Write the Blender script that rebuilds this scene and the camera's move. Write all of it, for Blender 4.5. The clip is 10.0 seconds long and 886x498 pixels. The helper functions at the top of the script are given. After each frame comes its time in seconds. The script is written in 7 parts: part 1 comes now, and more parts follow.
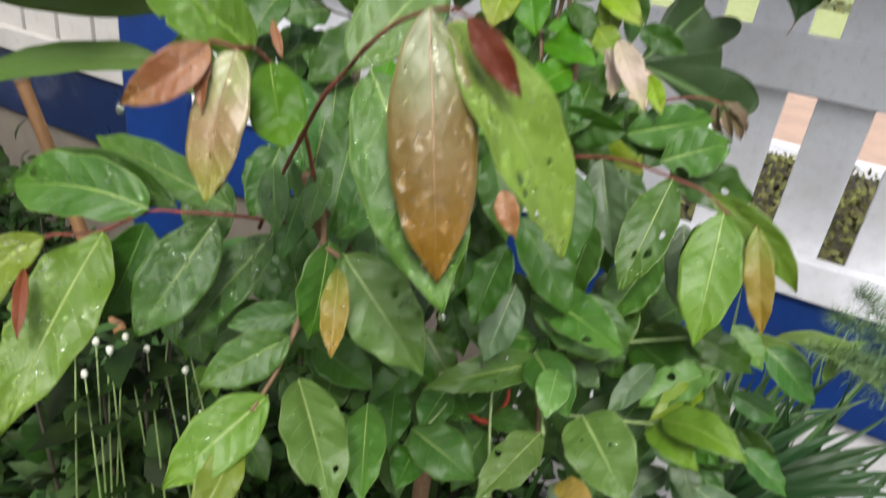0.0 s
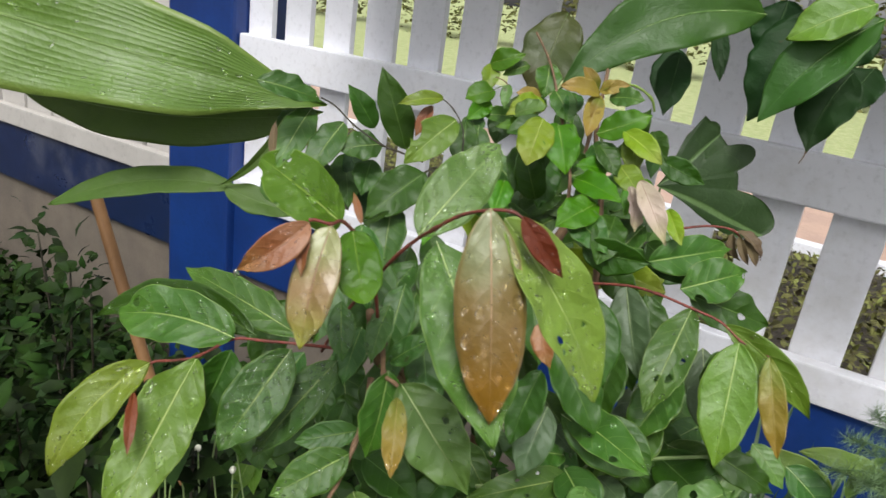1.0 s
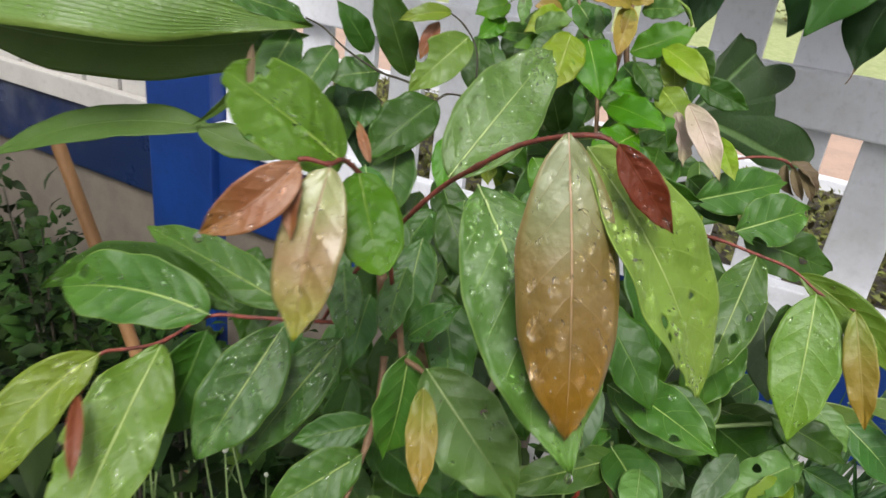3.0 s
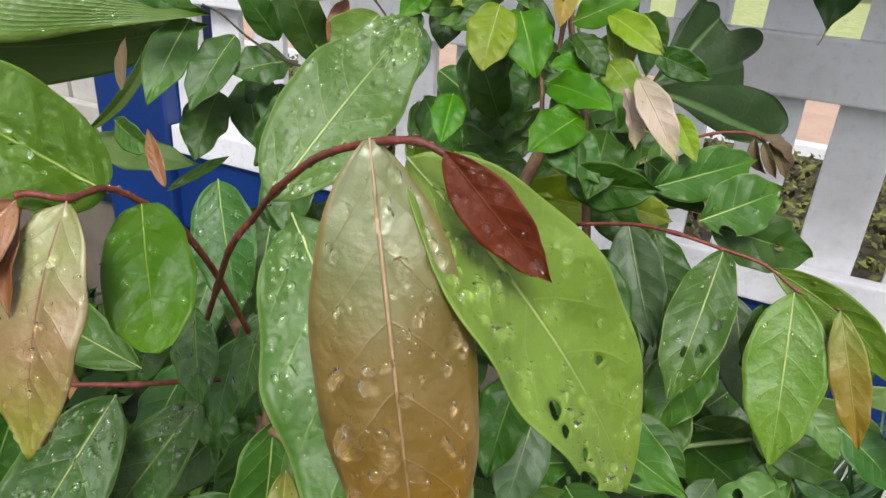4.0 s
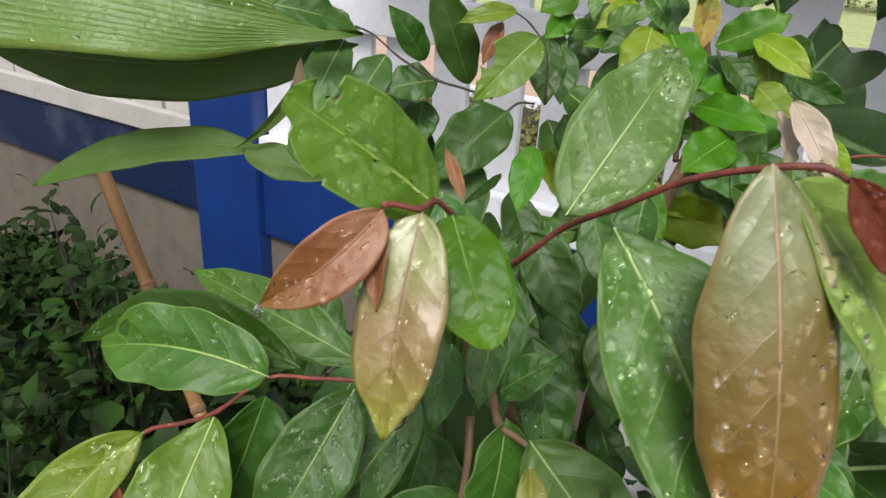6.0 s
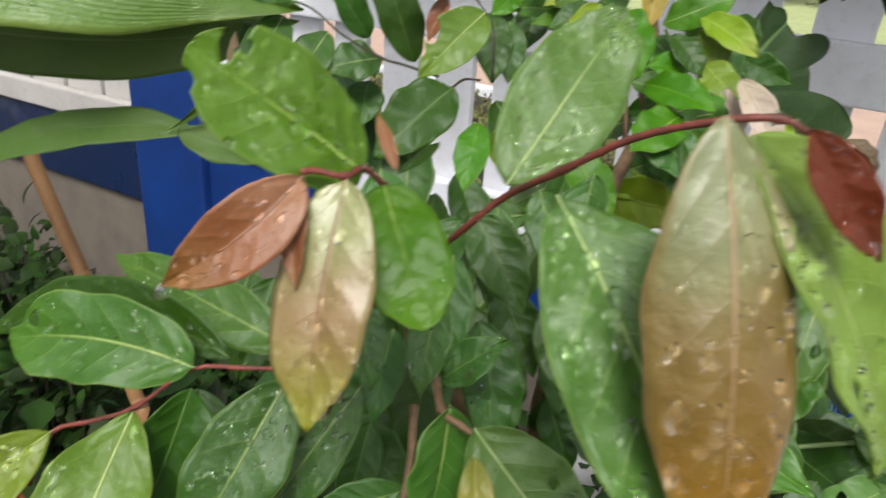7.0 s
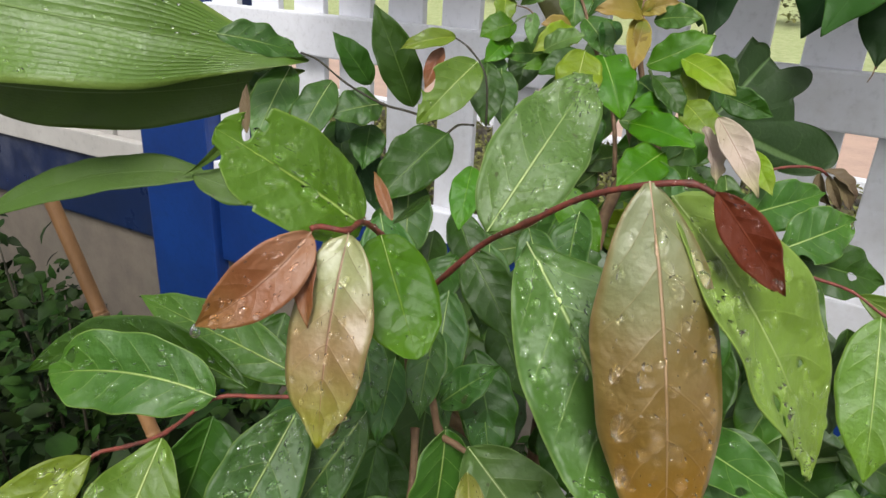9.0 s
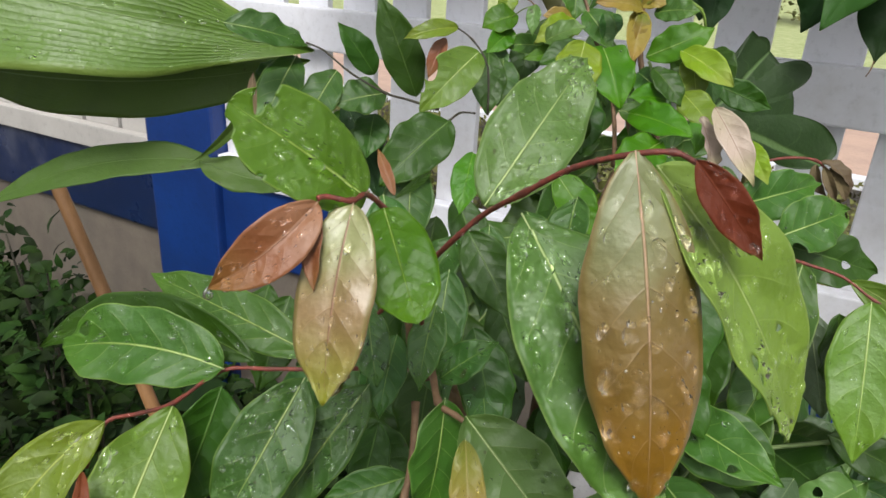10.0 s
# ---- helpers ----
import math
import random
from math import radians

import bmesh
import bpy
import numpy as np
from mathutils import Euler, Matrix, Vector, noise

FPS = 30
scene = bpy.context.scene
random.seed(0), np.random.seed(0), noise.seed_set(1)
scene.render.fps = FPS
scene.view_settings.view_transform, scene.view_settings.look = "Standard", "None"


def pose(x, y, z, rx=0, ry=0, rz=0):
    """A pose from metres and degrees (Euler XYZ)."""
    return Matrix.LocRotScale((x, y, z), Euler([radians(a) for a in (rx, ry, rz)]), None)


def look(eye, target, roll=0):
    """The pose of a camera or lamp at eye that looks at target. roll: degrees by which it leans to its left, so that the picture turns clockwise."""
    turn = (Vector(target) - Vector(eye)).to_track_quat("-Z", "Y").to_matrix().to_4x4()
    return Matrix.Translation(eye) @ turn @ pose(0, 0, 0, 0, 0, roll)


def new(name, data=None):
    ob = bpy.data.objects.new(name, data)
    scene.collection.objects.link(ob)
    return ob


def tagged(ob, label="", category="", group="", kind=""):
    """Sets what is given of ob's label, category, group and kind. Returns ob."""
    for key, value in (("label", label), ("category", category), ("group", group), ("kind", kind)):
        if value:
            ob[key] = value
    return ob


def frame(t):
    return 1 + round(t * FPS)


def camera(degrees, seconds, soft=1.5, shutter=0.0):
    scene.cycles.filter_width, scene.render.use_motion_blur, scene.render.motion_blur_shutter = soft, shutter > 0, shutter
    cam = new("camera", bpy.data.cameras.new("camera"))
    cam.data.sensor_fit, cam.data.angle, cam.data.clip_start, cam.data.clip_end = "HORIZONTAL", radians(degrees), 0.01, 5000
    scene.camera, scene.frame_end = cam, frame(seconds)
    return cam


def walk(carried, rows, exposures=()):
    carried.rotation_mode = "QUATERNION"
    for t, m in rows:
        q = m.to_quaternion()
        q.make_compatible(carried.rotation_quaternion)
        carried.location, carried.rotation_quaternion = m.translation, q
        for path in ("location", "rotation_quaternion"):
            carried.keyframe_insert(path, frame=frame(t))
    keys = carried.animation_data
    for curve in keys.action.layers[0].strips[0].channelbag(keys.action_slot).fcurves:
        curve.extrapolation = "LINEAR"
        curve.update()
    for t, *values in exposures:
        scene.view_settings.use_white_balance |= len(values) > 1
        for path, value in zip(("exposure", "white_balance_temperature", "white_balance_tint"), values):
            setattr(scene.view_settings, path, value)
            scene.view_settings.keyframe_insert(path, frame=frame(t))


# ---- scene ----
# ---- camera ----
cam = camera(64.5, 10.0, soft=1.45, shutter=0.5)
# seconds, eye, heading, pitch, lean to the right
PATH_ROWS = [
    (0.0, 0.0018, -0.0012, 1.2073, 28.43, -26.32, -7.84),
    (0.5, 0.0221, -0.0266, 1.2435, 29.62, -20.34, -8.24),
    (1.0, 0.0061, -0.0452, 1.2532, 31.40, -19.65, -8.07),
    (1.5, -0.0084, -0.0420, 1.2458, 31.94, -21.09, -7.96),
    (2.0, -0.0064, -0.0440, 1.2417, 31.97, -21.32, -7.41),
    (2.2, -0.0043, -0.0445, 1.2419, 31.92, -21.36, -7.22),
    (3.3, -0.0652, 0.0643, 1.2175, 28.66, -25.04, -5.84),
    (3.5, -0.0654, 0.0905, 1.2185, 28.45, -24.95, -4.14),
    (4.0, -0.0538, 0.1013, 1.2106, 28.88, -25.24, -3.77),
    (4.5, -0.0587, 0.0941, 1.2108, 30.89, -24.77, -3.31),
    (5.0, -0.0717, 0.0872, 1.2092, 31.70, -25.09, -3.48),
    (5.5, -0.0882, 0.0686, 1.2134, 32.27, -24.24, -4.08),
    (5.7, -0.0934, 0.0583, 1.2157, 33.73, -24.20, -3.50),
    (6.8, -0.1095, 0.0500, 1.2010, 32.32, -24.90, -4.56),
    (7.0, -0.1019, 0.0674, 1.2029, 29.67, -24.91, -4.48),
    (7.5, -0.0873, 0.0687, 1.2185, 29.03, -23.09, -3.52),
    (8.0, -0.0804, 0.0671, 1.2183, 29.48, -22.92, -2.93),
    (8.5, -0.0840, 0.0579, 1.2172, 30.93, -23.06, -2.29),
    (9.0, -0.0849, 0.0481, 1.2187, 30.51, -22.65, -2.93),
    (9.5, -0.0819, 0.0457, 1.2176, 29.92, -23.06, -3.17),
    (10.0, -0.0772, 0.0378, 1.2159, 30.74, -22.94, -3.21),
]
walk(cam, [(t, pose(x, y, z, 0, 0, yaw) @ pose(0, 0, 0, 90 + pitch) @ pose(0, 0, 0, 0, 0, -lean)) for t, x, y, z, yaw, pitch, lean in PATH_ROWS],
     exposures=((0.0, 0.47), (0.5, 0.35), (1.0, 0.25), (2.2, 0.25), (3.3, 0.35), (4.5, 0.28), (5.6, 0.25), (6.8, 0.40), (7.1, 0.36), (7.5, 0.14), (8.0, 0.18), (10.0, 0.22)))

# ---- daylight: a bright overcast sky ----
world = bpy.data.worlds.new("world")
scene.world = world
world.use_nodes = True
wn = world.node_tree.nodes
sky = wn.new("ShaderNodeTexSky")
sky.sky_type = "NISHITA"
sky.sun_disc = False
sky.sun_elevation, sky.sun_rotation = radians(53), radians(152)
sky.air_density, sky.dust_density = 1.0, 4.0
cloud = wn.new("ShaderNodeHueSaturation")
cloud.inputs["Saturation"].default_value = 0.08
world.node_tree.links.new(sky.outputs["Color"], cloud.inputs["Color"])
world.node_tree.links.new(cloud.outputs[0], wn["Background"].inputs["Color"])
wn["Background"].inputs["Strength"].default_value = 0.125
sun = new("sun", bpy.data.lights.new("sun", "SUN"))
sun.data.energy, sun.data.angle, sun.data.color = 2.1, radians(18), (1.0, 0.97, 0.93)
sun.matrix_world = look((1.2, -1.85, 3.35), (0.0, 0.4, 0.0))
scene.view_settings.exposure = 0.0

# ---- materials ----
def mat_base(name):
    m = bpy.data.materials.new(name)
    m.use_nodes = True
    nt = m.node_tree
    return m, nt, nt.nodes["Principled BSDF"], nt.links.new


def node(nt, kind, **kw):
    n = nt.nodes.new(kind)
    for k, v in kw.items():
        n.inputs[k.replace("_", " ")].default_value = v
    return n


def math_node(nt, op, a, b=None, clamp=False):
    n = nt.nodes.new("ShaderNodeMath")
    n.operation, n.use_clamp = op, clamp
    for i, s in enumerate((a, b)):
        if s is None:
            continue
        if isinstance(s, (int, float)):
            n.inputs[i].default_value = s
        else:
            nt.links.new(s, n.inputs[i])
    return n.outputs[0]


def mix_col(nt, fac, a, b, mode="MIX"):
    n = nt.nodes.new("ShaderNodeMix")
    n.data_type, n.blend_type = "RGBA", mode
    for i, s in ((0, fac), (6, a), (7, b)):
        if isinstance(s, (int, float)):
            n.inputs[i].default_value = s
        elif isinstance(s, tuple):
            n.inputs[i].default_value = (*s, 1.0)
        else:
            nt.links.new(s, n.inputs[i])
    return n.outputs[2]


def ramp(nt, val, lo, hi):
    n = nt.nodes.new("ShaderNodeMapRange")
    n.interpolation_type = "SMOOTHSTEP"
    n.inputs["From Min"].default_value, n.inputs["From Max"].default_value = lo, hi
    nt.links.new(val, n.inputs["Value"])
    return n.outputs[0]


def leaf_mat(name, base, mid, tip, rib, veins=6.5, slant=3.2, rough=0.43, glow=0.24, margin=None, rib_width=0.024, vein_show=0.34, blotch=0.35, relief=0.6, gloss=0.65):
    """A leaf's skin. base, mid, tip: colours along its length; rib: its veins."""
    m, nt, p, link = mat_base(name)
    uv = nt.nodes.new("ShaderNodeUVMap")
    uv.uv_map = "UVMap"
    sep = nt.nodes.new("ShaderNodeSeparateXYZ")
    link(uv.outputs[0], sep.inputs[0])
    u, v = sep.outputs[0], sep.outputs[1]
    geo = nt.nodes.new("ShaderNodeNewGeometry")
    info = nt.nodes.new("ShaderNodeObjectInfo")
    off = math_node(nt, "ABSOLUTE", math_node(nt, "SUBTRACT", v, 0.5))
    big = node(nt, "ShaderNodeTexNoise", Scale=34.0, Detail=3.0, Roughness=0.6)
    fine = node(nt, "ShaderNodeTexNoise", Scale=420.0, Detail=4.0, Roughness=0.65)
    link(geo.outputs["Position"], big.inputs["Vector"])
    link(geo.outputs["Position"], fine.inputs["Vector"])
    # colour along the blade, uneven
    along = math_node(nt, "ADD", u, math_node(nt, "MULTIPLY", math_node(nt, "SUBTRACT", big.outputs[0], 0.5), 0.5))
    c = mix_col(nt, ramp(nt, along, 0.08, 0.55), base, mid)
    c = mix_col(nt, ramp(nt, along, 0.5, 1.0), c, tip)
    dark = tuple(x * 0.62 for x in mid)
    c = mix_col(nt, math_node(nt, "MULTIPLY", ramp(nt, big.outputs[0], 0.45, 0.75), blotch), c, dark)
    c = mix_col(nt, math_node(nt, "MULTIPLY", ramp(nt, fine.outputs[0], 0.55, 0.8), 0.16), c, rib)
    spots = node(nt, "ShaderNodeTexNoise", Scale=150.0, Detail=1.0, Roughness=0.4)
    link(geo.outputs["Position"], spots.inputs["Vector"])
    c = mix_col(nt, math_node(nt, "MULTIPLY", ramp(nt, spots.outputs[0], 0.775, 0.80), 0.6), c, (0.05, 0.035, 0.012))
    if margin:
        c = mix_col(nt, math_node(nt, "MULTIPLY", ramp(nt, off, 0.40, 0.5), 0.7), c, margin)
    # side veins run out and forward from the midrib
    wav = math_node(nt, "SUBTRACT", math_node(nt, "MULTIPLY", u, veins), math_node(nt, "MULTIPLY", math_node(nt, "POWER", off, 1.25), slant))
    wav = math_node(nt, "ADD", wav, math_node(nt, "MULTIPLY", big.outputs[0], 0.35))
    tri = math_node(nt, "ABSOLUTE", math_node(nt, "SUBTRACT", math_node(nt, "FRACT", wav), 0.5))
    vein = math_node(nt, "SUBTRACT", 1.0, ramp(nt, tri, 0.0, 0.036))
    vein = math_node(nt, "MULTIPLY", vein, math_node(nt, "SUBTRACT", 1.0, ramp(nt, off, 0.30, 0.47)))
    wide = math_node(nt, "MULTIPLY", math_node(nt, "SUBTRACT", 1.15, u), rib_width)
    ribm = math_node(nt, "SUBTRACT", 1.0, math_node(nt, "DIVIDE", off, wide), clamp=True)
    ribm = ramp(nt, ribm, 0.0, 0.6)
    c = mix_col(nt, math_node(nt, "MULTIPLY", vein, vein_show), c, rib)
    c = mix_col(nt, math_node(nt, "MULTIPLY", ribm, 0.85), c, rib)
    # pale line along the edge: a backlit rim put into the colour
    c = mix_col(nt, math_node(nt, "MULTIPLY", ramp(nt, off, 0.475, 0.5), 0.5), c, rib)
    hsv = nt.nodes.new("ShaderNodeHueSaturation")
    hsv.inputs["Saturation"].default_value = 1.12
    link(c, hsv.inputs["Color"])
    link(math_node(nt, "ADD", 0.490, math_node(nt, "MULTIPLY", info.outputs["Random"], 0.02)), hsv.inputs["Hue"])
    link(math_node(nt, "ADD", 0.68, math_node(nt, "MULTIPLY", info.outputs["Random"], 0.24)), hsv.inputs["Value"])
    col = hsv.outputs[0]
    link(col, p.inputs["Base Color"])
    # quilted relief between the veins
    quilt = math_node(nt, "MULTIPLY", ramp(nt, tri, -0.25, 0.42), math_node(nt, "SUBTRACT", 1.0, ramp(nt, off, 0.34, 0.5)))
    h = math_node(nt, "ADD", math_node(nt, "MULTIPLY", quilt, 0.55 * relief), math_node(nt, "MULTIPLY", big.outputs[0], 0.9))
    h = math_node(nt, "SUBTRACT", h, math_node(nt, "MULTIPLY", vein, 0.14 * relief))
    h = math_node(nt, "ADD", h, math_node(nt, "MULTIPLY", fine.outputs[0], 0.3))
    pucker = node(nt, "ShaderNodeTexNoise", Scale=170.0, Detail=2.0, Roughness=0.5)
    link(geo.outputs["Position"], pucker.inputs["Vector"])
    h = math_node(nt, "ADD", h, math_node(nt, "MULTIPLY", pucker.outputs[0], 1.0))
    # the fine net of veins
    net = nt.nodes.new("ShaderNodeTexVoronoi")
    net.feature = "DISTANCE_TO_EDGE"
    net.inputs["Scale"].default_value = 420.0
    link(geo.outputs["Position"], net.inputs["Vector"])
    h = math_node(nt, "ADD", h, math_node(nt, "MULTIPLY", ramp(nt, net.outputs["Distance"], 0.0, 0.30), 0.03))
    h = math_node(nt, "SUBTRACT", h, math_node(nt, "MULTIPLY", ribm, 0.6))
    bump = node(nt, "ShaderNodeBump", Strength=0.6, Distance=0.0014)
    link(h, bump.inputs["Height"])
    link(bump.outputs[0], p.inputs["Normal"])
    wet = node(nt, "ShaderNodeTexNoise", Scale=75.0, Detail=3.0, Roughness=0.6)
    link(geo.outputs["Position"], wet.inputs["Vector"])
    link(math_node(nt, "SUBTRACT", rough + 0.06, math_node(nt, "MULTIPLY", ramp(nt, wet.outputs[0], 0.48, 0.66), rough * 0.14)), p.inputs["Roughness"])
    p.inputs["Specular IOR Level"].default_value = 0.6 * min(1.7, 0.3 + gloss)
    p.inputs["Coat Weight"].default_value = min(1.0, 0.34 * gloss) if gloss > 1 else 0.08 * gloss
    p.inputs["Coat Roughness"].default_value = 0.34
    tr = nt.nodes.new("ShaderNodeBsdfTranslucent")
    link(mix_col(nt, 0.5, col, (0.35, 0.5, 0.05), "MIX"), tr.inputs["Color"])
    ms = nt.nodes.new("ShaderNodeMixShader")
    ms.inputs[0].default_value = glow
    link(p.outputs[0], ms.inputs[1])
    link(tr.outputs[0], ms.inputs[2])
    link(ms.outputs[0], nt.nodes["Material Output"].inputs["Surface"])
    return m


def rough_mat(name, col, col2, scale=8.0, rough=0.7, bump=0.3, dist=0.003, fine=90.0, stain=None, island=False, stretch=(1, 1, 1), spec=0.5):
    """A surface with grain and stains at two scales."""
    m, nt, p, link = mat_base(name)
    tc = nt.nodes.new("ShaderNodeTexCoord")
    mp = node(nt, "ShaderNodeMapping", Scale=stretch)
    link(tc.outputs["Object"], mp.inputs[0])
    a = node(nt, "ShaderNodeTexNoise", Scale=scale, Detail=5.0, Roughness=0.62)
    b = node(nt, "ShaderNodeTexNoise", Scale=fine, Detail=4.0, Roughness=0.65)
    link(mp.outputs[0], a.inputs["Vector"])
    link(mp.outputs[0], b.inputs["Vector"])
    c = mix_col(nt, ramp(nt, a.outputs[0], 0.3, 0.72), col, col2)
    c = mix_col(nt, math_node(nt, "MULTIPLY", ramp(nt, b.outputs[0], 0.5, 0.75), 0.35), c, tuple(x * 0.6 for x in col2))
    if stain:
        s = node(nt, "ShaderNodeTexNoise", Scale=scale * 0.45, Detail=6.0, Roughness=0.7)
        link(tc.outputs["Object"], s.inputs["Vector"])
        c = mix_col(nt, math_node(nt, "MULTIPLY", ramp(nt, s.outputs[0], 0.52, 0.72), 0.6), c, stain)
    if island:
        g = nt.nodes.new("ShaderNodeNewGeometry")
        hsv = nt.nodes.new("ShaderNodeHueSaturation")
        link(c, hsv.inputs["Color"])
        link(math_node(nt, "ADD", 0.6, math_node(nt, "MULTIPLY", g.outputs["Random Per Island"], 0.9)), hsv.inputs["Value"])
        link(math_node(nt, "ADD", 0.48, math_node(nt, "MULTIPLY", g.outputs["Random Per Island"], 0.035)), hsv.inputs["Hue"])
        c = hsv.outputs[0]
    link(c, p.inputs["Base Color"])
    p.inputs["Specular IOR Level"].default_value = spec
    link(math_node(nt, "ADD", rough - 0.1, math_node(nt, "MULTIPLY", a.outputs[0], 0.2)), p.inputs["Roughness"])
    bp = node(nt, "ShaderNodeBump", Strength=bump, Distance=dist)
    link(math_node(nt, "ADD", a.outputs[0], math_node(nt, "MULTIPLY", b.outputs[0], 0.5)), bp.inputs["Height"])
    link(bp.outputs[0], p.inputs["Normal"])
    return m


RIB = (0.42, 0.55, 0.16)
LEAF_LIGHT = leaf_mat("light_green_leaf", (0.143, 0.267, 0.045), (0.147, 0.275, 0.045), (0.181, 0.317, 0.047), (0.40, 0.53, 0.15), glow=0.22)
LEAF_BRIGHT = leaf_mat("bright_green_leaf", (0.27, 0.395, 0.10), (0.285, 0.435, 0.095), (0.32, 0.465, 0.10), (0.48, 0.64, 0.19), glow=0.30, relief=0.4, blotch=0.12)
LEAF_SPRING = leaf_mat("spring_green_leaf", (0.110, 0.226, 0.027), (0.110, 0.229, 0.027), (0.131, 0.263, 0.032), (0.37, 0.53, 0.13), glow=0.22, relief=0.22, vein_show=0.14)
LEAF_MID = leaf_mat("green_leaf", (0.076, 0.172, 0.032), (0.069, 0.165, 0.030), (0.096, 0.212, 0.032), (0.40, 0.53, 0.16))
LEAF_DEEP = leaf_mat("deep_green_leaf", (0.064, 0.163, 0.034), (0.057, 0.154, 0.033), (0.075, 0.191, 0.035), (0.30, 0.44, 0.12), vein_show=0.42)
# dark green, lowered so that shade inside the crown is in the leaf colour
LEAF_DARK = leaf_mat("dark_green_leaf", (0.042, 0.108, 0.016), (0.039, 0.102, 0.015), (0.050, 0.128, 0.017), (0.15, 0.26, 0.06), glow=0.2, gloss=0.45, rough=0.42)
LEAF_GREY = leaf_mat("grey_green_leaf", (0.096, 0.154, 0.074), (0.096, 0.163, 0.074), (0.106, 0.182, 0.074), (0.240, 0.317, 0.163))
LEAF_PALE = leaf_mat("pale_green_leaf", (0.127, 0.242, 0.066), (0.143, 0.275, 0.077), (0.165, 0.308, 0.077), (0.30, 0.42, 0.16), glow=0.22)
LEAF_YELLOW = leaf_mat("yellow_green_leaf", (0.189, 0.259, 0.037), (0.174, 0.251, 0.037), (0.209, 0.259, 0.040), (0.42, 0.49, 0.11), glow=0.25, relief=0.4)
LEAF_FRESH = leaf_mat("fresh_green_leaf", (0.098, 0.254, 0.026), (0.083, 0.234, 0.023), (0.124, 0.305, 0.029), (0.25, 0.43, 0.07), glow=0.34, rough=0.42, vein_show=0.14, relief=0.35, gloss=0.45)
LEAF_LIME = leaf_mat("lime_leaf", (0.276, 0.409, 0.055), (0.282, 0.409, 0.055), (0.398, 0.464, 0.111), (0.50, 0.58, 0.15), glow=0.32, gloss=0.4)
LEAF_SATIN = leaf_mat("satin_green_leaf", (0.106, 0.201, 0.046), (0.091, 0.179, 0.041), (0.117, 0.222, 0.043), (0.38, 0.51, 0.18), glow=0.22, relief=0.45, vein_show=0.42, blotch=0.15)
LEAF_SAGE = leaf_mat("sage_green_leaf", (0.123, 0.215, 0.055), (0.113, 0.204, 0.051), (0.130, 0.227, 0.057), (0.42, 0.54, 0.22), glow=0.22, relief=0.4, blotch=0.25)
BRONZE = leaf_mat("bronze_leaf", (0.24, 0.26, 0.115), (0.235, 0.140, 0.044), (0.30, 0.140, 0.022), (0.46, 0.29, 0.17), glow=0.2, veins=7.0, margin=(0.26, 0.18, 0.060), vein_show=0.2, relief=0.9, gloss=2.6, blotch=0.1)
BRONZE_DARK = leaf_mat("copper_leaf", (0.38, 0.20, 0.12), (0.30, 0.125, 0.062), (0.27, 0.14, 0.05), (0.40, 0.23, 0.15), glow=0.15, relief=0.3, vein_show=0.18)
BRONZE_PALE = leaf_mat("pale_bronze_leaf", (0.43, 0.46, 0.21), (0.42, 0.29, 0.13), (0.33, 0.37, 0.04), (0.42, 0.22, 0.14), glow=0.22, margin=(0.30, 0.29, 0.09), relief=0.7, gloss=2.2, blotch=0.3, vein_show=0.25)
RED = leaf_mat("red_leaf", (0.19, 0.060, 0.028), (0.20, 0.062, 0.030), (0.18, 0.060, 0.028), (0.28, 0.10, 0.05), glow=0.1, vein_show=0.12, relief=0.25, gloss=0.5)
AMBER = leaf_mat("amber_leaf", (0.22, 0.26, 0.05), (0.29, 0.215, 0.055), (0.31, 0.19, 0.045), (0.42, 0.34, 0.13), glow=0.28, relief=0.4)
PINK = leaf_mat("pinkish_leaf", (0.52, 0.44, 0.34), (0.64, 0.52, 0.45), (0.50, 0.45, 0.26), (0.28, 0.15, 0.12), glow=0.2, relief=0.6)
YOUNG = leaf_mat("young_tan_leaf", (0.345, 0.276, 0.069), (0.368, 0.276, 0.081), (0.414, 0.276, 0.103), (0.40, 0.33, 0.15), glow=0.25)
DRY = leaf_mat("dry_leaf", (0.16, 0.12, 0.06), (0.15, 0.11, 0.06), (0.12, 0.08, 0.05), (0.22, 0.17, 0.09), glow=0.05, rough=0.7)
GINGER = leaf_mat("ginger_leaf", (0.167, 0.282, 0.060), (0.155, 0.282, 0.060), (0.138, 0.259, 0.052), (0.19, 0.31, 0.08), veins=5.0, slant=26.0, vein_show=0.05, glow=0.2, margin=(0.30, 0.40, 0.12), rib_width=0.02, rough=0.36, gloss=0.6, relief=0.8)
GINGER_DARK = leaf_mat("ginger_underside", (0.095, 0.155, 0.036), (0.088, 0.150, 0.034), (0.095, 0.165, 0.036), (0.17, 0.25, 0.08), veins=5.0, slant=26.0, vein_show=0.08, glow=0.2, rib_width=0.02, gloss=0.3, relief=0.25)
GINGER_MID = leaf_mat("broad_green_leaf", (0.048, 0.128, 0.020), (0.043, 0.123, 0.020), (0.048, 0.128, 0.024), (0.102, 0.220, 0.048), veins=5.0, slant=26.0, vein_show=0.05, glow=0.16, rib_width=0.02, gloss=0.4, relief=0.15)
OLIVE = leaf_mat("olive_leaf", (0.07, 0.085, 0.025), (0.06, 0.085, 0.025), (0.07, 0.06, 0.02), (0.11, 0.12, 0.05), glow=0.1, gloss=0.3)
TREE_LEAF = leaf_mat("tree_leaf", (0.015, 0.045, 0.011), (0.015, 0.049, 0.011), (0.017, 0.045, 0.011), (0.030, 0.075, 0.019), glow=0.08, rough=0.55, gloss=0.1)
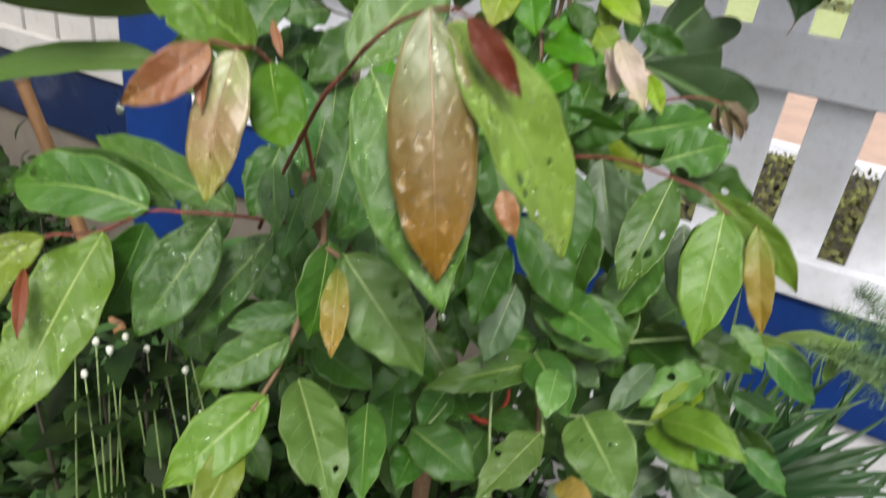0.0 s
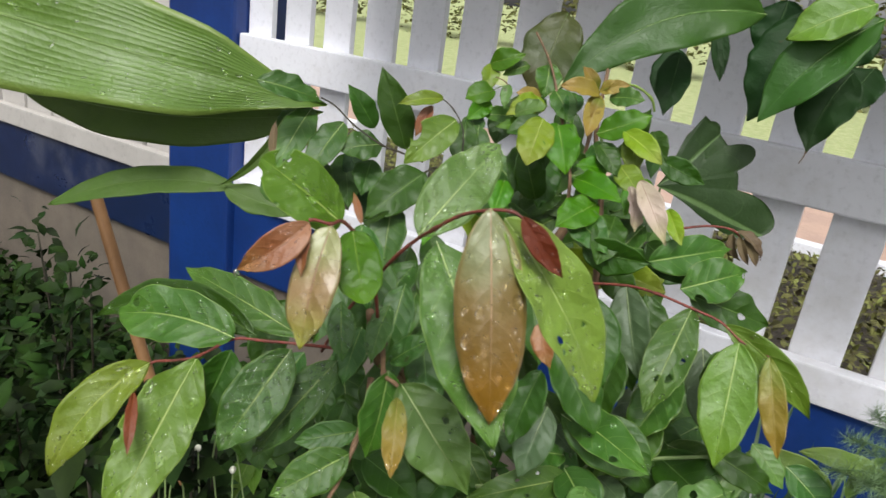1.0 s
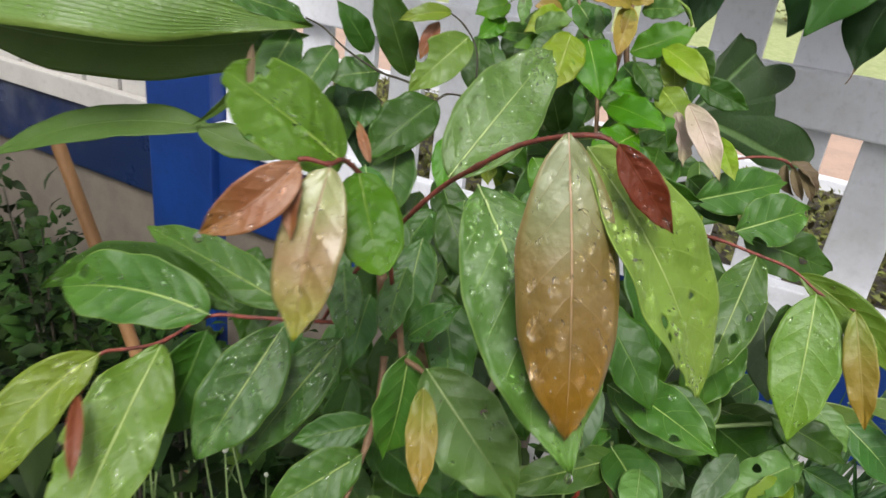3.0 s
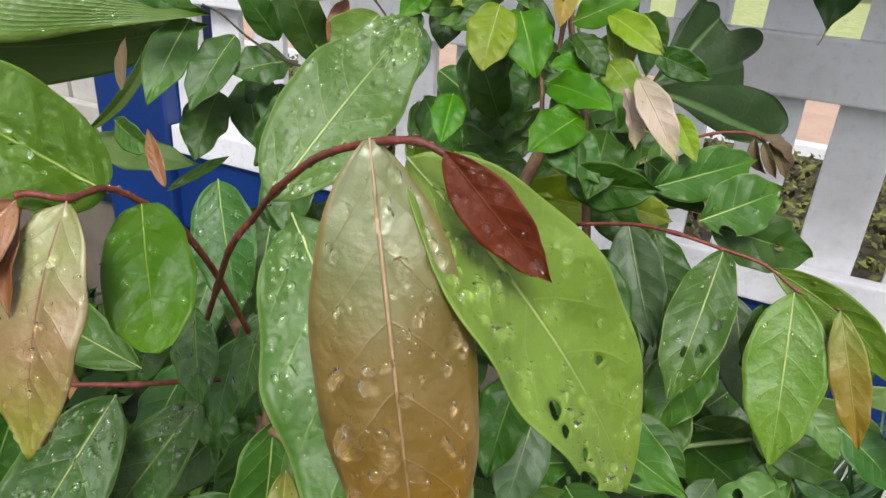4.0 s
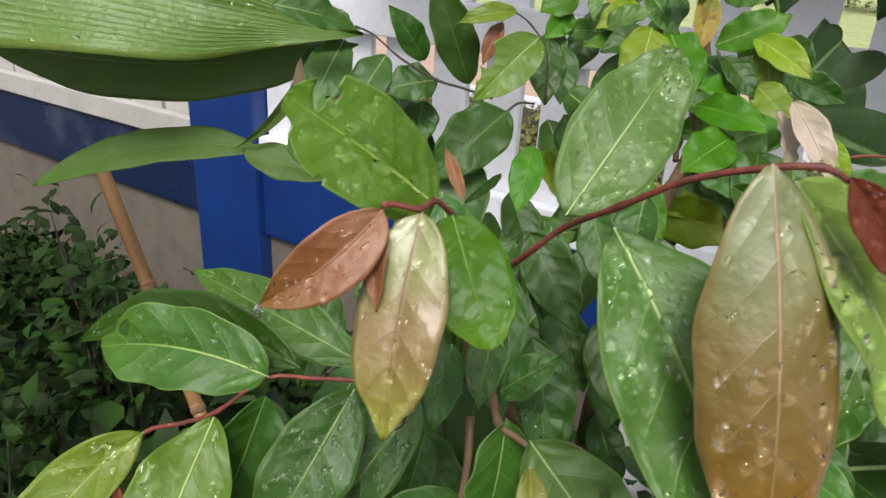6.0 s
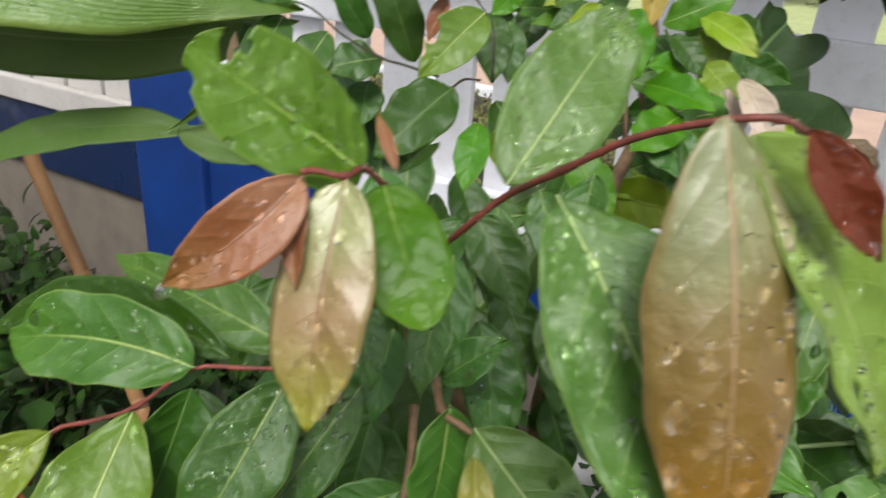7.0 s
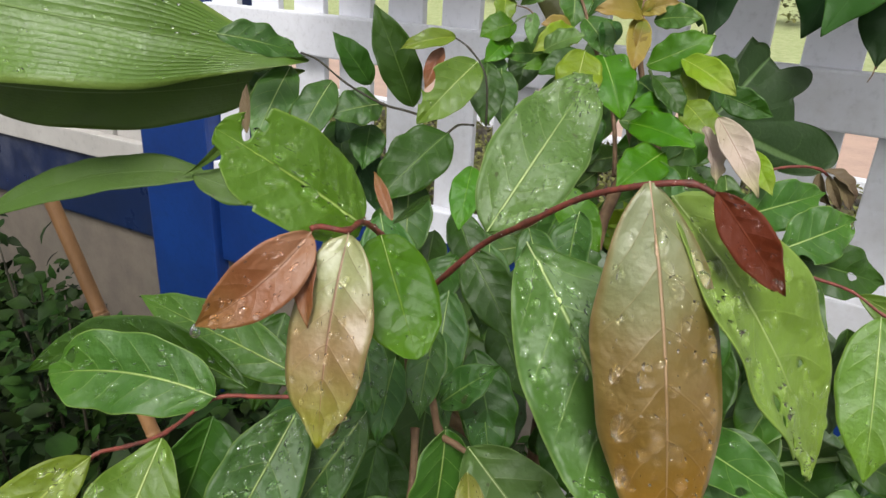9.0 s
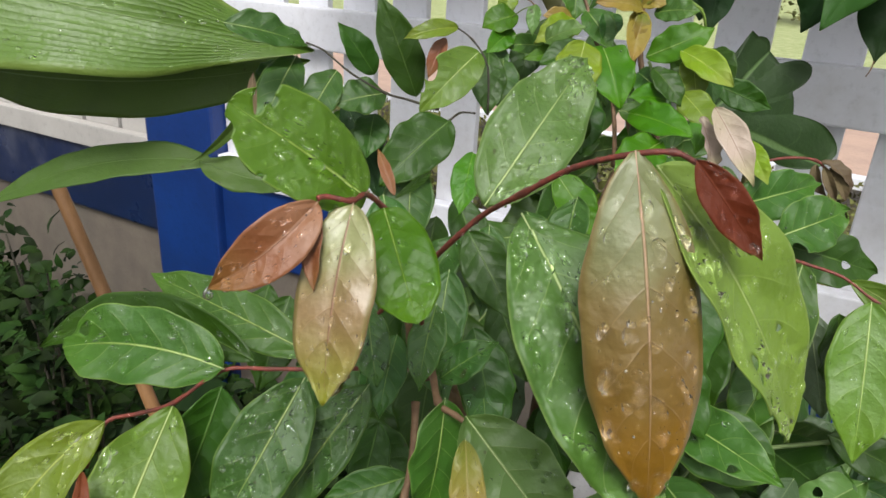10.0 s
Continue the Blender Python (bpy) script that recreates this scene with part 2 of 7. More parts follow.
LOBED = leaf_mat("lobed_leaf", (0.026, 0.057, 0.013), (0.023, 0.053, 0.012), (0.026, 0.057, 0.013), (0.13, 0.21, 0.08), glow=0.06, veins=4.0, gloss=0.35, rough=0.5, relief=0.15, vein_show=0.15, rib_width=0.05)
STRAP = leaf_mat("strap_leaf", (0.06, 0.15, 0.04), (0.06, 0.15, 0.04), (0.07, 0.16, 0.04), (0.12, 0.22, 0.08), veins=0.5, slant=0.0, vein_show=0.0)
STRAP_DARK = leaf_mat("dark_strap_leaf", (0.03, 0.08, 0.025), (0.028, 0.08, 0.025), (0.035, 0.085, 0.025), (0.06, 0.12, 0.04), veins=0.5, slant=0.0, vein_show=0.0, gloss=0.4)
BARK_RED = rough_mat("red_bark", (0.24, 0.050, 0.034), (0.09, 0.028, 0.020), 260, 0.55, 0.5, 0.0006, 900)
BARK_BROWN = rough_mat("brown_bark", (0.20, 0.12, 0.06), (0.13, 0.075, 0.04), 160, 0.65, 0.5, 0.0006, 800)
BARK_GREEN = rough_mat("green_stalk", (0.22, 0.30, 0.11), (0.15, 0.22, 0.07), 160, 0.5, 0.3, 0.0005, 700)
# greyed white for the panel left of the post; its shade is put into the colour
SHADED_WHITE = rough_mat("shaded_white_paint", (0.52, 0.50, 0.47), (0.43, 0.41, 0.385), 4.0, 0.6, 0.2, 0.002, 50, stain=(0.40, 0.37, 0.33))
WHITE = rough_mat("white_paint", (0.86, 0.87, 0.93), (0.81, 0.82, 0.88), 5.0, 0.42, 0.12, 0.002, 60, stain=(0.62, 0.61, 0.61))
BLUE = rough_mat("blue_paint", (0.009, 0.042, 0.20), (0.007, 0.030, 0.15), 6.0, 0.35, 0.2, 0.002, 70, stain=(0.012, 0.035, 0.14))
# darker blue for the band left of the post, with paler patches
DARK_BLUE = rough_mat("dark_blue", (0.010, 0.022, 0.075), (0.007, 0.016, 0.05), 6.0, 0.3, 0.2, 0.002, 70, stain=(0.10, 0.11, 0.15))
PLASTER = rough_mat("beige_render", (0.175, 0.145, 0.115), (0.13, 0.11, 0.09), 7.0, 0.85, 0.5, 0.004, 90, stain=(0.17, 0.15, 0.12))
LIMEWASH = rough_mat("limewashed_render", (0.66, 0.65, 0.66), (0.55, 0.54, 0.54), 7.0, 0.8, 0.4, 0.004, 90, stain=(0.36, 0.35, 0.32))
PATHM = rough_mat("pink_paving", (0.55, 0.38, 0.30), (0.46, 0.32, 0.26), 3.0, 0.8, 0.3, 0.004, 50)
SOIL = rough_mat("dark_soil", (0.075, 0.062, 0.045), (0.030, 0.025, 0.018), 18.0, 0.9, 0.9, 0.02, 130, stain=(0.03, 0.04, 0.015))
LAWN = rough_mat("lawn_grass", (0.50, 0.54, 0.27), (0.33, 0.40, 0.16), 9.0, 0.8, 0.8, 0.03, 60, stain=(0.30, 0.33, 0.15))
BAMBOO = rough_mat("bamboo_cane", (0.30, 0.155, 0.062), (0.22, 0.11, 0.042), 30, 0.55, 0.2, 0.001, 300, stretch=(1, 1, 0.1))
# near-black greens: shade among the weeds is put into their colour
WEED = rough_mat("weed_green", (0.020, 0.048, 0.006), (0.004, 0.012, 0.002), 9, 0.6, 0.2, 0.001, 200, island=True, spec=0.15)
WEED_LIGHT = rough_mat("fresh_weed_green", (0.045, 0.105, 0.014), (0.016, 0.042, 0.006), 9, 0.7, 0.2, 0.001, 200, island=True)
HEDGE = rough_mat("hedge_green", (0.170, 0.190, 0.040), (0.065, 0.050, 0.018), 14, 0.7, 0.2, 0.001, 100, island=True)
BARK_DARK = rough_mat("dark_stem", (0.05, 0.042, 0.025), (0.03, 0.028, 0.016), 160, 0.7, 0.4, 0.0006, 800)
STALK = rough_mat("weed_stalk", (0.20, 0.28, 0.10), (0.13, 0.2, 0.06), 40, 0.6, 0.2, 0.001, 300)
BUD = rough_mat("white_bud", (0.75, 0.75, 0.66), (0.6, 0.62, 0.5), 60, 0.7, 0.3, 0.001, 400)
FERN = rough_mat("fern_green", (0.20, 0.31, 0.15), (0.13, 0.22, 0.10), 60, 0.6, 0.1, 0.001, 400)
RIBBON = rough_mat("red_ribbon", (0.50, 0.06, 0.03), (0.38, 0.04, 0.025), 60, 0.45, 0.2, 0.001, 400)
WATER, wnt, wp, wl = mat_base("rain_water")
wp.inputs["Base Color"].default_value = (1, 1, 1, 1)
wp.inputs["Roughness"].default_value = 0.02
wp.inputs["IOR"].default_value = 1.38
wp.inputs["Transmission Weight"].default_value = 1.0


# ---- building blocks ----
def mesh_from(name, verts, faces, material, smooth=True, uvs=None):
    me = bpy.data.meshes.new(name)
    me.from_pydata([tuple(v) for v in verts], [], faces)
    me.materials.append(material)
    if uvs is not None:
        layer = me.uv_layers.new(name="UVMap")
        for lp in me.loops:
            layer.data[lp.index].uv = uvs[lp.vertex_index]
    if smooth:
        me.polygons.foreach_set("use_smooth", [True] * len(me.polygons))
    me.update()
    return me


def thing(name, base, label, category, group="", kind=""):
    ob = new(name)
    ob.location = base
    ob.empty_display_size = 0.05
    return tagged(ob, label, category, group, kind)


def under(parent, ob):
    """Hang ob, built in world coordinates, under parent."""
    ob.parent = parent
    top = parent
    shift = Vector((0, 0, 0))
    while top is not None:
        shift += Vector(top.location)
        top = top.parent
    ob.location = -shift
    return ob


def part(name, bm, material, parent, label="", smooth=False):
    me = bpy.data.meshes.new(name)
    bm.to_mesh(me)
    bm.free()
    me.materials.append(material)
    if smooth:
        me.polygons.foreach_set("use_smooth", [True] * len(me.polygons))
    ob = new(name, me)
    if parent is not None:
        under(parent, ob)
    return tagged(ob, label)


def tube(points, r0, r1, sides=8, step=4, knobs=0.0):
    """A tapered round stalk along points, smoothed."""
    pts = [Vector(p) for p in points]
    if len(pts) == 2:
        pts = [pts[0], pts[0].lerp(pts[1], 0.5), pts[1]]
    path = []
    for i in range(len(pts) - 1):
        p0, p1, p2, p3 = pts[max(i - 1, 0)], pts[i], pts[i + 1], pts[min(i + 2, len(pts) - 1)]
        for s in range(step):
            t = s / step
            path.append(0.5 * (2 * p1 + (p2 - p0) * t + (2 * p0 - 5 * p1 + 4 * p2 - p3) * t * t + (3 * p1 - p0 - 3 * p2 + p3) * t ** 3))
    path.append(pts[-1])
    verts, faces = [], []
    n = len(path)
    ref = Vector((0.3, 0.2, 0.9)).normalized()
    for i, p in enumerate(path):
        d = (path[min(i + 1, n - 1)] - path[max(i - 1, 0)]).normalized()
        a = d.cross(ref)
        if a.length < 0.05:
            a = d.cross(Vector((1, 0, 0)))
        a.normalize()
        b = d.cross(a)
        r = r0 + (r1 - r0) * i / (n - 1)
        r *= 1 + knobs * (0.5 + 0.5 * math.sin(i * 2.6)) * (1 if i % 4 == 0 else 0.2)
        for k in range(sides):
            w = 2 * math.pi * k / sides
            verts.append(p + (a * math.cos(w) + b * math.sin(w)) * r)
    for i in range(n - 1):
        for k in range(sides):
            k2 = (k + 1) % sides
            faces.append((i * sides + k, i * sides + k2, (i + 1) * sides + k2, (i + 1) * sides + k))
    faces.append(tuple(reversed(range(sides))))
    faces.append(tuple((n - 1) * sides + k for k in range(sides)))
    return verts, faces


def stem(plant, points, r0, r1, material, name="branch"):
    v, f = tube(points, r0, r1, 8, 4, 0.5)
    ob = under(plant, new(name, mesh_from(name, v, f, material)))
    if material is BARK_RED:
        # fuzz and fine drops along the young wood
        rng = random.Random(len(points) * 31 + int(abs(points[0][0]) * 5000))
        hv, hf, dv, df = [], [], [], []
        for k in range(40 * len(points)):
            i = rng.randrange(len(v) // 8 - 1)
            a, b = v[i * 8 + rng.randrange(8)], v[i * 8 + 8 + rng.randrange(8)]
            p = a.lerp(b, rng.random())
            core = sum((v[i * 8 + q] for q in range(8)), Vector()) / 8
            d = (p - core).normalized()
            if k % 3:
                e = p + d * rng.uniform(0.0004, 0.0011) + Vector((rng.gauss(0, 1), rng.gauss(0, 1), rng.gauss(0, 1))) * 0.0002
                w = d.cross(Vector((rng.random(), rng.random(), 1))).normalized() * 0.00007
                o = len(hv)
                hv += [p - w, p + w, e]
                hf.append((o, o + 1, o + 2))
            elif k % 2:
                r = rng.uniform(0.0003, 0.0006)
                o = len(dv)
                for lat in (-0.8, 0.0, 0.8):
                    for q in range(6):
                        w = q * math.pi / 3
                        dv.append(p + d * r * 0.5 + Vector((math.cos(w) * math.cos(lat), math.sin(w) * math.cos(lat), math.sin(lat))) * r)
                for ring in (0, 6):
                    for q in range(6):
                        q2 = (q + 1) % 6
                        df.append((o + ring + q, o + ring + q2, o + ring + 6 + q2, o + ring + 6 + q))
                df += [tuple(o + q for q in (5, 4, 3, 2, 1, 0)), tuple(o + 12 + q for q in range(6))]
        fuzz = new("fuzz", mesh_from("fuzz", hv, hf, material, False))
        fuzz.parent = ob
        tagged(fuzz, "", "", "", "stuff")
        wet = new("rain_water", mesh_from("rain_water", dv, df, WATER))
        wet.parent = ob
        wet.visible_shadow = False
        tagged(wet, "clear rain water standing in drops", "", "", "stuff")
    return ob


LEAVES = [0]
RIB_GREEN = rough_mat("pale_rib", (0.50, 0.60, 0.27), (0.42, 0.53, 0.20), 200, 0.45, 0.1, 0.0003, 900)
RIB_DARK = rough_mat("dark_rib", (0.13, 0.22, 0.06), (0.09, 0.17, 0.05), 200, 0.45, 0.1, 0.0003, 900)
RIB_TAN = rough_mat("tan_rib", (0.50, 0.36, 0.25), (0.46, 0.30, 0.20), 200, 0.45, 0.1, 0.0003, 900)
RIB_RED = rough_mat("red_rib", (0.24, 0.06, 0.045), (0.19, 0.05, 0.035), 200, 0.45, 0.1, 0.0003, 900)
RIBS = {"bronze_leaf": RIB_TAN, "pale_bronze_leaf": RIB_TAN, "copper_leaf": RIB_TAN, "young_tan_leaf": RIB_TAN, "red_leaf": RIB_RED, "pinkish_leaf": RIB_RED,
        "dark_green_leaf": RIB_DARK, "ginger_underside": RIB_DARK, "tree_leaf": RIB_DARK, "lobed_leaf": RIB_DARK, "olive_leaf": RIB_DARK, "dry_leaf": RIB_DARK}


def leaf(plant, base, end, face, width, material, bow=0.06, bend=0.0, fold=0.25, tip=1.0, drops=0, holes=(), strap=False, blunt=False, hang=False, wavy=1.25, full=0.74, curl=None, label=""):
    """One leaf from its stalk's end to its tip. face: the way its upper side looks; bow: how far it arches; bend: its sideways sweep;
    fold: how steeply the halves rise from the midrib; tip: how drawn out the point is; holes: eaten places (along, across, half lengths)."""
    LEAVES[0] += 1
    rng = random.Random(LEAVES[0] * 7 + 3)
    base, end, up = Vector(base), Vector(end), Vector(face).normalized()
    axis = end - base
    length = axis.length
    axis.normalize()
    up = (up - axis * up.dot(axis)).normalized()
    side = axis.cross(up)
    ctrl = base.lerp(end, 0.5) + up * bow * 2 * length + side * bend * 2 * length
    nu, nv = (72, 40) if holes else ((32, 14) if length > 0.03 else (20, 8))
    phase, waves = rng.uniform(0, 6.28), rng.uniform(2.2, 4.0)
    ripple = rng.uniform(0.02, 0.05) * (0.3 if strap else wavy)
    bent, twist = rng.uniform(-0.35, 0.1), rng.uniform(-0.25, 0.25)
    curl = bent if curl is None else curl
    belly = rng.uniform(0.40, 0.48)
    belly = 0.52 if blunt else belly
    a = 0.45 if blunt else full
    b = a * (1 - belly) / belly
    peak = belly ** a * (1 - belly) ** b

    def half(u):
        if strap:
            return min(1.0, (u * 12 + 0.35)) * min(1.0, (1 - u) * 2.2) ** 0.8
        w = max(u, 0.0) ** a * max(1 - u, 0.0) ** b / peak
        k = min(max((u - 0.80) / 0.2, 0), 1)
        w *= 1 - min(0.95, 0.45 * tip) * k * (1 - 0.3 * k)
        return max(w + 0.012, (0.075 if tip > 1.2 else 0.03) * max(0.0, 1 - max(0.0, (u - 0.9) / 0.1) ** 4))

    def at(u, v):
        """The place and normal at u along and v across (-1 to 1)."""
        p = base * (1 - u) ** 2 + ctrl * 2 * u * (1 - u) + end * u * u
        d = ((ctrl - base) * (1 - u) + (end - ctrl) * u).normalized()
        n = (up - d * up.dot(d)).normalized()
        s = d.cross(n)
        w = twist * (u - 0.4)
        n, s = n * math.cos(w) + s * math.sin(w), s * math.cos(w) - n * math.sin(w)
        hw = half(u) * width * 0.5
        edge = 1 + wavy * (0.022 * math.sin(u * 23 + phase * 3 + (2 if v > 0 else 0)) + 0.016 * noise.noise(Vector((u * 11, phase + (5 if v > 0 else 0), 0.5)))) * abs(v)
        x = v * hw * edge
        z = abs(x) * fold + curl * x * x / max(width, 1e-4)
        z += ripple * width * math.sin(u * waves * 6.28 + phase + (1.7 if v > 0 else 0)) * v * v
        z += 0.007 * width * math.sin((u * 6.5 - abs(v) * 1.3) * 6.28) * abs(v) * (1 - abs(v)) * 2
        z += 0.07 * width * noise.noise((p + s * x) * (1.6 / max(width, 0.02)) + Vector((phase, 0, 0))) * min(1.0, abs(v) * 3)
        return p + s * x + n * z, n

    verts, uvs, faces = [], [], []
    thick = min(0.0005, width * 0.012)
    row = nv + 1
    sheet = (nu + 1) * row

    def bite(u, v):
        """How far u, v lies from the nearest eaten place (under 1: inside), and that place."""
        best, hole = 9.0, None
        for h in holes:
            hu, hv, ru, rv = h
            wob = 1 + 0.10 * math.sin(3 * math.atan2((v - hv) / rv, (u - hu) / ru) + phase)
            f = math.hypot((u - hu) / ru, (v - hv) / rv) / wob
            if f < best:
                best, hole = f, h
        return best, hole

    cut = {(i, j) for i in range(nu) for j in range(nv) if holes and bite((i + 0.5) / nu, 2 * (j + 0.5) / nv - 1)[0] < 1}
    rim = {(i + a, j + b) for i, j in cut for a in (0, 1) for b in (0, 1)}
    for layer in (0, 1):
        for i in range(nu + 1):
            for j in range(nv + 1):
                u, v = i / nu, 2 * j / nv - 1
                if (i, j) in rim and any((i - a, j - b) not in cut for a in (0, 1) for b in (0, 1)):
                    f, (hu, hv, ru, rv) = bite(u, v)
                    k = max(0.6, min(1.6, 1 / max(f, 0.05)))
                    u, v = max(0.0, min(1.0, hu + (u - hu) * k)), max(-1.0, min(1.0, hv + (v - hv) * k))
                p, n = at(u, v)
                verts.append(p - n * thick * layer)
                uvs.append((u, 0.5 + 0.5 * v))
    for i in range(nu):
        for j in range(nv):
            if (i, j) in cut:
                continue
            q = (i * row + j, i * row + j + 1, (i + 1) * row + j + 1, (i + 1) * row + j)
            faces.append(tuple(reversed(q)))
            faces.append(tuple(k + sheet for k in q))
            for di, dj, e0, e1 in ((-1, 0, q[0], q[1]), (1, 0, q[2], q[3]), (0, -1, q[3], q[0]), (0, 1, q[1], q[2])):
                ii, jj = i + di, j + dj
                if ii < 0 or jj < 0 or ii >= nu or jj >= nv or (ii, jj) in cut:
                    faces.append((e0, e1, e1 + sheet, e0 + sheet))
    ob = under(plant, new("leaf", mesh_from("leaf", verts, faces, material, True, uvs)))
    tagged(ob, label)
    if length > 0.035 and not strap:
        # the raised midrib runs on as the stalk
        line = [base - axis * 0.0004] + [at(u, 0.0)[0] - at(u, 0.0)[1] * 0.0001 for u in (0.03, 0.2, 0.4, 0.6, 0.8, 0.95)]
        r0 = min(0.00034, width * 0.0085)
        mv, mf = tube(line, r0, r0 * 0.2, 6, 3)
        midrib = new("midrib", mesh_from("midrib", mv, mf, RIBS.get(material.name, RIB_GREEN)))
        midrib.parent = ob
    if drops:
        drops = int(drops * 1.35)
        dv, df = [], []
        for k in range(int(drops * 2.6)):
            small = k >= drops
            for _ in range(12):
                u, v = rng.uniform(0.05, 0.93), rng.uniform(-0.9, 0.9)
                if abs(v) > 0.06 and not any(((u - hu) / (ru * 1.3)) ** 2 + ((v - hv) / (rv * 1.3)) ** 2 < 1 for hu, hv, ru, rv in holes):
                    break
            p, n = at(u, v)
            q, _ = at(min(u + 0.02, 1), v)
            r = 0.0006 + 0.0010 * rng.random() ** 2.2 + (0.0006 if rng.random() < 0.06 else 0)
            r = rng.uniform(0.00018, 0.0004) if small else r * min(1.6, 0.8 + length / 0.2)
            t1 = (q - p).normalized()
            t2 = n.cross(t1)
            long, skew = rng.uniform(0.9, 1.5), rng.uniform(-0.35, 0.35)
            o = len(dv)
            sides = 6 if small else 10
            rings = ((1.0, -0.1), (0.75, 0.34), (0.3, 0.5)) if small else ((1.0, -0.12), (1.0, 0.26), (0.80, 0.60), (0.38, 0.80))
            for rad, hgt in rings:
                for s in range(sides):
                    w = 2 * math.pi * s / sides
                    wob = 1 if small else 1 + 0.14 * math.sin(2 * w + k) + 0.08 * math.sin(3 * w + k * 2)
                    x, y = math.cos(w) * r * rad * long * wob, math.sin(w) * r * rad * wob
                    dv.append(p + t1 * (x + skew * y) + t2 * y + n * hgt * r)
            for ring in range(len(rings) - 1):
                for s in range(sides):
                    s2 = (s + 1) % sides
                    e = o + ring * sides
                    df.append((e + s, e + s2, e + sides + s2, e + sides + s))
            df.append(tuple(o + (len(rings) - 1) * sides + s for s in range(sides)))
            df.append(tuple(o + s for s in reversed(range(sides))))
        if hang:
            o = len(dv)
            tip_at = at(1.0, 0.0)[0]
            for rad, hgt in ((0.15, 0.3), (0.7, -0.4), (1.0, -1.2), (0.85, -1.8), (0.4, -2.2)):
                for s in range(10):
                    w = 2 * math.pi * s / 10
                    dv.append(tip_at + Vector((math.cos(w) * rad, math.sin(w) * rad, hgt)) * 0.0015)
            for ring in range(4):
                for s in range(10):
                    s2 = (s + 1) % 10
                    e = o + ring * 10
                    df.append((e + s, e + s2, e + 10 + s2, e + 10 + s))
            df.append(tuple(o + 40 + s for s in range(10)))
            df.append(tuple(o + s for s in reversed(range(10))))
        wet = new("rain_water", mesh_from("rain_water", dv, df, WATER))
        wet.parent = ob
        wet.visible_shadow = False
        tagged(wet, "clear rain water standing in drops", "", "", "stuff")
    return ob


def lobed_leaf(plant, base, axis, face, lobes, blade, ribs, material):
    """A palmate leaf; lobes: (degrees from the axis, length, half width in degrees); blade: its depth at the sinuses; ribs: degrees of the main veins."""
    base, axis, up = Vector(base), Vector(axis).normalized(), Vector(face).normalized()
    side = up.cross(axis)
    lo, hi = min(a - w for a, _, w in lobes), max(a + w for a, _, w in lobes)
    na, nr = 120, 18
    verts, uvs, faces = [], [], []
    for layer in (0, 1):
        for i in range(na + 1):
            ang = lo + (hi - lo) * i / na
            reach = max([blade * min(1.0, 0.55 + 0.12 * (hi - ang))] + [ln * max(0.0, 1 - abs((ang - a) / (w * 1.35)) ** 1.9) ** 0.52 for a, ln, w in lobes])
            rib = min(ribs, key=lambda q: abs(ang - q))
            off = max(-1.0, min(1.0, (ang - rib) / 34))
            for j in range(nr + 1):
                r = j / nr
                w = radians(ang * (0.80 + 0.20 * min(1.0, r * 1.6)))
                p = base + (axis * math.cos(w) + side * math.sin(w)) * reach * r
                lift = 0.10 * blade * abs(off) * r - 0.10 * blade * r * r + 0.004 * noise.noise(p * 30) * r
                verts.append(p + up * (lift - 0.0005 * layer))
                uvs.append((r * 0.9, 0.5 + 0.5 * off * (0.3 + 0.7 * r)))
    row = nr + 1
    sheet = (na + 1) * row
    for i in range(na):
        for j in range(nr):
            q = (i * row + j, i * row + j + 1, (i + 1) * row + j + 1, (i + 1) * row + j)
            faces += [q, tuple(reversed([k + sheet for k in q]))]
            if j == nr - 1:
                faces.append((q[1], q[2], q[2] + sheet, q[1] + sheet))
    return under(plant, new("leaf", mesh_from("leaf", verts, faces, material, True, uvs)))


def frond(plant, base, end):
    """A feathery frond: a thin rachis with fine needles."""
    LEAVES[0] += 1
    rng = random.Random(LEAVES[0])
    base, end = Vector(base), Vector(end)
    mid = base.lerp(end, 0.55) + Vector((0, 0, 0.03))
    v, f = tube([base, mid, end], 0.0014, 0.0004, 6, 5)
    rach = under(plant, new("frond", mesh_from("frond", v, f, STRAP)))
    verts, faces = [], []
    for k in range(1100):
        t = rng.uniform(0.2, 1.0)
        p = base * (1 - t) ** 2 + mid * 2 * t * (1 - t) + end * t * t
        d = Vector((rng.gauss(0, 1), rng.gauss(0, 1), rng.gauss(0, 0.5))).normalized() + (end - base).normalized() * 0.8
        q = p + d.normalized() * rng.uniform(0.0, 0.035) * (1.15 - t)
        e = q + (d.normalized() + Vector((rng.gauss(0, 0.5), rng.gauss(0, 0.5), rng.gauss(0, 0.5)))).normalized() * 0.013
        s = (e - q).cross(Vector((rng.random(), rng.random(), 1))).normalized() * 0.00035
        o = len(verts)
        verts += [q - s, q + s, e]
        faces.append((o, o + 1, o + 2))
    fine = new("needles", mesh_from("needles", verts, faces, FERN, False))
    fine.parent = rach
    tagged(fine, "", "", "", "stuff")


def box_bm(x0, x1, y0, y1, z0, z1, slope=0.0, bevel=0.004, pivot=None):
    """A bevelled board. slope: its rise along x."""
    bm = bmesh.new()
    bmesh.ops.create_cube(bm, size=1.0)
    bmesh.ops.scale(bm, vec=(x1 - x0, y1 - y0, z1 - z0), verts=bm.verts)
    bmesh.ops.translate(bm, vec=((x0 + x1) / 2, (y0 + y1) / 2, (z0 + z1) / 2), verts=bm.verts)
    if bevel:
        bmesh.ops.bevel(bm, geom=bm.edges[:] + bm.verts[:], offset=bevel, segments=2, affect="EDGES", profile=0.6)
    if slope:
        for v in bm.verts:
            v.co.z += slope * (v.co.x - pivot)
    return bm


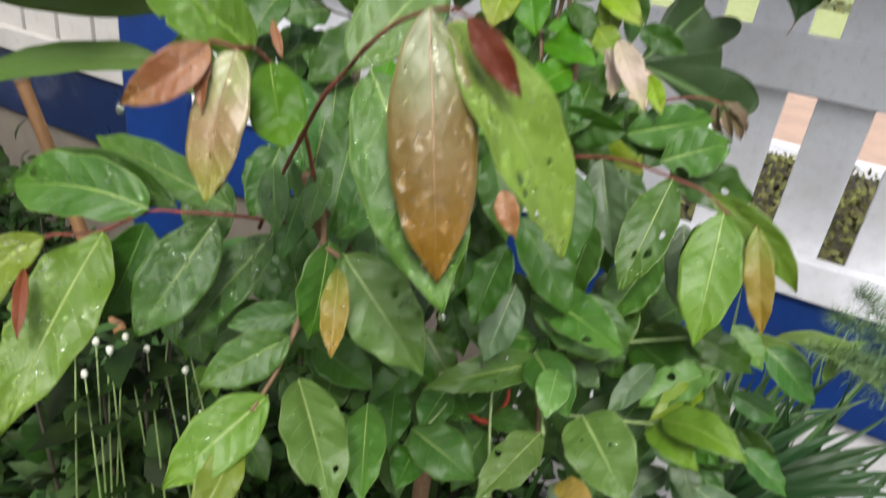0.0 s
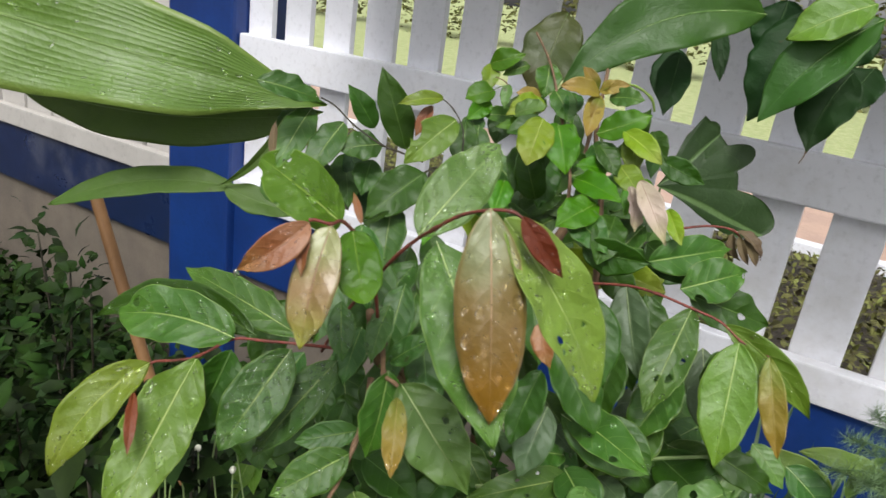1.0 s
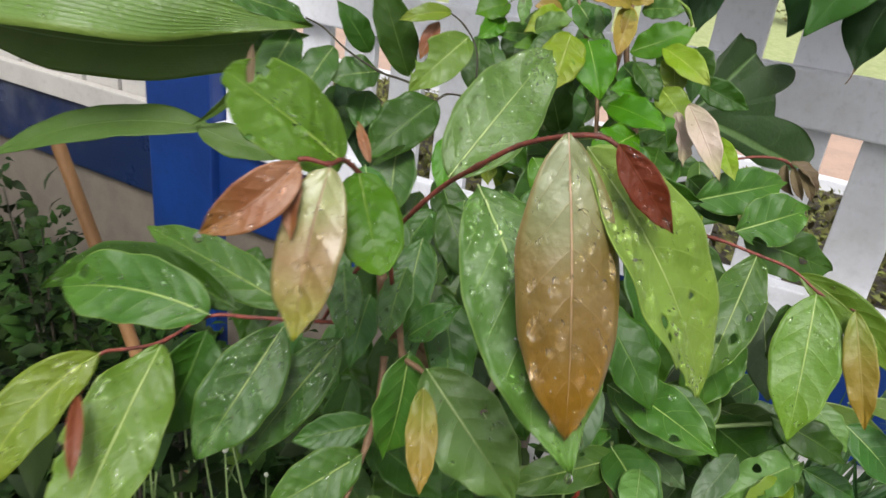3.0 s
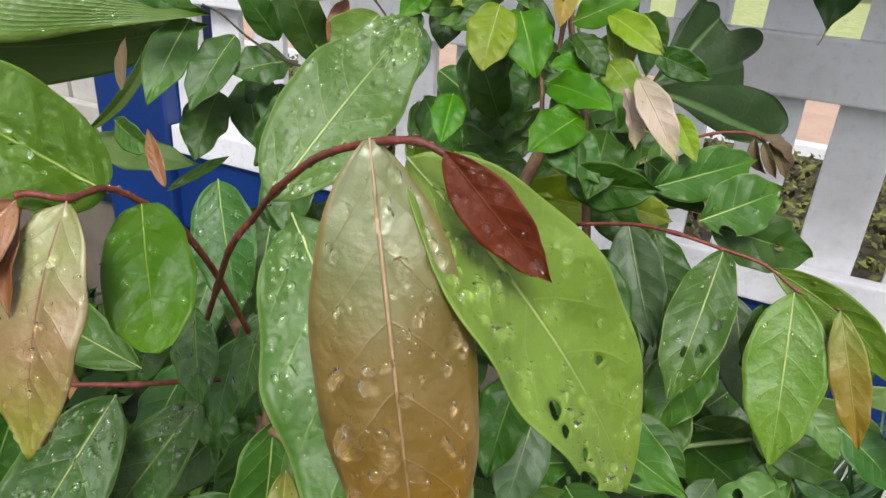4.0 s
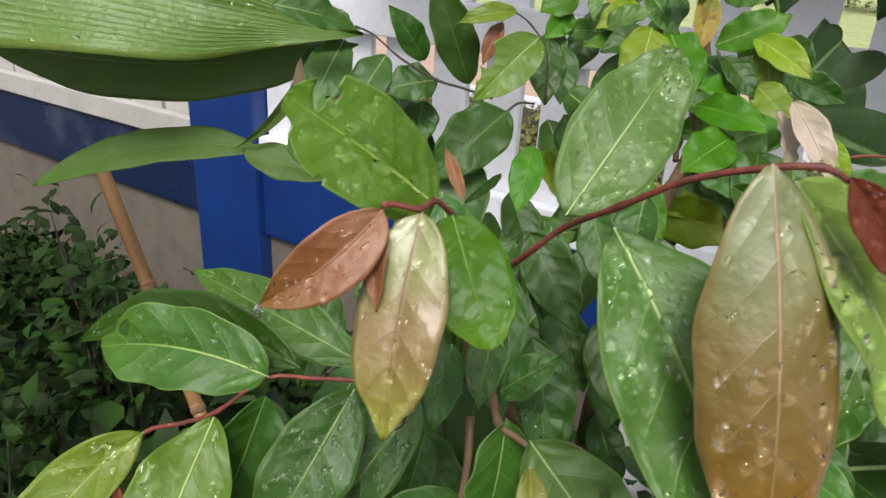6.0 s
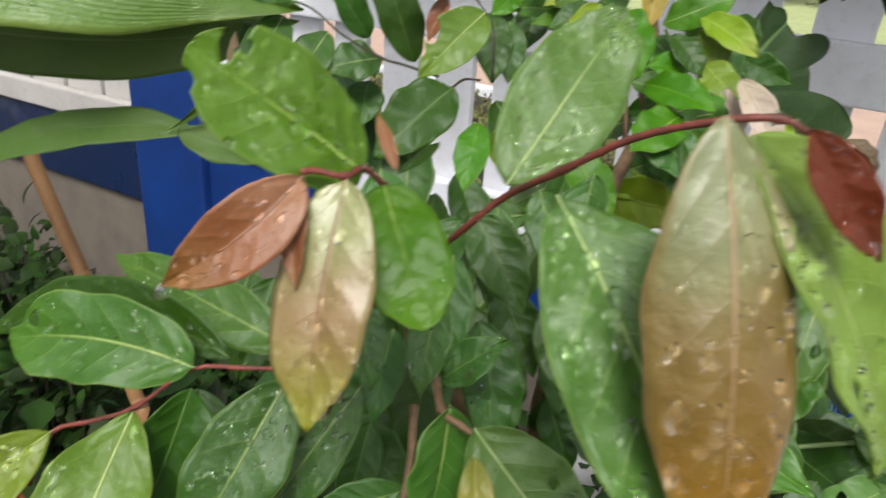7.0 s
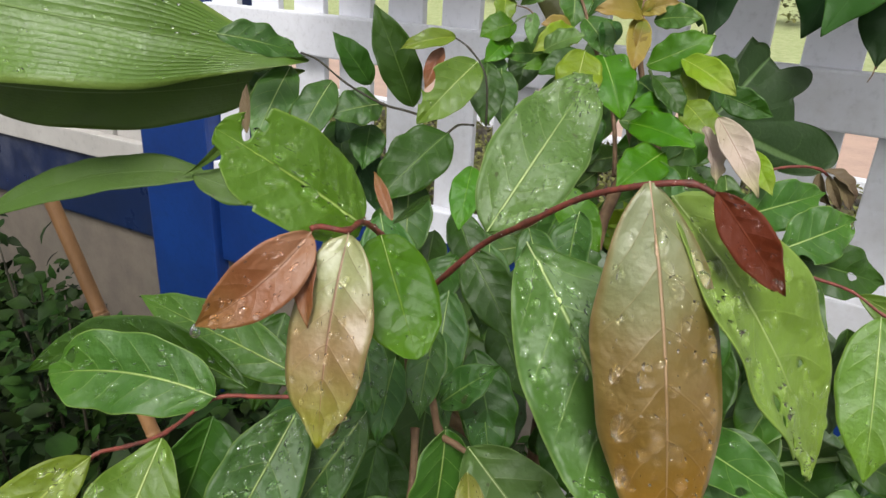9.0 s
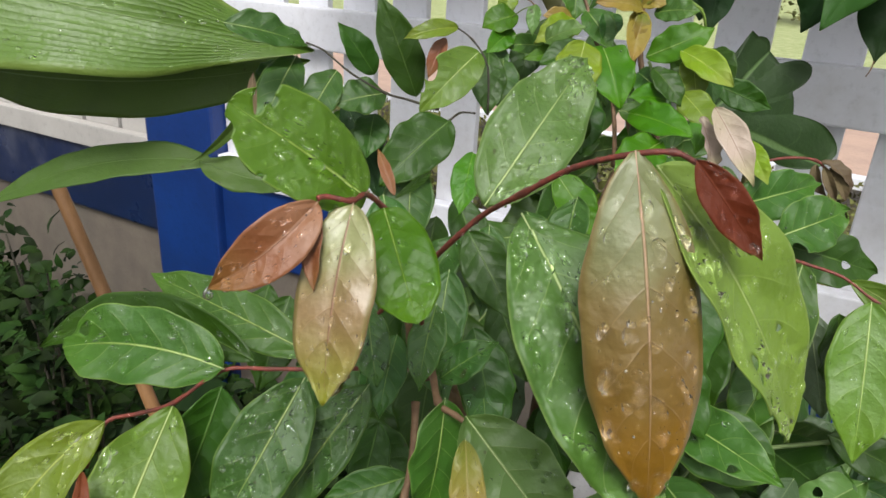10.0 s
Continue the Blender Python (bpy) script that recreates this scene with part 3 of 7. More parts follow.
# ---- ground, wall and fence ----
FENCE_Y = 1.45
bm = bmesh.new()
bmesh.ops.create_grid(bm, x_segments=90, y_segments=60, size=1.0)
for v in bm.verts:
    v.co.x, v.co.y = -1.2 + v.co.x * 4.5, -0.9 + v.co.y * 2.45
    v.co.z = 0.03 * noise.noise(v.co * 3.1) + 0.012 * noise.noise(v.co * 14) - 0.28
garden = part("ground", bm, SOIL, None, "", True)
tagged(garden, "dark damp garden soil with weeds", "soil", "", "structure")
bm = bmesh.new()
bmesh.ops.create_grid(bm, x_segments=80, y_segments=80, size=1.0)
for v in bm.verts:
    v.co.x, v.co.y = v.co.x * 900, 1.62 + (v.co.y + 1) * 900 * (0.002 if v.co.y < -0.999 else 1)
    v.co.z = -0.06
lawn = part("lawn", bm, LAWN, None, "", True)
tagged(lawn, "bright open lawn beyond the white fence", "lawn", "", "structure")
back = part("ground_behind", box_bm(-900, 900, -900, 1.55, -0.8, -0.33, bevel=0), SOIL, None)
tagged(back, "dark garden soil", "soil", "", "structure")
tagged(part("path", box_bm(-14, 14, 5.2, 7.6, -0.3, -0.01, bevel=0.01), PATHM, None), "pinkish concrete path beyond the fence", "path", "", "structure")
tagged(part("kerb", box_bm(-14, 14, 5.08, 5.195, -0.3, 0.03, bevel=0.01), WHITE, None), "white-painted path kerb", "kerb", "", "structure")

tagged(part("flower_bed", box_bm(-8, 8, 1.635, 5.07, -0.2, -0.04, bevel=0.01), SOIL, None), "dark planted bed behind the fence", "soil", "", "structure")
RISE = 0.026
wall = tagged(new("wall_plinth"), "low rendered plinth with a blue painted band", "wall", "", "structure")
part("render", box_bm(-7.2, -0.55, 1.445, 1.62, -0.4, 0.46, bevel=0.008), PLASTER, wall, "stained beige render")
part("limewash", box_bm(-0.55, 7.2, 1.443, 1.62, -0.4, 0.46, bevel=0.004), LIMEWASH, wall, "whitewashed render")
part("blue_band", box_bm(-1.70, 7.2, 1.425, 1.63, 0.30, 0.546, RISE, 0.008, -2.0), BLUE, wall, "glossy deep blue paint")
part("dark_blue_band", box_bm(-7.2, -1.985, 1.425, 1.63, 0.30, 0.546, RISE, 0.008, -2.0), DARK_BLUE, wall, "darker blue band left of the post")
post = tagged(new("blue_post"), "square deep blue painted gate post", "post", "", "structure")
part("shaft", box_bm(-1.99, -1.69, 1.395, 1.72, -0.4, 1.85, bevel=0.012), BLUE, post)
part("cap", box_bm(-2.03, -1.65, 1.36, 1.76, 1.85, 1.90, bevel=0.012), BLUE, post)

fence = tagged(new("picket_fence"), "white painted wooden picket fence on a blue band", "fence", "", "structure")
PITCH, GAP = 0.1475, 0.051
FIRST = -0.062
picket = box_bm(0, PITCH - GAP, FENCE_Y, FENCE_Y + 0.02, 0.57, 1.72, bevel=0.003)
picket_mesh = bpy.data.meshes.new("picket")
picket.to_mesh(picket_mesh)
picket.free()
picket_mesh.materials.append(WHITE)
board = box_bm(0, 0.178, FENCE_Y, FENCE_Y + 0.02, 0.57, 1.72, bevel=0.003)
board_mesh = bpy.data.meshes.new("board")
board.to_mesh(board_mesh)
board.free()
board_mesh.materials.append(SHADED_WHITE)
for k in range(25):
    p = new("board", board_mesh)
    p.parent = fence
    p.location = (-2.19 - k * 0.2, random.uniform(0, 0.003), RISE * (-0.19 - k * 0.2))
for k in range(-11, 48):
    x = FIRST + k * PITCH
    p = new("picket", picket_mesh)
    p.parent = fence
    p.location = (x + random.uniform(-0.002, 0.002), random.uniform(0, 0.002), RISE * (x + 2.0) + 0.006 * math.sin(k * 1.7))
    p.rotation_euler = (0, radians(random.uniform(-0.25, 0.25)), 0)
for x0, x1, PAINT in ((-7.1, -1.995, SHADED_WHITE), (-1.685, 7.15, WHITE)):
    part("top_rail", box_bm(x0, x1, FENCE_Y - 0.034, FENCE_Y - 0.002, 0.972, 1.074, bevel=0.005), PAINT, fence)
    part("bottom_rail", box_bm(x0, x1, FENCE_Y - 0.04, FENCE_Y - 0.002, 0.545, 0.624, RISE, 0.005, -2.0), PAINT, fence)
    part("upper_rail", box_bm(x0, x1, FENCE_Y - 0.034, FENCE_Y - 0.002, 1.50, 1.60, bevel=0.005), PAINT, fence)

# ---- bamboo cane ----
cane = thing("bamboo_cane", (-0.33, 0.51, -0.28), "tan bamboo cane stuck in the soil", "cane")
d = Vector((-0.899, 0.493, 0.921)) - Vector((-0.824, 0.495, 0.762))
low = Vector((-0.824, 0.495, 0.762))
foot = low - d * (1.06 / d.z)
top = low + d * 1.08
nodes_z = [0.0, 0.15, 0.30, 0.45, 0.60, 0.755, 0.88, 1.0]
for za, zb in zip(nodes_z, nodes_z[1:]):
    a_, b_ = foot.lerp(top, za), foot.lerp(top, zb)
    s = (b_ - a_)
    v, f = tube([a_, a_ + s * 0.02, a_ + s * 0.06, a_ + s * 0.5, a_ + s * 0.95, a_ + s * 0.985, b_], 0.0092, 0.0088, 12, 2)
    under(cane, new("internode", mesh_from("internode", v, f, BAMBOO)))
    v, f = tube([b_ - s * 0.012, b_ - s * 0.004, b_ + s * 0.004, b_ + s * 0.012], 0.0106, 0.0100, 12, 2)
    under(cane, new("node_ring", mesh_from("node_ring", v, f, BARK_BROWN)))

# ---- the plants ----
sapling = thing("sapling", (-0.24, 0.47, -0.28), "young fruit sapling with wet green and bronze leaves", "plant")
ginger = thing("ginger_plant", (-0.75, 0.62, -0.28), "broad-leaved green ginger plant beside the sapling", "plant")
strap_plant = thing("strap_plant", (0.0, 0.80, -0.28), "clump of narrow arching strap leaves", "plant")
overhang = thing("overhanging_branch", (0.55, 0.95, -0.28), "dark green tree branch hanging before the fence", "plant")
fern = thing("asparagus_fern", (0.30, 0.55, -0.28), "soft feathery green fern fronds by the fence", "fern")
lobed = thing("lobed_plant", (-0.25, 0.85, -0.28), "climber with dark matt lobed leaves", "plant")

stem(sapling, [(-0.25, 0.48, -0.30), (-0.245, 0.475, 0.0), (-0.235, 0.46, 0.35), (-0.23, 0.45, 0.70), (-0.24, 0.47, 0.90), (-0.238, 0.53, 1.02), (-0.24, 0.60, 1.07)], 0.010, 0.004, BARK_BROWN, "trunk")
stem(sapling, [(-0.237, 0.46, 0.82), (-0.236, 0.36, 0.95), (-0.228, 0.28, 1.03), (-0.220, 0.254, 1.075)], 0.0045, 0.0022, BARK_BROWN)
stem(sapling, [(-0.236, 0.36, 0.95), (-0.23, 0.30, 1.02), (-0.217, 0.261, 1.059)], 0.003, 0.002, BARK_BROWN)
stem(fern, [(0.30, 0.55, -0.29), (0.31, 0.54, 0.2), (0.149, 0.660, 0.843)], 0.003, 0.0014, STRAP, "stalk")
stem(overhang, [(0.55, 0.95, -0.30), (0.50, 0.95, 0.8), (0.40, 0.93, 1.35), (0.20, 0.85, 1.48), (0.05, 0.78, 1.40)], 0.016, 0.004, BARK_BROWN, "limb")

# main shoot with the young bronze leaf
stem(sapling, [(-0.271, 0.273, 1.021), (-0.243, 0.259, 1.063), (-0.209, 0.237, 1.101), (-0.183, 0.220, 1.129), (-0.171, 0.218, 1.142), (-0.153, 0.206, 1.156), (-0.137, 0.200, 1.168), (-0.122, 0.196, 1.175), (-0.113, 0.197, 1.177), (-0.108, 0.199, 1.175)], 0.0010, 0.0006, BARK_RED, "branch")
leaf(sapling, (-0.121, 0.195, 1.176), (-0.1015, 0.188, 1.0865), (0.534, -0.802, 0.269), 0.0298, BRONZE, bow=0.07, fold=0.04, curl=-0.75, wavy=.7, drops=52, full=.66, tip=1.5, label="bronze-brown young leaf with rain drops")
leaf(sapling, (-0.156, 0.214, 1.147), (-0.098, 0.189, 1.0755), (0.479, -0.651, 0.589), 0.0381, LEAF_SATIN, bow=0.05, bend=-0.02, drops=110, hang=True)
leaf(sapling, (-0.117, 0.201, 1.172), (-0.074, 0.238, 1.088), (0.897, -0.307, 0.318), 0.034, LEAF_BRIGHT, bend=-0.015, wavy=.7, full=.62, drops=100, holes=((.55, .62, .022, .11), (.60, .72, .016, .09), (.71, .66, .016, .10), (.76, 1.0, .05, .2), (.60, -.42, .013, .07)))
leaf(sapling, (-0.108, 0.198, 1.176), (-0.091, 0.210, 1.152), (0.577, -0.816, 0.024), 0.010, RED, bow=0.05, drops=11, label="dark red newly opened leaf")
leaf(sapling, (-0.175, 0.227, 1.142), (-0.168, 0.284, 1.184), (0.497, -0.441, 0.747), 0.030, LEAF_SAGE, bow=0.04, drops=120, wavy=.9, full=.64)

# left shoot
stem(sapling, [(-0.217, 0.261, 1.059), (-0.206, 0.237, 1.102), (-0.201, 0.220, 1.128), (-0.202, 0.210, 1.139), (-0.201, 0.199, 1.147), (-0.197, 0.187, 1.149), (-0.201, 0.181, 1.151), (-0.202, 0.178, 1.151)], 0.0010, 0.0007, BARK_RED, "branch")
leaf(sapling, (-0.201, 0.199, 1.146), (-0.224, 0.168, 1.176), (0.10, -0.66, 0.72), 0.0285, LEAF_SPRING, bow=0.03, drops=60, blunt=True, wavy=.3, holes=((.855, .95, .05, .84), (.80, .55, .03, .13), (.93, -.95, .035, .25), (.66, -1.0, .02, .12)))
leaf(sapling, (-0.202, 0.178, 1.150), (-0.219, 0.152, 1.128), (0.637, -0.701, 0.321), 0.016, BRONZE_DARK, bow=0.1, bend=-0.05, fold=0.5, drops=15, hang=True, wavy=.5, label="copper-brown folded young leaf")
leaf(sapling, (-0.195, 0.185, 1.149), (-0.187, 0.162, 1.0975), (0.181, -0.798, 0.575), 0.0235, BRONZE_PALE, bow=0.07, fold=0.30, curl=-0.6, drops=34, tip=1.7, full=.6, wavy=.3, label="pale bronze young leaf with rain drops")
leaf(sapling, (-0.201, 0.208, 1.140), (-0.173, 0.187, 1.117), (0.224, -0.567, 0.792), 0.022, LEAF_FRESH, bow=0.03, fold=0.1, drops=14, blunt=True, wavy=.5)
leaf(sapling, (-0.204, 0.218, 1.141), (-0.215, 0.223, 1.154), (0.382, -0.700, 0.604), 0.004, BRONZE_DARK, bow=0.05, fold=0.5)
leaf(sapling, (-0.204, 0.218, 1.140), (-0.206, 0.243, 1.143), (0.790, -0.005, 0.614), 0.003, LEAF_DARK, bow=0.1)

# lower left branch
stem(sapling, [(-0.227, 0.281, 1.033), (-0.240, 0.252, 1.043), (-0.250, 0.230, 1.050), (-0.269, 0.220, 1.048), (-0.286, 0.210, 1.046), (-0.287, 0.186, 1.043), (-0.291, 0.172, 1.044), (-0.295, 0.162, 1.045), (-0.295, 0.155, 1.038), (-0.295, 0.151, 1.030)], 0.0010, 0.0006, BARK_RED, "branch")
leaf(sapling, (-0.284, 0.209, 1.048), (-0.359, 0.183, 1.044), (0.168, -0.746, 0.645), 0.0335, LEAF_MID, bow=0.05, bend=0.06, drops=46, blunt=True, holes=((.83, .50, .035, .22), (.93, .95, .05, .35)))
leaf(sapling, (-0.281, 0.223, 1.046), (-0.405, 0.196, 1.021), (0.075, -0.841, 0.535), 0.027, LEAF_DARK, bow=0.04, bend=0.12, drops=24)
leaf(sapling, (-0.294, 0.160, 1.046), (-0.304, 0.108, 0.995), (0.495, -0.656, 0.570), 0.0251, LEAF_YELLOW, bow=0.08, bend=0.08, drops=46)
leaf(sapling, (-0.285, 0.183, 1.043), (-0.260, 0.109, 0.979), (0.523, -0.448, 0.725), 0.0363, LEAF_LIGHT, drops=76, holes=((.52, 1.0, .03, .14), (.62, 1.02, .02, .1)))
leaf(sapling, (-0.283, 0.143, 1.040), (-0.262, 0.125, 1.021), (0.500, -0.289, 0.816), 0.006, RED, bow=0.05, fold=0.5)
leaf(sapling, (-0.279, 0.203, 1.044), (-0.284, 0.178, 0.996), (0.862, -0.482, 0.153), 0.032, LEAF_DARK, bow=0.05)
leaf(sapling, (-0.252, 0.224, 1.048), (-0.257, 0.177, 0.999), (0.598, -0.608, 0.523), 0.0326, LEAF_DEEP, bow=0.05, drops=125)
leaf(sapling, (-0.238, 0.250, 1.036), (-0.257, 0.201, 0.980), (0.379, -0.751, 0.541), 0.0260, LEAF_DEEP, bow=0.07, drops=75)
leaf(sapling, (-0.260, 0.241, 1.047), (-0.362, 0.234, 1.061), (0.140, -0.698, 0.703), 0.0251, LEAF_MID, bow=0.04, drops=27)
leaf(sapling, (-0.238, 0.271, 1.052), (-0.230, 0.247, 1.023), (0.175, -0.736, 0.654), 0.0186, LEAF_DEEP, bow=0.05)

# low middle branch
stem(sapling, [(-0.236, 0.284, 1.052), (-0.212, 0.260, 1.050), (-0.198, 0.244, 1.047), (-0.189, 0.242, 1.046), (-0.182, 0.241, 1.045)], 0.0018, 0.001, BARK_BROWN, "branch")
stem(sapling, [(-0.223, 0.266, 1.024), (-0.215, 0.253, 1.010), (-0.209, 0.238, 0.996), (-0.205, 0.220, 0.980), (-0.201, 0.198, 0.969)], 0.0018, 0.001, BARK_BROWN, "branch")
leaf(sapling, (-0.212, 0.245, 1.001), (-0.238, 0.217, 0.994), (0.505, -0.640, 0.579), 0.0177, LEAF_DEEP, bow=0.04)
leaf(sapling, (-0.195, 0.244, 1.050), (-0.196, 0.233, 0.995), (0.816, -0.569, 0.100), 0.0260, LEAF_MID)
leaf(sapling, (-0.177, 0.230, 1.047), (-0.158, 0.204, 1.019), (0.329, -0.570, 0.753), 0.013, AMBER, bow=0.05, fold=0.4, drops=8)
leaf(sapling, (-0.183, 0.241, 1.048), (-0.132, 0.243, 1.001), (0.474, -0.731, 0.491), 0.0363, LEAF_PALE, drops=11, holes=((.42, -.55, .03, .09), (.52, -.5, .015, .05)))
leaf(sapling, (-0.207, 0.231, 0.994), (-0.229, 0.190, 0.976), (0.586, -0.566, 0.580), 0.0251, LEAF_MID, drops=27)
leaf(sapling, (-0.200, 0.208, 0.973), (-0.216, 0.155, 0.941), (0.476, -0.551, 0.686), 0.0298, LEAF_LIGHT, bow=0.05, drops=19)
leaf(sapling, (-0.200, 0.189, 0.956), (-0.191, 0.152, 0.932), (0.427, -0.410, 0.806), 0.0205, LEAF_YELLOW, bow=0.05)

# right branch
stem(sapling, [(-0.182, 0.512, 1.036), (-0.146, 0.508, 1.047), (-0.119, 0.501, 1.051), (-0.092, 0.500, 1.049), (-0.068, 0.500, 1.046), (-0.049, 0.495, 1.038), (-0.036, 0.496, 1.036), (-0.027, 0.494, 1.034)], 0.0012, 0.0007, BARK_RED, "branch")
leaf(sapling, (-0.091, 0.500, 1.048), (-0.094, 0.440, 0.979), (0.162, -0.751, 0.640), 0.0345, LEAF_MID, bow=0.05, drops=30, holes=((.48, -.6, .03, .1), (.66, -.4, .04, .14), (.7, .1, .03, .1)))
leaf(sapling, (-0.050, 0.493, 1.037), (-0.037, 0.449, 0.954), (0.056, -0.880, 0.471), 0.041, LEAF_LIGHT, bow=0.05, drops=34)
leaf(sapling, (-0.064, 0.499, 1.045), (0.011, 0.505, 0.992), (0.153, -0.983, 0.105), 0.024, LEAF_LIGHT, bow=0.1, bend=-0.1, drops=8)
leaf(sapling, (-0.027, 0.487, 1.037), (0.000, 0.465, 0.973), (0.043, -0.938, 0.343), 0.019, AMBER, fold=0.4)
leaf(sapling, (-0.086, 0.500, 0.989), (-0.102, 0.456, 0.940), (-0.062, -0.728, 0.683), 0.037, LEAF_MID, bow=0.05)
leaf(sapling, (-0.154, 0.530, 1.038), (-0.117, 0.499, 0.973), (-0.009, -0.902, 0.431), 0.035, LEAF_GREY, bow=0.05)
leaf(sapling, (-0.138, 0.539, 1.033), (-0.112, 0.525, 0.967), (0.522, -0.770, 0.366), 0.036, LEAF_DARK, bow=0.05)
leaf(sapling, (-0.115, 0.557, 1.041), (-0.074, 0.614, 1.056), (0.617, -0.574, 0.538), 0.040, LEAF_MID, bow=0.05, drops=11, holes=((.97, .5, .08, .5), (.2, .8, .06, .25)))
leaf(sapling, (-0.110, 0.579, 1.031), (-0.044, 0.625, 1.009), (0.607, -0.693, 0.388), 0.042, LEAF_DARK, bow=0.05, holes=((.62, .1, .05, .16), (.35, -.8, .1, .4)))
leaf(sapling, (-0.153, 0.574, 1.050), (-0.098, 0.652, 1.063), (0.687, -0.560, 0.463), 0.037, LEAF_MID)
leaf(sapling, (-0.064, 0.502, 1.021), (-0.062, 0.499, 0.974), (0.600, -0.794, 0.105), 0.024, LEAF_DARK, bow=0.05)
leaf(sapling, (-0.144, 0.405, 0.970), (-0.075, 0.413, 0.948), (0.255, -0.823, 0.507), 0.036, LEAF_MID, bow=0.08, drops=11)
leaf(sapling, (-0.149, 0.385, 0.984), (-0.147, 0.350, 0.942), (0.268, -0.746, 0.610), 0.028, LEAF_GREY, bow=0.05)
leaf(sapling, (-0.050, 0.499, 0.937), (0.005, 0.521, 0.911), (0.519, -0.698, 0.493), 0.027, LEAF_DARK, bow=0.12)

# top shoot cluster
stem(sapling, [(-0.172, 0.522, 0.988), (-0.201, 0.578, 1.040), (-0.231, 0.633, 1.091), (-0.263, 0.672, 1.138), (-0.284, 0.724, 1.197), (-0.291, 0.740, 1.214)], 0.0032, 0.0016, BARK_BROWN, "trunk_top")
stem(sapling, [(-0.271, 0.715, 1.187), (-0.252, 0.728, 1.189), (-0.233, 0.735, 1.179), (-0.227, 0.739, 1.165)], 0.0016, 0.0012, LEAF_LIGHT, "petiole")
leaf(sapling, (-0.153, 0.602, 1.096), (-0.129, 0.584, 1.071), (0.032, -0.802, 0.597), 0.016, LEAF_LIME, bow=0.11, fold=0.3)
leaf(sapling, (-0.197, 0.521, 1.062), (-0.139, 0.536, 1.063), (0.258, -0.965, -0.049), 0.034, LEAF_DARK, bow=0.07, fold=0.3)
leaf(sapling, (-0.276, 0.579, 1.075), (-0.296, 0.568, 1.130), (0.544, -0.839, 0.026), 0.030, LEAF_DARK, bow=0.15, fold=0.3)
leaf(sapling, (-0.207, 0.699, 1.134), (-0.195, 0.672, 1.105), (0.319, -0.629, 0.709), 0.018, LEAF_DARK, bow=0.07, fold=0.3)
leaf(sapling, (-0.172, 0.559, 1.125), (-0.134, 0.546, 1.078), (0.328, -0.809, 0.487), 0.021, PINK, fold=0.5, label="pinkish wilted young leaf")
leaf(sapling, (-0.181, 0.562, 1.116), (-0.163, 0.545, 1.082), (0.774, -0.303, 0.556), 0.020, PINK, fold=0.5)
leaf(sapling, (-0.242, 0.670, 1.066), (-0.215, 0.628, 1.020), (-0.361, -0.787, 0.500), 0.034, LEAF_DARK, bow=0.08)
leaf(sapling, (-0.245, 0.741, 1.117), (-0.230, 0.737, 1.168), (-0.050, -0.996, -0.076), 0.027, LEAF_DARK, bow=0.08)
leaf(sapling, (-0.172, 0.629, 1.051), (-0.119, 0.617, 1.025), (0.011, -0.904, 0.427), 0.030, LEAF_DARK, bow=0.08)
leaf(sapling, (-0.201, 0.580, 1.039), (-0.148, 0.566, 1.008), (-0.026, -0.912, 0.410), 0.031, LEAF_DARK, bow=0.08)
leaf(sapling, (-0.335, 0.565, 1.084), (-0.289, 0.550, 1.044), (0.047, -0.919, 0.391), 0.034, LEAF_DARK, bow=0.08)
leaf(sapling, (-0.256, 0.507, 1.065), (-0.256, 0.460, 1.032), (0.736, -0.401, 0.546), 0.029, LEAF_DARK, bow=0.08)
leaf(sapling, (-0.426, 0.368, 1.106), (-0.450, 0.393, 1.132), (0.257, -0.673, 0.643), 0.0075, DRY, bow=0.03, fold=0.6, wavy=.6)

# twig behind
stem(sapling, [(-0.365, 0.504, 1.102), (-0.387, 0.493, 1.108), (-0.406, 0.489, 1.111), (-0.442, 0.490, 1.122), (-0.470, 0.491, 1.136), (-0.491, 0.493, 1.140)], 0.0010, 0.0007, BARK_DARK, "branch")
leaf(sapling, (-0.443, 0.372, 1.084), (-0.406, 0.371, 1.072), (0.023, -0.980, 0.197), 0.019, LEAF_MID, bow=0.07)

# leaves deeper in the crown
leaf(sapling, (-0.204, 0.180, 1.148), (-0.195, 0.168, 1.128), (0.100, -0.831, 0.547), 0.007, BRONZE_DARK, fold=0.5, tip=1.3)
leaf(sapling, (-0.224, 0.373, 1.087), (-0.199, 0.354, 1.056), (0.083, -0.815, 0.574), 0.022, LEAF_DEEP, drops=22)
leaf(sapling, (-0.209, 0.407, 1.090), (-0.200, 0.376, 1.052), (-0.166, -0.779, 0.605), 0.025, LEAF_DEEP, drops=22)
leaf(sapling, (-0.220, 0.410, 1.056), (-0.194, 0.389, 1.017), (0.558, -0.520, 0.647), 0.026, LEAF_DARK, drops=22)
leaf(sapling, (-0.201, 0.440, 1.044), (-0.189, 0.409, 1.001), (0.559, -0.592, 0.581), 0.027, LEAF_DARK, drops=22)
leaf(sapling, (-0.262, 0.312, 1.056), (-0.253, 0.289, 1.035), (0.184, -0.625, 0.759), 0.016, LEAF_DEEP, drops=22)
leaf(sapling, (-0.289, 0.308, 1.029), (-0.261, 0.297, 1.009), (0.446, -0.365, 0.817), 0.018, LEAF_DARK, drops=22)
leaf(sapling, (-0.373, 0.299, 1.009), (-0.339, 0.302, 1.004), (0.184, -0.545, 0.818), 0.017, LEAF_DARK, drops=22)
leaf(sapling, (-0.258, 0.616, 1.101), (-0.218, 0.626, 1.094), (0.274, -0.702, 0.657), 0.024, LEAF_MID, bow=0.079)
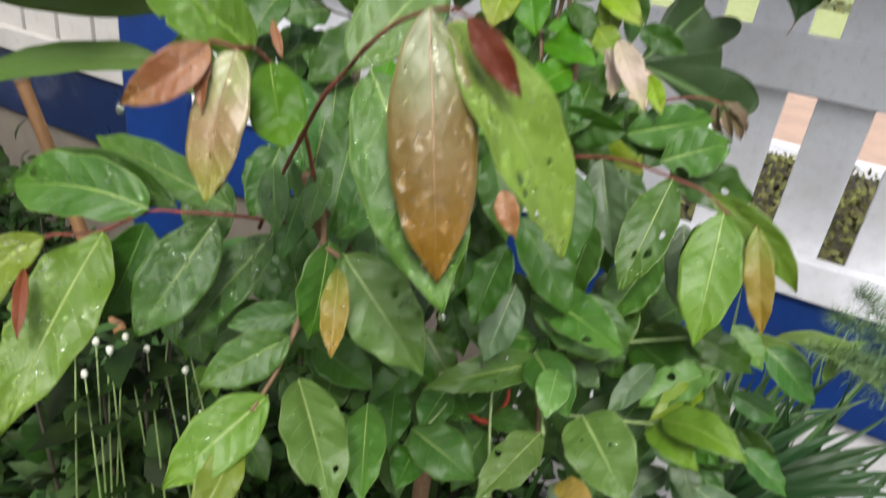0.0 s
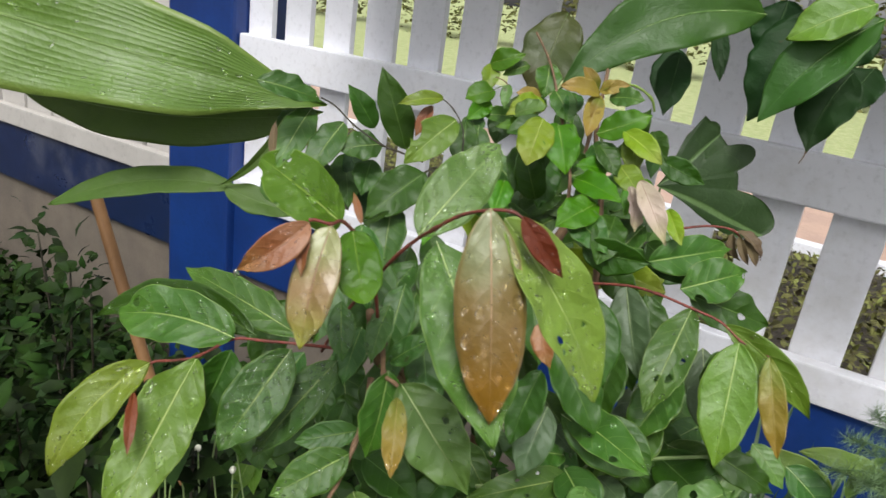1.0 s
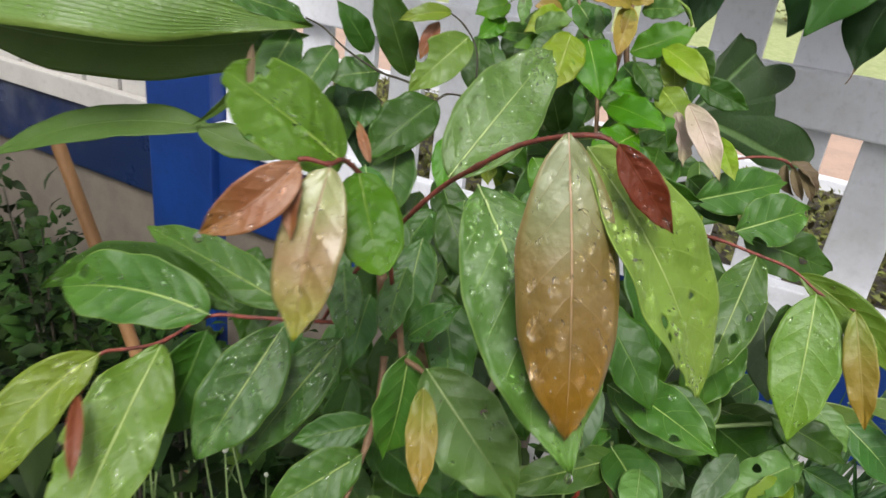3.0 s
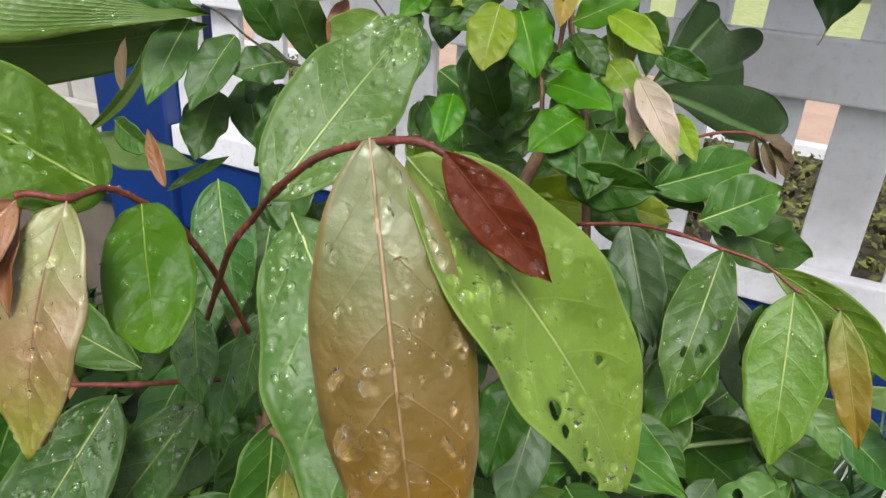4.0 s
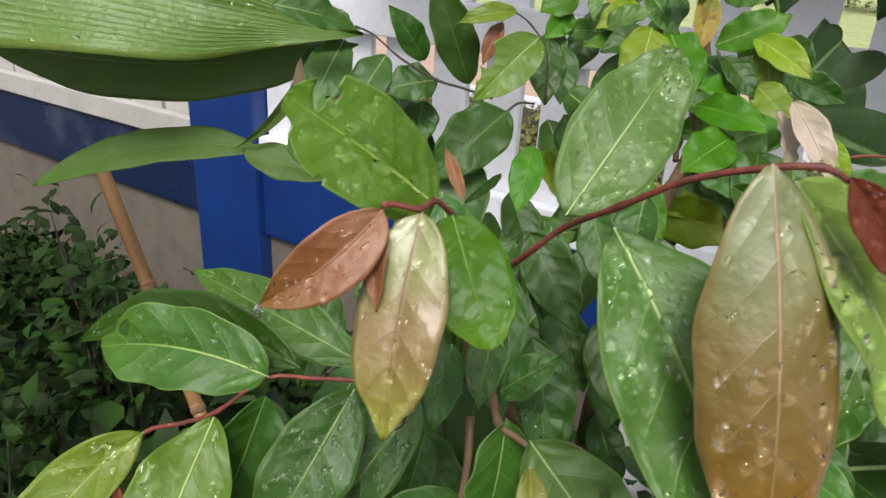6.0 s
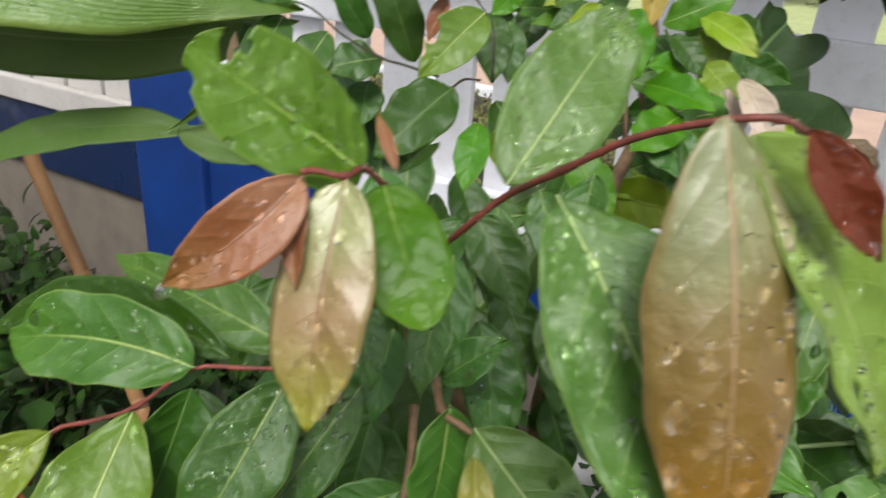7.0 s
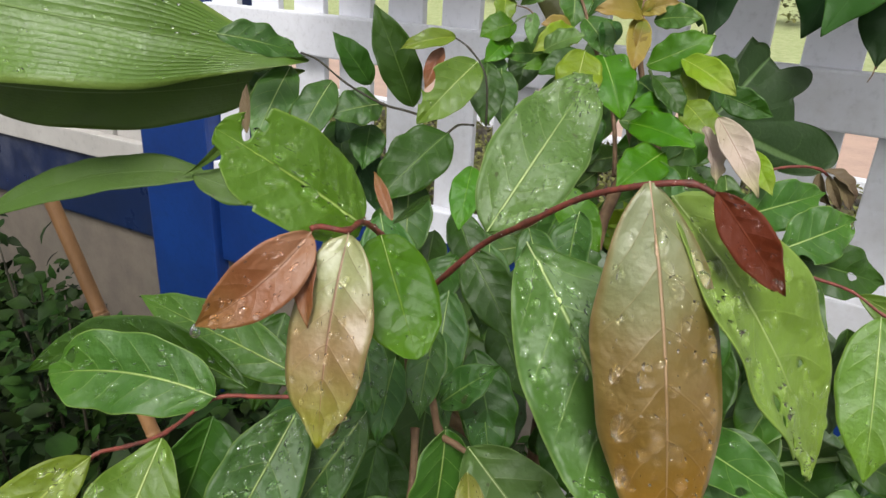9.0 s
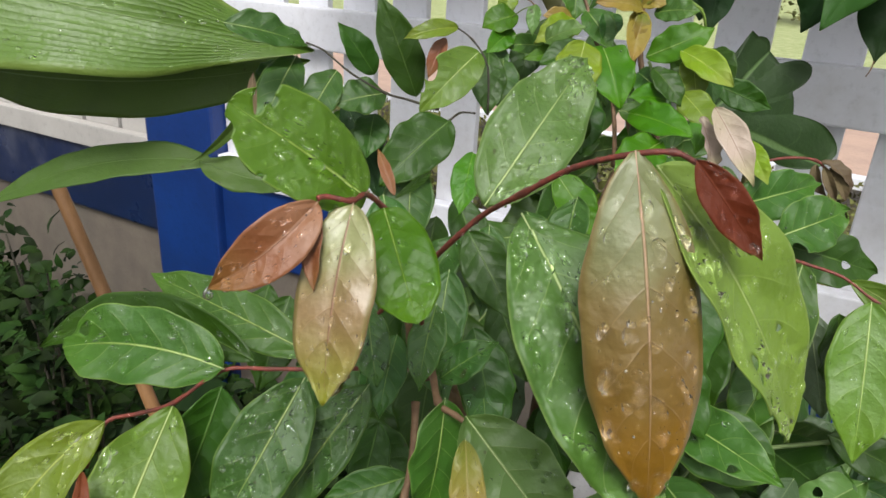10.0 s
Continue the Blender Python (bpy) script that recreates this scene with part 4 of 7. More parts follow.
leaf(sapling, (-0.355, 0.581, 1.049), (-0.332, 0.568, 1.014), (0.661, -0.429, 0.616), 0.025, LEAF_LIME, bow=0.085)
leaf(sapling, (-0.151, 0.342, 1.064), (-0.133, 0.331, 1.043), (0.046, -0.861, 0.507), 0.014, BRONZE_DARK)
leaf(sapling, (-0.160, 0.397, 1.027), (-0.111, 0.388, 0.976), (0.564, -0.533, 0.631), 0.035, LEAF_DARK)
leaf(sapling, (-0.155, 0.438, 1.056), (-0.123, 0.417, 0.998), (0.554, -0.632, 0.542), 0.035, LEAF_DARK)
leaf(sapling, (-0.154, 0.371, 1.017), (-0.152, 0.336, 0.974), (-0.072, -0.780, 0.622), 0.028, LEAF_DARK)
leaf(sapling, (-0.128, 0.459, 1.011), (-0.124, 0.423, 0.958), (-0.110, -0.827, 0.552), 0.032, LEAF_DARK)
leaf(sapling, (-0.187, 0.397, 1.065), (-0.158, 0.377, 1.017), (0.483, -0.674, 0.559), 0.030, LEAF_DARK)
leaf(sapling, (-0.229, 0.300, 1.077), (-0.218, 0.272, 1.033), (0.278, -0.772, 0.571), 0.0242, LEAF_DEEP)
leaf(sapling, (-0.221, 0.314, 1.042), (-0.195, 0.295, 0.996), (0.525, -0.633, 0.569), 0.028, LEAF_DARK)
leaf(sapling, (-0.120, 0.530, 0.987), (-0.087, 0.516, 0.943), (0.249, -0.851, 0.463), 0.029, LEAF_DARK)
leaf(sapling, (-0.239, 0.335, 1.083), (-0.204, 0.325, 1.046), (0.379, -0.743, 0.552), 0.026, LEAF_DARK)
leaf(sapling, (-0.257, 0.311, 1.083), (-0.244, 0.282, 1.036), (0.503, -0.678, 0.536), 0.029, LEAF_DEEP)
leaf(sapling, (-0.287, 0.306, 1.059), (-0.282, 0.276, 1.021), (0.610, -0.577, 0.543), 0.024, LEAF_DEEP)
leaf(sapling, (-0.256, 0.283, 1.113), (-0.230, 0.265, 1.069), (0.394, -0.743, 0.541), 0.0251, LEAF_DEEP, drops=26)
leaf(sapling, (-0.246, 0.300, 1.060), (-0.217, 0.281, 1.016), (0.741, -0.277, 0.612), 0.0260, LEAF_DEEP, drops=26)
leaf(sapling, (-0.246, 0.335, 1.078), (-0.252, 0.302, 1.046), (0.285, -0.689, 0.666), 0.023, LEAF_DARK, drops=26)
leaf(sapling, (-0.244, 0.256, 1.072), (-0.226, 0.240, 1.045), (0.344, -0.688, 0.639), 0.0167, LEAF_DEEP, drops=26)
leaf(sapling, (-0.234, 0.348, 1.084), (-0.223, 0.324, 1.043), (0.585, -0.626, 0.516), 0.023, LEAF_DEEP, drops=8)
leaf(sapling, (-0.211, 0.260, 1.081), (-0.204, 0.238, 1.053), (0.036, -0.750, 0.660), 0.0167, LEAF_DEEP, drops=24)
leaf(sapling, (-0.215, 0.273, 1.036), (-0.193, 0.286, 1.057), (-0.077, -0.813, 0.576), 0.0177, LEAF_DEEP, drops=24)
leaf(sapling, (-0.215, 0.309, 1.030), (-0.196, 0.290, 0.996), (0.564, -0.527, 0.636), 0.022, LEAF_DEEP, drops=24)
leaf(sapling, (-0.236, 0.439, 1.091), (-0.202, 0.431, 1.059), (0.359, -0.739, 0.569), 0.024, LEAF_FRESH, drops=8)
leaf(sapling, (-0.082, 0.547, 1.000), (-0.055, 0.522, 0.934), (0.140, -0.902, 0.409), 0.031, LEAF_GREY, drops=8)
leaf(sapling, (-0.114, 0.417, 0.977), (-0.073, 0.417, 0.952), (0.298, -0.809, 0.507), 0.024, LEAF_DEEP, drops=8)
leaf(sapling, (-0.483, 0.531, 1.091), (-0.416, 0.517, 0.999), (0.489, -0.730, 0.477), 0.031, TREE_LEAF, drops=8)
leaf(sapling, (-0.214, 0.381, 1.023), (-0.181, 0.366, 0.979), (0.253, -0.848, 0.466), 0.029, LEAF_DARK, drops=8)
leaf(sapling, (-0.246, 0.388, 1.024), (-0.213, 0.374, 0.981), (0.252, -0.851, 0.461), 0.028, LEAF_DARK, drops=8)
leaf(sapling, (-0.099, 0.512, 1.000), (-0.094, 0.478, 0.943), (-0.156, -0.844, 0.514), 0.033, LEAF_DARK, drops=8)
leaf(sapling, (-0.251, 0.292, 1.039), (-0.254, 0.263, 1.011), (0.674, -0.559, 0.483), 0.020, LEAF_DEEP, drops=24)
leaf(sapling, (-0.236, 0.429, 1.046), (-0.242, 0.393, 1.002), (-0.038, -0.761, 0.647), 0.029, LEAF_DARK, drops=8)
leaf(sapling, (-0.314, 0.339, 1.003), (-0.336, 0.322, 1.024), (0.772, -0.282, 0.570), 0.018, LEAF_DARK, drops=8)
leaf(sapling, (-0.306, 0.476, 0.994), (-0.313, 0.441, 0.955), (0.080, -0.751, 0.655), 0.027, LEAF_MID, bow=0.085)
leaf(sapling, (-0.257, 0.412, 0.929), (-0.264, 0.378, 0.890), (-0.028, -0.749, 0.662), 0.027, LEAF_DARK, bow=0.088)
leaf(sapling, (-0.163, 0.545, 1.003), (-0.126, 0.529, 0.945), (0.068, -0.949, 0.307), 0.039, LEAF_MID, bow=0.076)
leaf(sapling, (-0.161, 0.472, 0.958), (-0.142, 0.446, 0.909), (0.628, -0.572, 0.528), 0.029, LEAF_GREY, bow=0.040)
leaf(sapling, (-0.228, 0.408, 0.903), (-0.189, 0.403, 0.867), (0.462, -0.667, 0.585), 0.027, LEAF_MID, bow=0.049)
leaf(sapling, (-0.248, 0.364, 0.923), (-0.191, 0.372, 0.888), (0.442, -0.675, 0.590), 0.033, LEAF_DARK, bow=0.084)
leaf(sapling, (-0.267, 0.493, 0.882), (-0.279, 0.457, 0.847), (0.139, -0.714, 0.686), 0.024, LEAF_GREY, bow=0.054)
leaf(sapling, (-0.280, 0.490, 0.981), (-0.302, 0.442, 0.934), (0.132, -0.721, 0.680), 0.041, LEAF_MID, bow=0.097)
leaf(sapling, (-0.377, 0.478, 0.917), (-0.331, 0.475, 0.875), (0.582, -0.460, 0.671), 0.036, LEAF_GREY, bow=0.044)
leaf(sapling, (-0.311, 0.449, 0.889), (-0.293, 0.417, 0.822), (0.353, -0.805, 0.477), 0.038, LEAF_DARK, bow=0.069)
leaf(sapling, (-0.289, 0.461, 0.917), (-0.274, 0.437, 0.870), (0.380, -0.765, 0.520), 0.025, LEAF_DARK, bow=0.054)
leaf(sapling, (-0.329, 0.508, 0.942), (-0.337, 0.474, 0.904), (0.611, -0.642, 0.462), 0.028, LEAF_GREY, bow=0.074)
leaf(sapling, (-0.101, 0.586, 0.892), (-0.069, 0.577, 0.857), (0.144, -0.921, 0.363), 0.024, LEAF_DEEP, bow=0.092)
leaf(sapling, (-0.206, 0.595, 0.950), (-0.161, 0.599, 0.927), (0.206, -0.956, 0.208), 0.029, LEAF_DARK, bow=0.093)
leaf(sapling, (-0.130, 0.586, 0.907), (-0.139, 0.543, 0.853), (-0.218, -0.749, 0.625), 0.035, LEAF_GREY, bow=0.068)
leaf(sapling, (-0.227, 0.488, 1.037), (-0.195, 0.471, 0.983), (0.603, -0.582, 0.545), 0.037, LEAF_GREY, bow=0.042)
leaf(sapling, (-0.117, 0.608, 0.949), (-0.071, 0.608, 0.912), (0.469, -0.646, 0.603), 0.029, LEAF_GREY, bow=0.061)
leaf(sapling, (-0.110, 0.603, 0.950), (-0.091, 0.570, 0.884), (0.609, -0.629, 0.482), 0.038, LEAF_MID, bow=0.068)
leaf(sapling, (-0.283, 0.404, 0.915), (-0.294, 0.361, 0.862), (0.472, -0.726, 0.500), 0.033, LEAF_MID, bow=0.098)
leaf(sapling, (-0.371, 0.457, 0.959), (-0.380, 0.421, 0.921), (0.415, -0.712, 0.566), 0.028, LEAF_GREY, bow=0.044)
leaf(sapling, (-0.227, 0.390, 0.877), (-0.173, 0.388, 0.825), (0.586, -0.512, 0.628), 0.041, LEAF_DARK, bow=0.058)
leaf(sapling, (-0.130, 0.607, 0.922), (-0.128, 0.567, 0.858), (-0.113, -0.843, 0.526), 0.041, LEAF_GREY, bow=0.063)
leaf(sapling, (-0.285, 0.486, 0.866), (-0.277, 0.454, 0.814), (0.489, -0.712, 0.503), 0.031, LEAF_GREY, bow=0.094)
leaf(sapling, (-0.225, 0.438, 0.922), (-0.197, 0.425, 0.882), (0.380, -0.767, 0.518), 0.025, LEAF_DARK, bow=0.062)
leaf(sapling, (-0.279, 0.420, 0.903), (-0.244, 0.401, 0.839), (0.373, -0.809, 0.454), 0.040, LEAF_DARK, bow=0.068)
leaf(sapling, (-0.155, 0.618, 0.975), (-0.114, 0.604, 0.916), (0.166, -0.928, 0.333), 0.038, LEAF_GREY, bow=0.069)
leaf(sapling, (-0.303, 0.481, 0.924), (-0.275, 0.461, 0.869), (0.557, -0.646, 0.521), 0.032, LEAF_DEEP, bow=0.098)
leaf(sapling, (-0.264, 0.471, 0.926), (-0.266, 0.429, 0.864), (0.126, -0.824, 0.553), 0.038, LEAF_GREY, bow=0.061)
leaf(sapling, (-0.092, 0.494, 0.949), (-0.118, 0.442, 0.896), (-0.039, -0.697, 0.716), 0.044, LEAF_MID, bow=0.058)
leaf(sapling, (-0.312, 0.417, 0.973), (-0.242, 0.428, 0.931), (0.524, -0.325, 0.788), 0.042, LEAF_DARK, bow=0.044)
leaf(sapling, (-0.336, 0.466, 1.000), (-0.303, 0.448, 0.944), (0.416, -0.770, 0.483), 0.035, LEAF_GREY, bow=0.071)
leaf(sapling, (-0.300, 0.424, 1.012), (-0.294, 0.395, 0.967), (0.226, -0.803, 0.552), 0.024, LEAF_MID, bow=0.077)
leaf(sapling, (-0.317, 0.462, 0.982), (-0.330, 0.417, 0.930), (0.185, -0.769, 0.611), 0.032, LEAF_MID, bow=0.083)
leaf(sapling, (-0.184, 0.451, 0.954), (-0.135, 0.451, 0.916), (0.292, -0.886, 0.361), 0.028, LEAF_DARK, bow=0.093)
leaf(sapling, (-0.195, 0.459, 0.937), (-0.184, 0.432, 0.891), (0.278, -0.802, 0.529), 0.024, LEAF_DARK, bow=0.080)
leaf(sapling, (-0.206, 0.376, 0.911), (-0.222, 0.333, 0.864), (0.135, -0.749, 0.649), 0.029, LEAF_DARK, bow=0.068)
leaf(sapling, (-0.202, 0.599, 0.974), (-0.141, 0.611, 0.944), (0.348, -0.861, 0.370), 0.038, LEAF_DEEP, bow=0.050)
leaf(sapling, (-0.360, 0.612, 1.040), (-0.291, 0.632, 1.018), (0.390, -0.743, 0.544), 0.036, LEAF_FRESH, bow=0.060)
leaf(sapling, (-0.220, 0.760, 0.995), (-0.148, 0.784, 0.978), (0.367, -0.887, 0.281), 0.041, LEAF_DARK, bow=0.068)
leaf(sapling, (-0.179, 0.703, 1.014), (-0.227, 0.652, 0.996), (0.586, -0.700, 0.409), 0.036, LEAF_MID, bow=0.052)
leaf(sapling, (-0.375, 0.665, 0.995), (-0.323, 0.664, 0.952), (0.531, -0.538, 0.655), 0.034, LEAF_LIME, bow=0.090)
leaf(sapling, (-0.305, 0.684, 0.986), (-0.247, 0.696, 0.961), (0.353, -0.844, 0.403), 0.031, LEAF_DARK, bow=0.050)
leaf(sapling, (-0.324, 0.718, 1.153), (-0.296, 0.693, 1.087), (0.561, -0.666, 0.492), 0.036, LEAF_DARK, bow=0.066)
leaf(sapling, (-0.286, 0.648, 1.030), (-0.296, 0.611, 0.989), (0.451, -0.711, 0.540), 0.026, LEAF_DARK, bow=0.094)
leaf(sapling, (-0.328, 0.604, 1.024), (-0.277, 0.625, 1.029), (0.201, -0.634, 0.747), 0.029, LEAF_DARK, bow=0.055)
leaf(sapling, (-0.349, 0.679, 1.029), (-0.310, 0.672, 0.989), (0.200, -0.916, 0.348), 0.028, LEAF_DARK, bow=0.054)
leaf(sapling, (-0.320, 0.606, 1.035), (-0.271, 0.611, 1.007), (0.390, -0.742, 0.545), 0.026, LEAF_DARK, bow=0.077)
leaf(sapling, (-0.248, 0.747, 1.018), (-0.186, 0.773, 1.022), (0.210, -0.627, 0.750), 0.034, LEAF_DARK, bow=0.097)
leaf(sapling, (-0.220, 0.657, 1.001), (-0.153, 0.681, 0.989), (0.367, -0.810, 0.457), 0.038, LEAF_LIME, bow=0.090)
leaf(sapling, (-0.234, 0.771, 1.026), (-0.214, 0.747, 0.975), (0.559, -0.649, 0.517), 0.030, LEAF_MID, bow=0.049)
leaf(sapling, (-0.195, 0.740, 1.067), (-0.252, 0.685, 1.053), (0.414, -0.605, 0.680), 0.040, LEAF_MID, bow=0.083)
leaf(sapling, (-0.271, 0.717, 1.053), (-0.227, 0.717, 1.021), (0.355, -0.803, 0.478), 0.027, LEAF_LIME, bow=0.077)
leaf(sapling, (-0.343, 0.623, 1.048), (-0.286, 0.629, 1.008), (0.336, -0.865, 0.373), 0.033, LEAF_MID, bow=0.080)
leaf(sapling, (-0.272, 0.722, 0.972), (-0.291, 0.675, 0.922), (0.509, -0.714, 0.481), 0.034, LEAF_DARK, bow=0.074)
leaf(sapling, (-0.241, 0.775, 1.076), (-0.292, 0.718, 1.047), (0.654, -0.711, 0.259), 0.035, LEAF_DARK, bow=0.082)
leaf(sapling, (-0.183, 0.717, 1.018), (-0.176, 0.688, 0.973), (0.658, -0.584, 0.476), 0.030, LEAF_LIME, bow=0.061)
leaf(sapling, (-0.351, 0.678, 1.021), (-0.301, 0.685, 0.996), (0.444, -0.520, 0.730), 0.030, LEAF_MID, bow=0.089)
leaf(sapling, (-0.340, 0.677, 0.970), (-0.289, 0.700, 0.977), (0.292, -0.818, 0.495), 0.024, LEAF_MID, bow=0.071)
leaf(sapling, (-0.277, 0.712, 1.048), (-0.317, 0.670, 1.039), (0.604, -0.673, 0.426), 0.026, LEAF_MID, bow=0.058)
leaf(sapling, (-0.307, 0.671, 1.020), (-0.275, 0.650, 0.962), (0.713, -0.448, 0.539), 0.035, LEAF_DARK, bow=0.099)
leaf(sapling, (-0.307, 0.681, 1.105), (-0.313, 0.641, 1.054), (0.257, -0.778, 0.573), 0.029, LEAF_DARK, bow=0.077)
leaf(sapling, (-0.302, 0.622, 1.008), (-0.336, 0.578, 0.984), (0.255, -0.594, 0.763), 0.036, LEAF_MID, bow=0.050)
leaf(sapling, (-0.318, 0.584, 0.983), (-0.375, 0.530, 0.970), (0.425, -0.608, 0.671), 0.035, LEAF_MID, bow=0.050)
leaf(sapling, (-0.274, 0.630, 1.003), (-0.202, 0.658, 0.994), (0.376, -0.918, 0.126), 0.045, LEAF_LIME, bow=0.069)
leaf(sapling, (-0.208, 0.737, 1.115), (-0.157, 0.749, 1.098), (0.275, -0.944, 0.182), 0.027, LEAF_DARK, bow=0.042)
leaf(sapling, (-0.223, 0.756, 1.054), (-0.243, 0.712, 1.011), (0.374, -0.726, 0.578), 0.030, LEAF_DARK, bow=0.065)
leaf(sapling, (-0.275, 0.637, 1.016), (-0.228, 0.649, 1.003), (0.306, -0.881, 0.360), 0.026, LEAF_LIME, bow=0.092)
leaf(sapling, (-0.212, 0.753, 1.033), (-0.234, 0.701, 0.977), (0.178, -0.757, 0.629), 0.035, LEAF_MID, bow=0.090)
leaf(sapling, (-0.294, 0.690, 1.033), (-0.322, 0.648, 1.007), (0.653, -0.664, 0.365), 0.025, LEAF_MID, bow=0.089)
leaf(sapling, (-0.223, 0.715, 1.072), (-0.259, 0.672, 1.056), (0.401, -0.605, 0.688), 0.028, LEAF_MID, bow=0.054)
leaf(sapling, (-0.300, 0.697, 1.063), (-0.328, 0.651, 1.029), (0.219, -0.666, 0.713), 0.036, LEAF_DARK, bow=0.053)
leaf(sapling, (-0.377, 0.624, 1.064), (-0.338, 0.609, 1.004), (0.574, -0.621, 0.533), 0.039, LEAF_MID, bow=0.081)
leaf(sapling, (-0.282, 0.678, 1.001), (-0.221, 0.694, 0.982), (0.384, -0.612, 0.691), 0.037, LEAF_DARK, bow=0.055)
leaf(sapling, (-0.304, 0.736, 1.114), (-0.310, 0.688, 1.046), (-0.024, -0.818, 0.574), 0.046, LEAF_MID, bow=0.049)
leaf(sapling, (-0.230, 0.757, 0.983), (-0.178, 0.755, 0.936), (0.187, -0.954, 0.236), 0.035, LEAF_MID, bow=0.088)
leaf(sapling, (-0.325, 0.678, 0.995), (-0.362, 0.620, 0.944), (0.346, -0.731, 0.588), 0.043, LEAF_MID, bow=0.056)
leaf(sapling, (-0.390, 0.681, 1.080), (-0.327, 0.687, 1.034), (0.478, -0.663, 0.576), 0.043, LEAF_MID, bow=0.090)
leaf(sapling, (-0.330, 0.751, 1.112), (-0.369, 0.691, 1.063), (0.295, -0.717, 0.631), 0.049, LEAF_DARK, bow=0.067)
leaf(sapling, (-0.181, 0.705, 1.048), (-0.166, 0.677, 0.995), (0.448, -0.736, 0.508), 0.028, LEAF_MID, bow=0.084)
leaf(sapling, (-0.196, 0.729, 1.004), (-0.170, 0.698, 0.927), (0.527, -0.710, 0.467), 0.041, LEAF_MID, bow=0.045)
leaf(sapling, (-0.256, 0.751, 1.058), (-0.218, 0.730, 0.987), (0.353, -0.828, 0.436), 0.044, LEAF_DARK, bow=0.055)
leaf(sapling, (-0.218, 0.684, 1.039), (-0.269, 0.629, 1.017), (0.597, -0.711, 0.372), 0.036, LEAF_MID, bow=0.066)
leaf(sapling, (-0.353, 0.729, 1.155), (-0.389, 0.678, 1.118), (0.399, -0.699, 0.593), 0.034, LEAF_DARK, bow=0.095)
leaf(sapling, (-0.368, 0.673, 1.058), (-0.325, 0.653, 0.983), (0.619, -0.593, 0.514), 0.048, LEAF_DARK, bow=0.098)
leaf(sapling, (-0.220, 0.674, 1.008), (-0.265, 0.627, 0.995), (0.577, -0.682, 0.449), 0.028, LEAF_FRESH, bow=0.074)
leaf(sapling, (-0.169, 0.470, 0.855), (-0.175, 0.434, 0.812), (0.151, -0.770, 0.619), 0.028, LEAF_DARK, bow=0.083)
leaf(sapling, (-0.265, 0.352, 0.972), (-0.231, 0.341, 0.926), (0.569, -0.581, 0.582), 0.032, LEAF_MID, bow=0.057)
leaf(sapling, (-0.168, 0.495, 0.895), (-0.152, 0.467, 0.837), (0.252, -0.837, 0.486), 0.034, LEAF_DEEP, bow=0.079)
leaf(sapling, (-0.269, 0.329, 0.945), (-0.242, 0.310, 0.894), (0.758, -0.367, 0.539), 0.032, LEAF_DARK, bow=0.067)
leaf(sapling, (-0.129, 0.464, 0.882), (-0.136, 0.426, 0.836), (-0.352, -0.694, 0.628), 0.031, LEAF_DARK, bow=0.065)
leaf(sapling, (-0.294, 0.329, 0.953), (-0.264, 0.315, 0.909), (0.735, -0.314, 0.601), 0.032, LEAF_DARK, bow=0.084)
leaf(sapling, (-0.124, 0.552, 0.890), (-0.135, 0.512, 0.846), (0.388, -0.734, 0.558), 0.030, LEAF_DEEP, bow=0.097)
leaf(sapling, (-0.318, 0.307, 0.976), (-0.280, 0.304, 0.944), (0.514, -0.527, 0.676), 0.024, LEAF_DARK, bow=0.049)
leaf(sapling, (-0.299, 0.307, 0.953), (-0.246, 0.313, 0.921), (0.472, -0.550, 0.689), 0.033, LEAF_DARK, bow=0.087)
leaf(sapling, (-0.331, 0.321, 0.977), (-0.334, 0.284, 0.926), (0.095, -0.803, 0.589), 0.033, LEAF_DEEP, bow=0.081)
leaf(sapling, (-0.276, 0.351, 0.953), (-0.249, 0.332, 0.901), (0.371, -0.790, 0.488), 0.029, LEAF_DARK, bow=0.048)
leaf(sapling, (-0.114, 0.535, 0.921), (-0.067, 0.539, 0.891), (0.319, -0.855, 0.409), 0.030, LEAF_DARK, bow=0.056)
leaf(sapling, (-0.274, 0.307, 0.965), (-0.269, 0.280, 0.925), (0.678, -0.562, 0.473), 0.023, LEAF_DARK, bow=0.040)
leaf(sapling, (-0.103, 0.540, 0.869), (-0.053, 0.543, 0.833), (0.488, -0.590, 0.644), 0.036, LEAF_DARK, bow=0.086)
leaf(sapling, (-0.283, 0.357, 0.962), (-0.262, 0.335, 0.913), (0.498, -0.692, 0.522), 0.028, LEAF_MID, bow=0.042)
leaf(sapling, (-0.267, 0.353, 0.987), (-0.256, 0.322, 0.932), (0.147, -0.849, 0.508), 0.035, LEAF_DARK, bow=0.074)
leaf(sapling, (-0.155, 0.529, 0.899), (-0.111, 0.518, 0.843), (0.550, -0.629, 0.550), 0.041, LEAF_DARK, bow=0.093)
leaf(sapling, (-0.328, 0.361, 0.968), (-0.292, 0.343, 0.907), (0.442, -0.755, 0.484), 0.038, LEAF_DEEP, bow=0.056)
leaf(sapling, (-0.127, 0.497, 0.916), (-0.079, 0.495, 0.875), (0.382, -0.795, 0.472), 0.035, LEAF_DARK, bow=0.099)
leaf(sapling, (-0.288, 0.372, 0.947), (-0.237, 0.383, 0.929), (0.385, -0.533, 0.754), 0.027, LEAF_MID, bow=0.087)
leaf(sapling, (-0.105, 0.469, 0.733), (-0.103, 0.439, 0.691), (0.207, -0.787, 0.582), 0.023, LEAF_MID, bow=0.073)
leaf(sapling, (-0.104, 0.561, 0.767), (-0.071, 0.549, 0.724), (0.414, -0.747, 0.520), 0.029, LEAF_MID, bow=0.041)
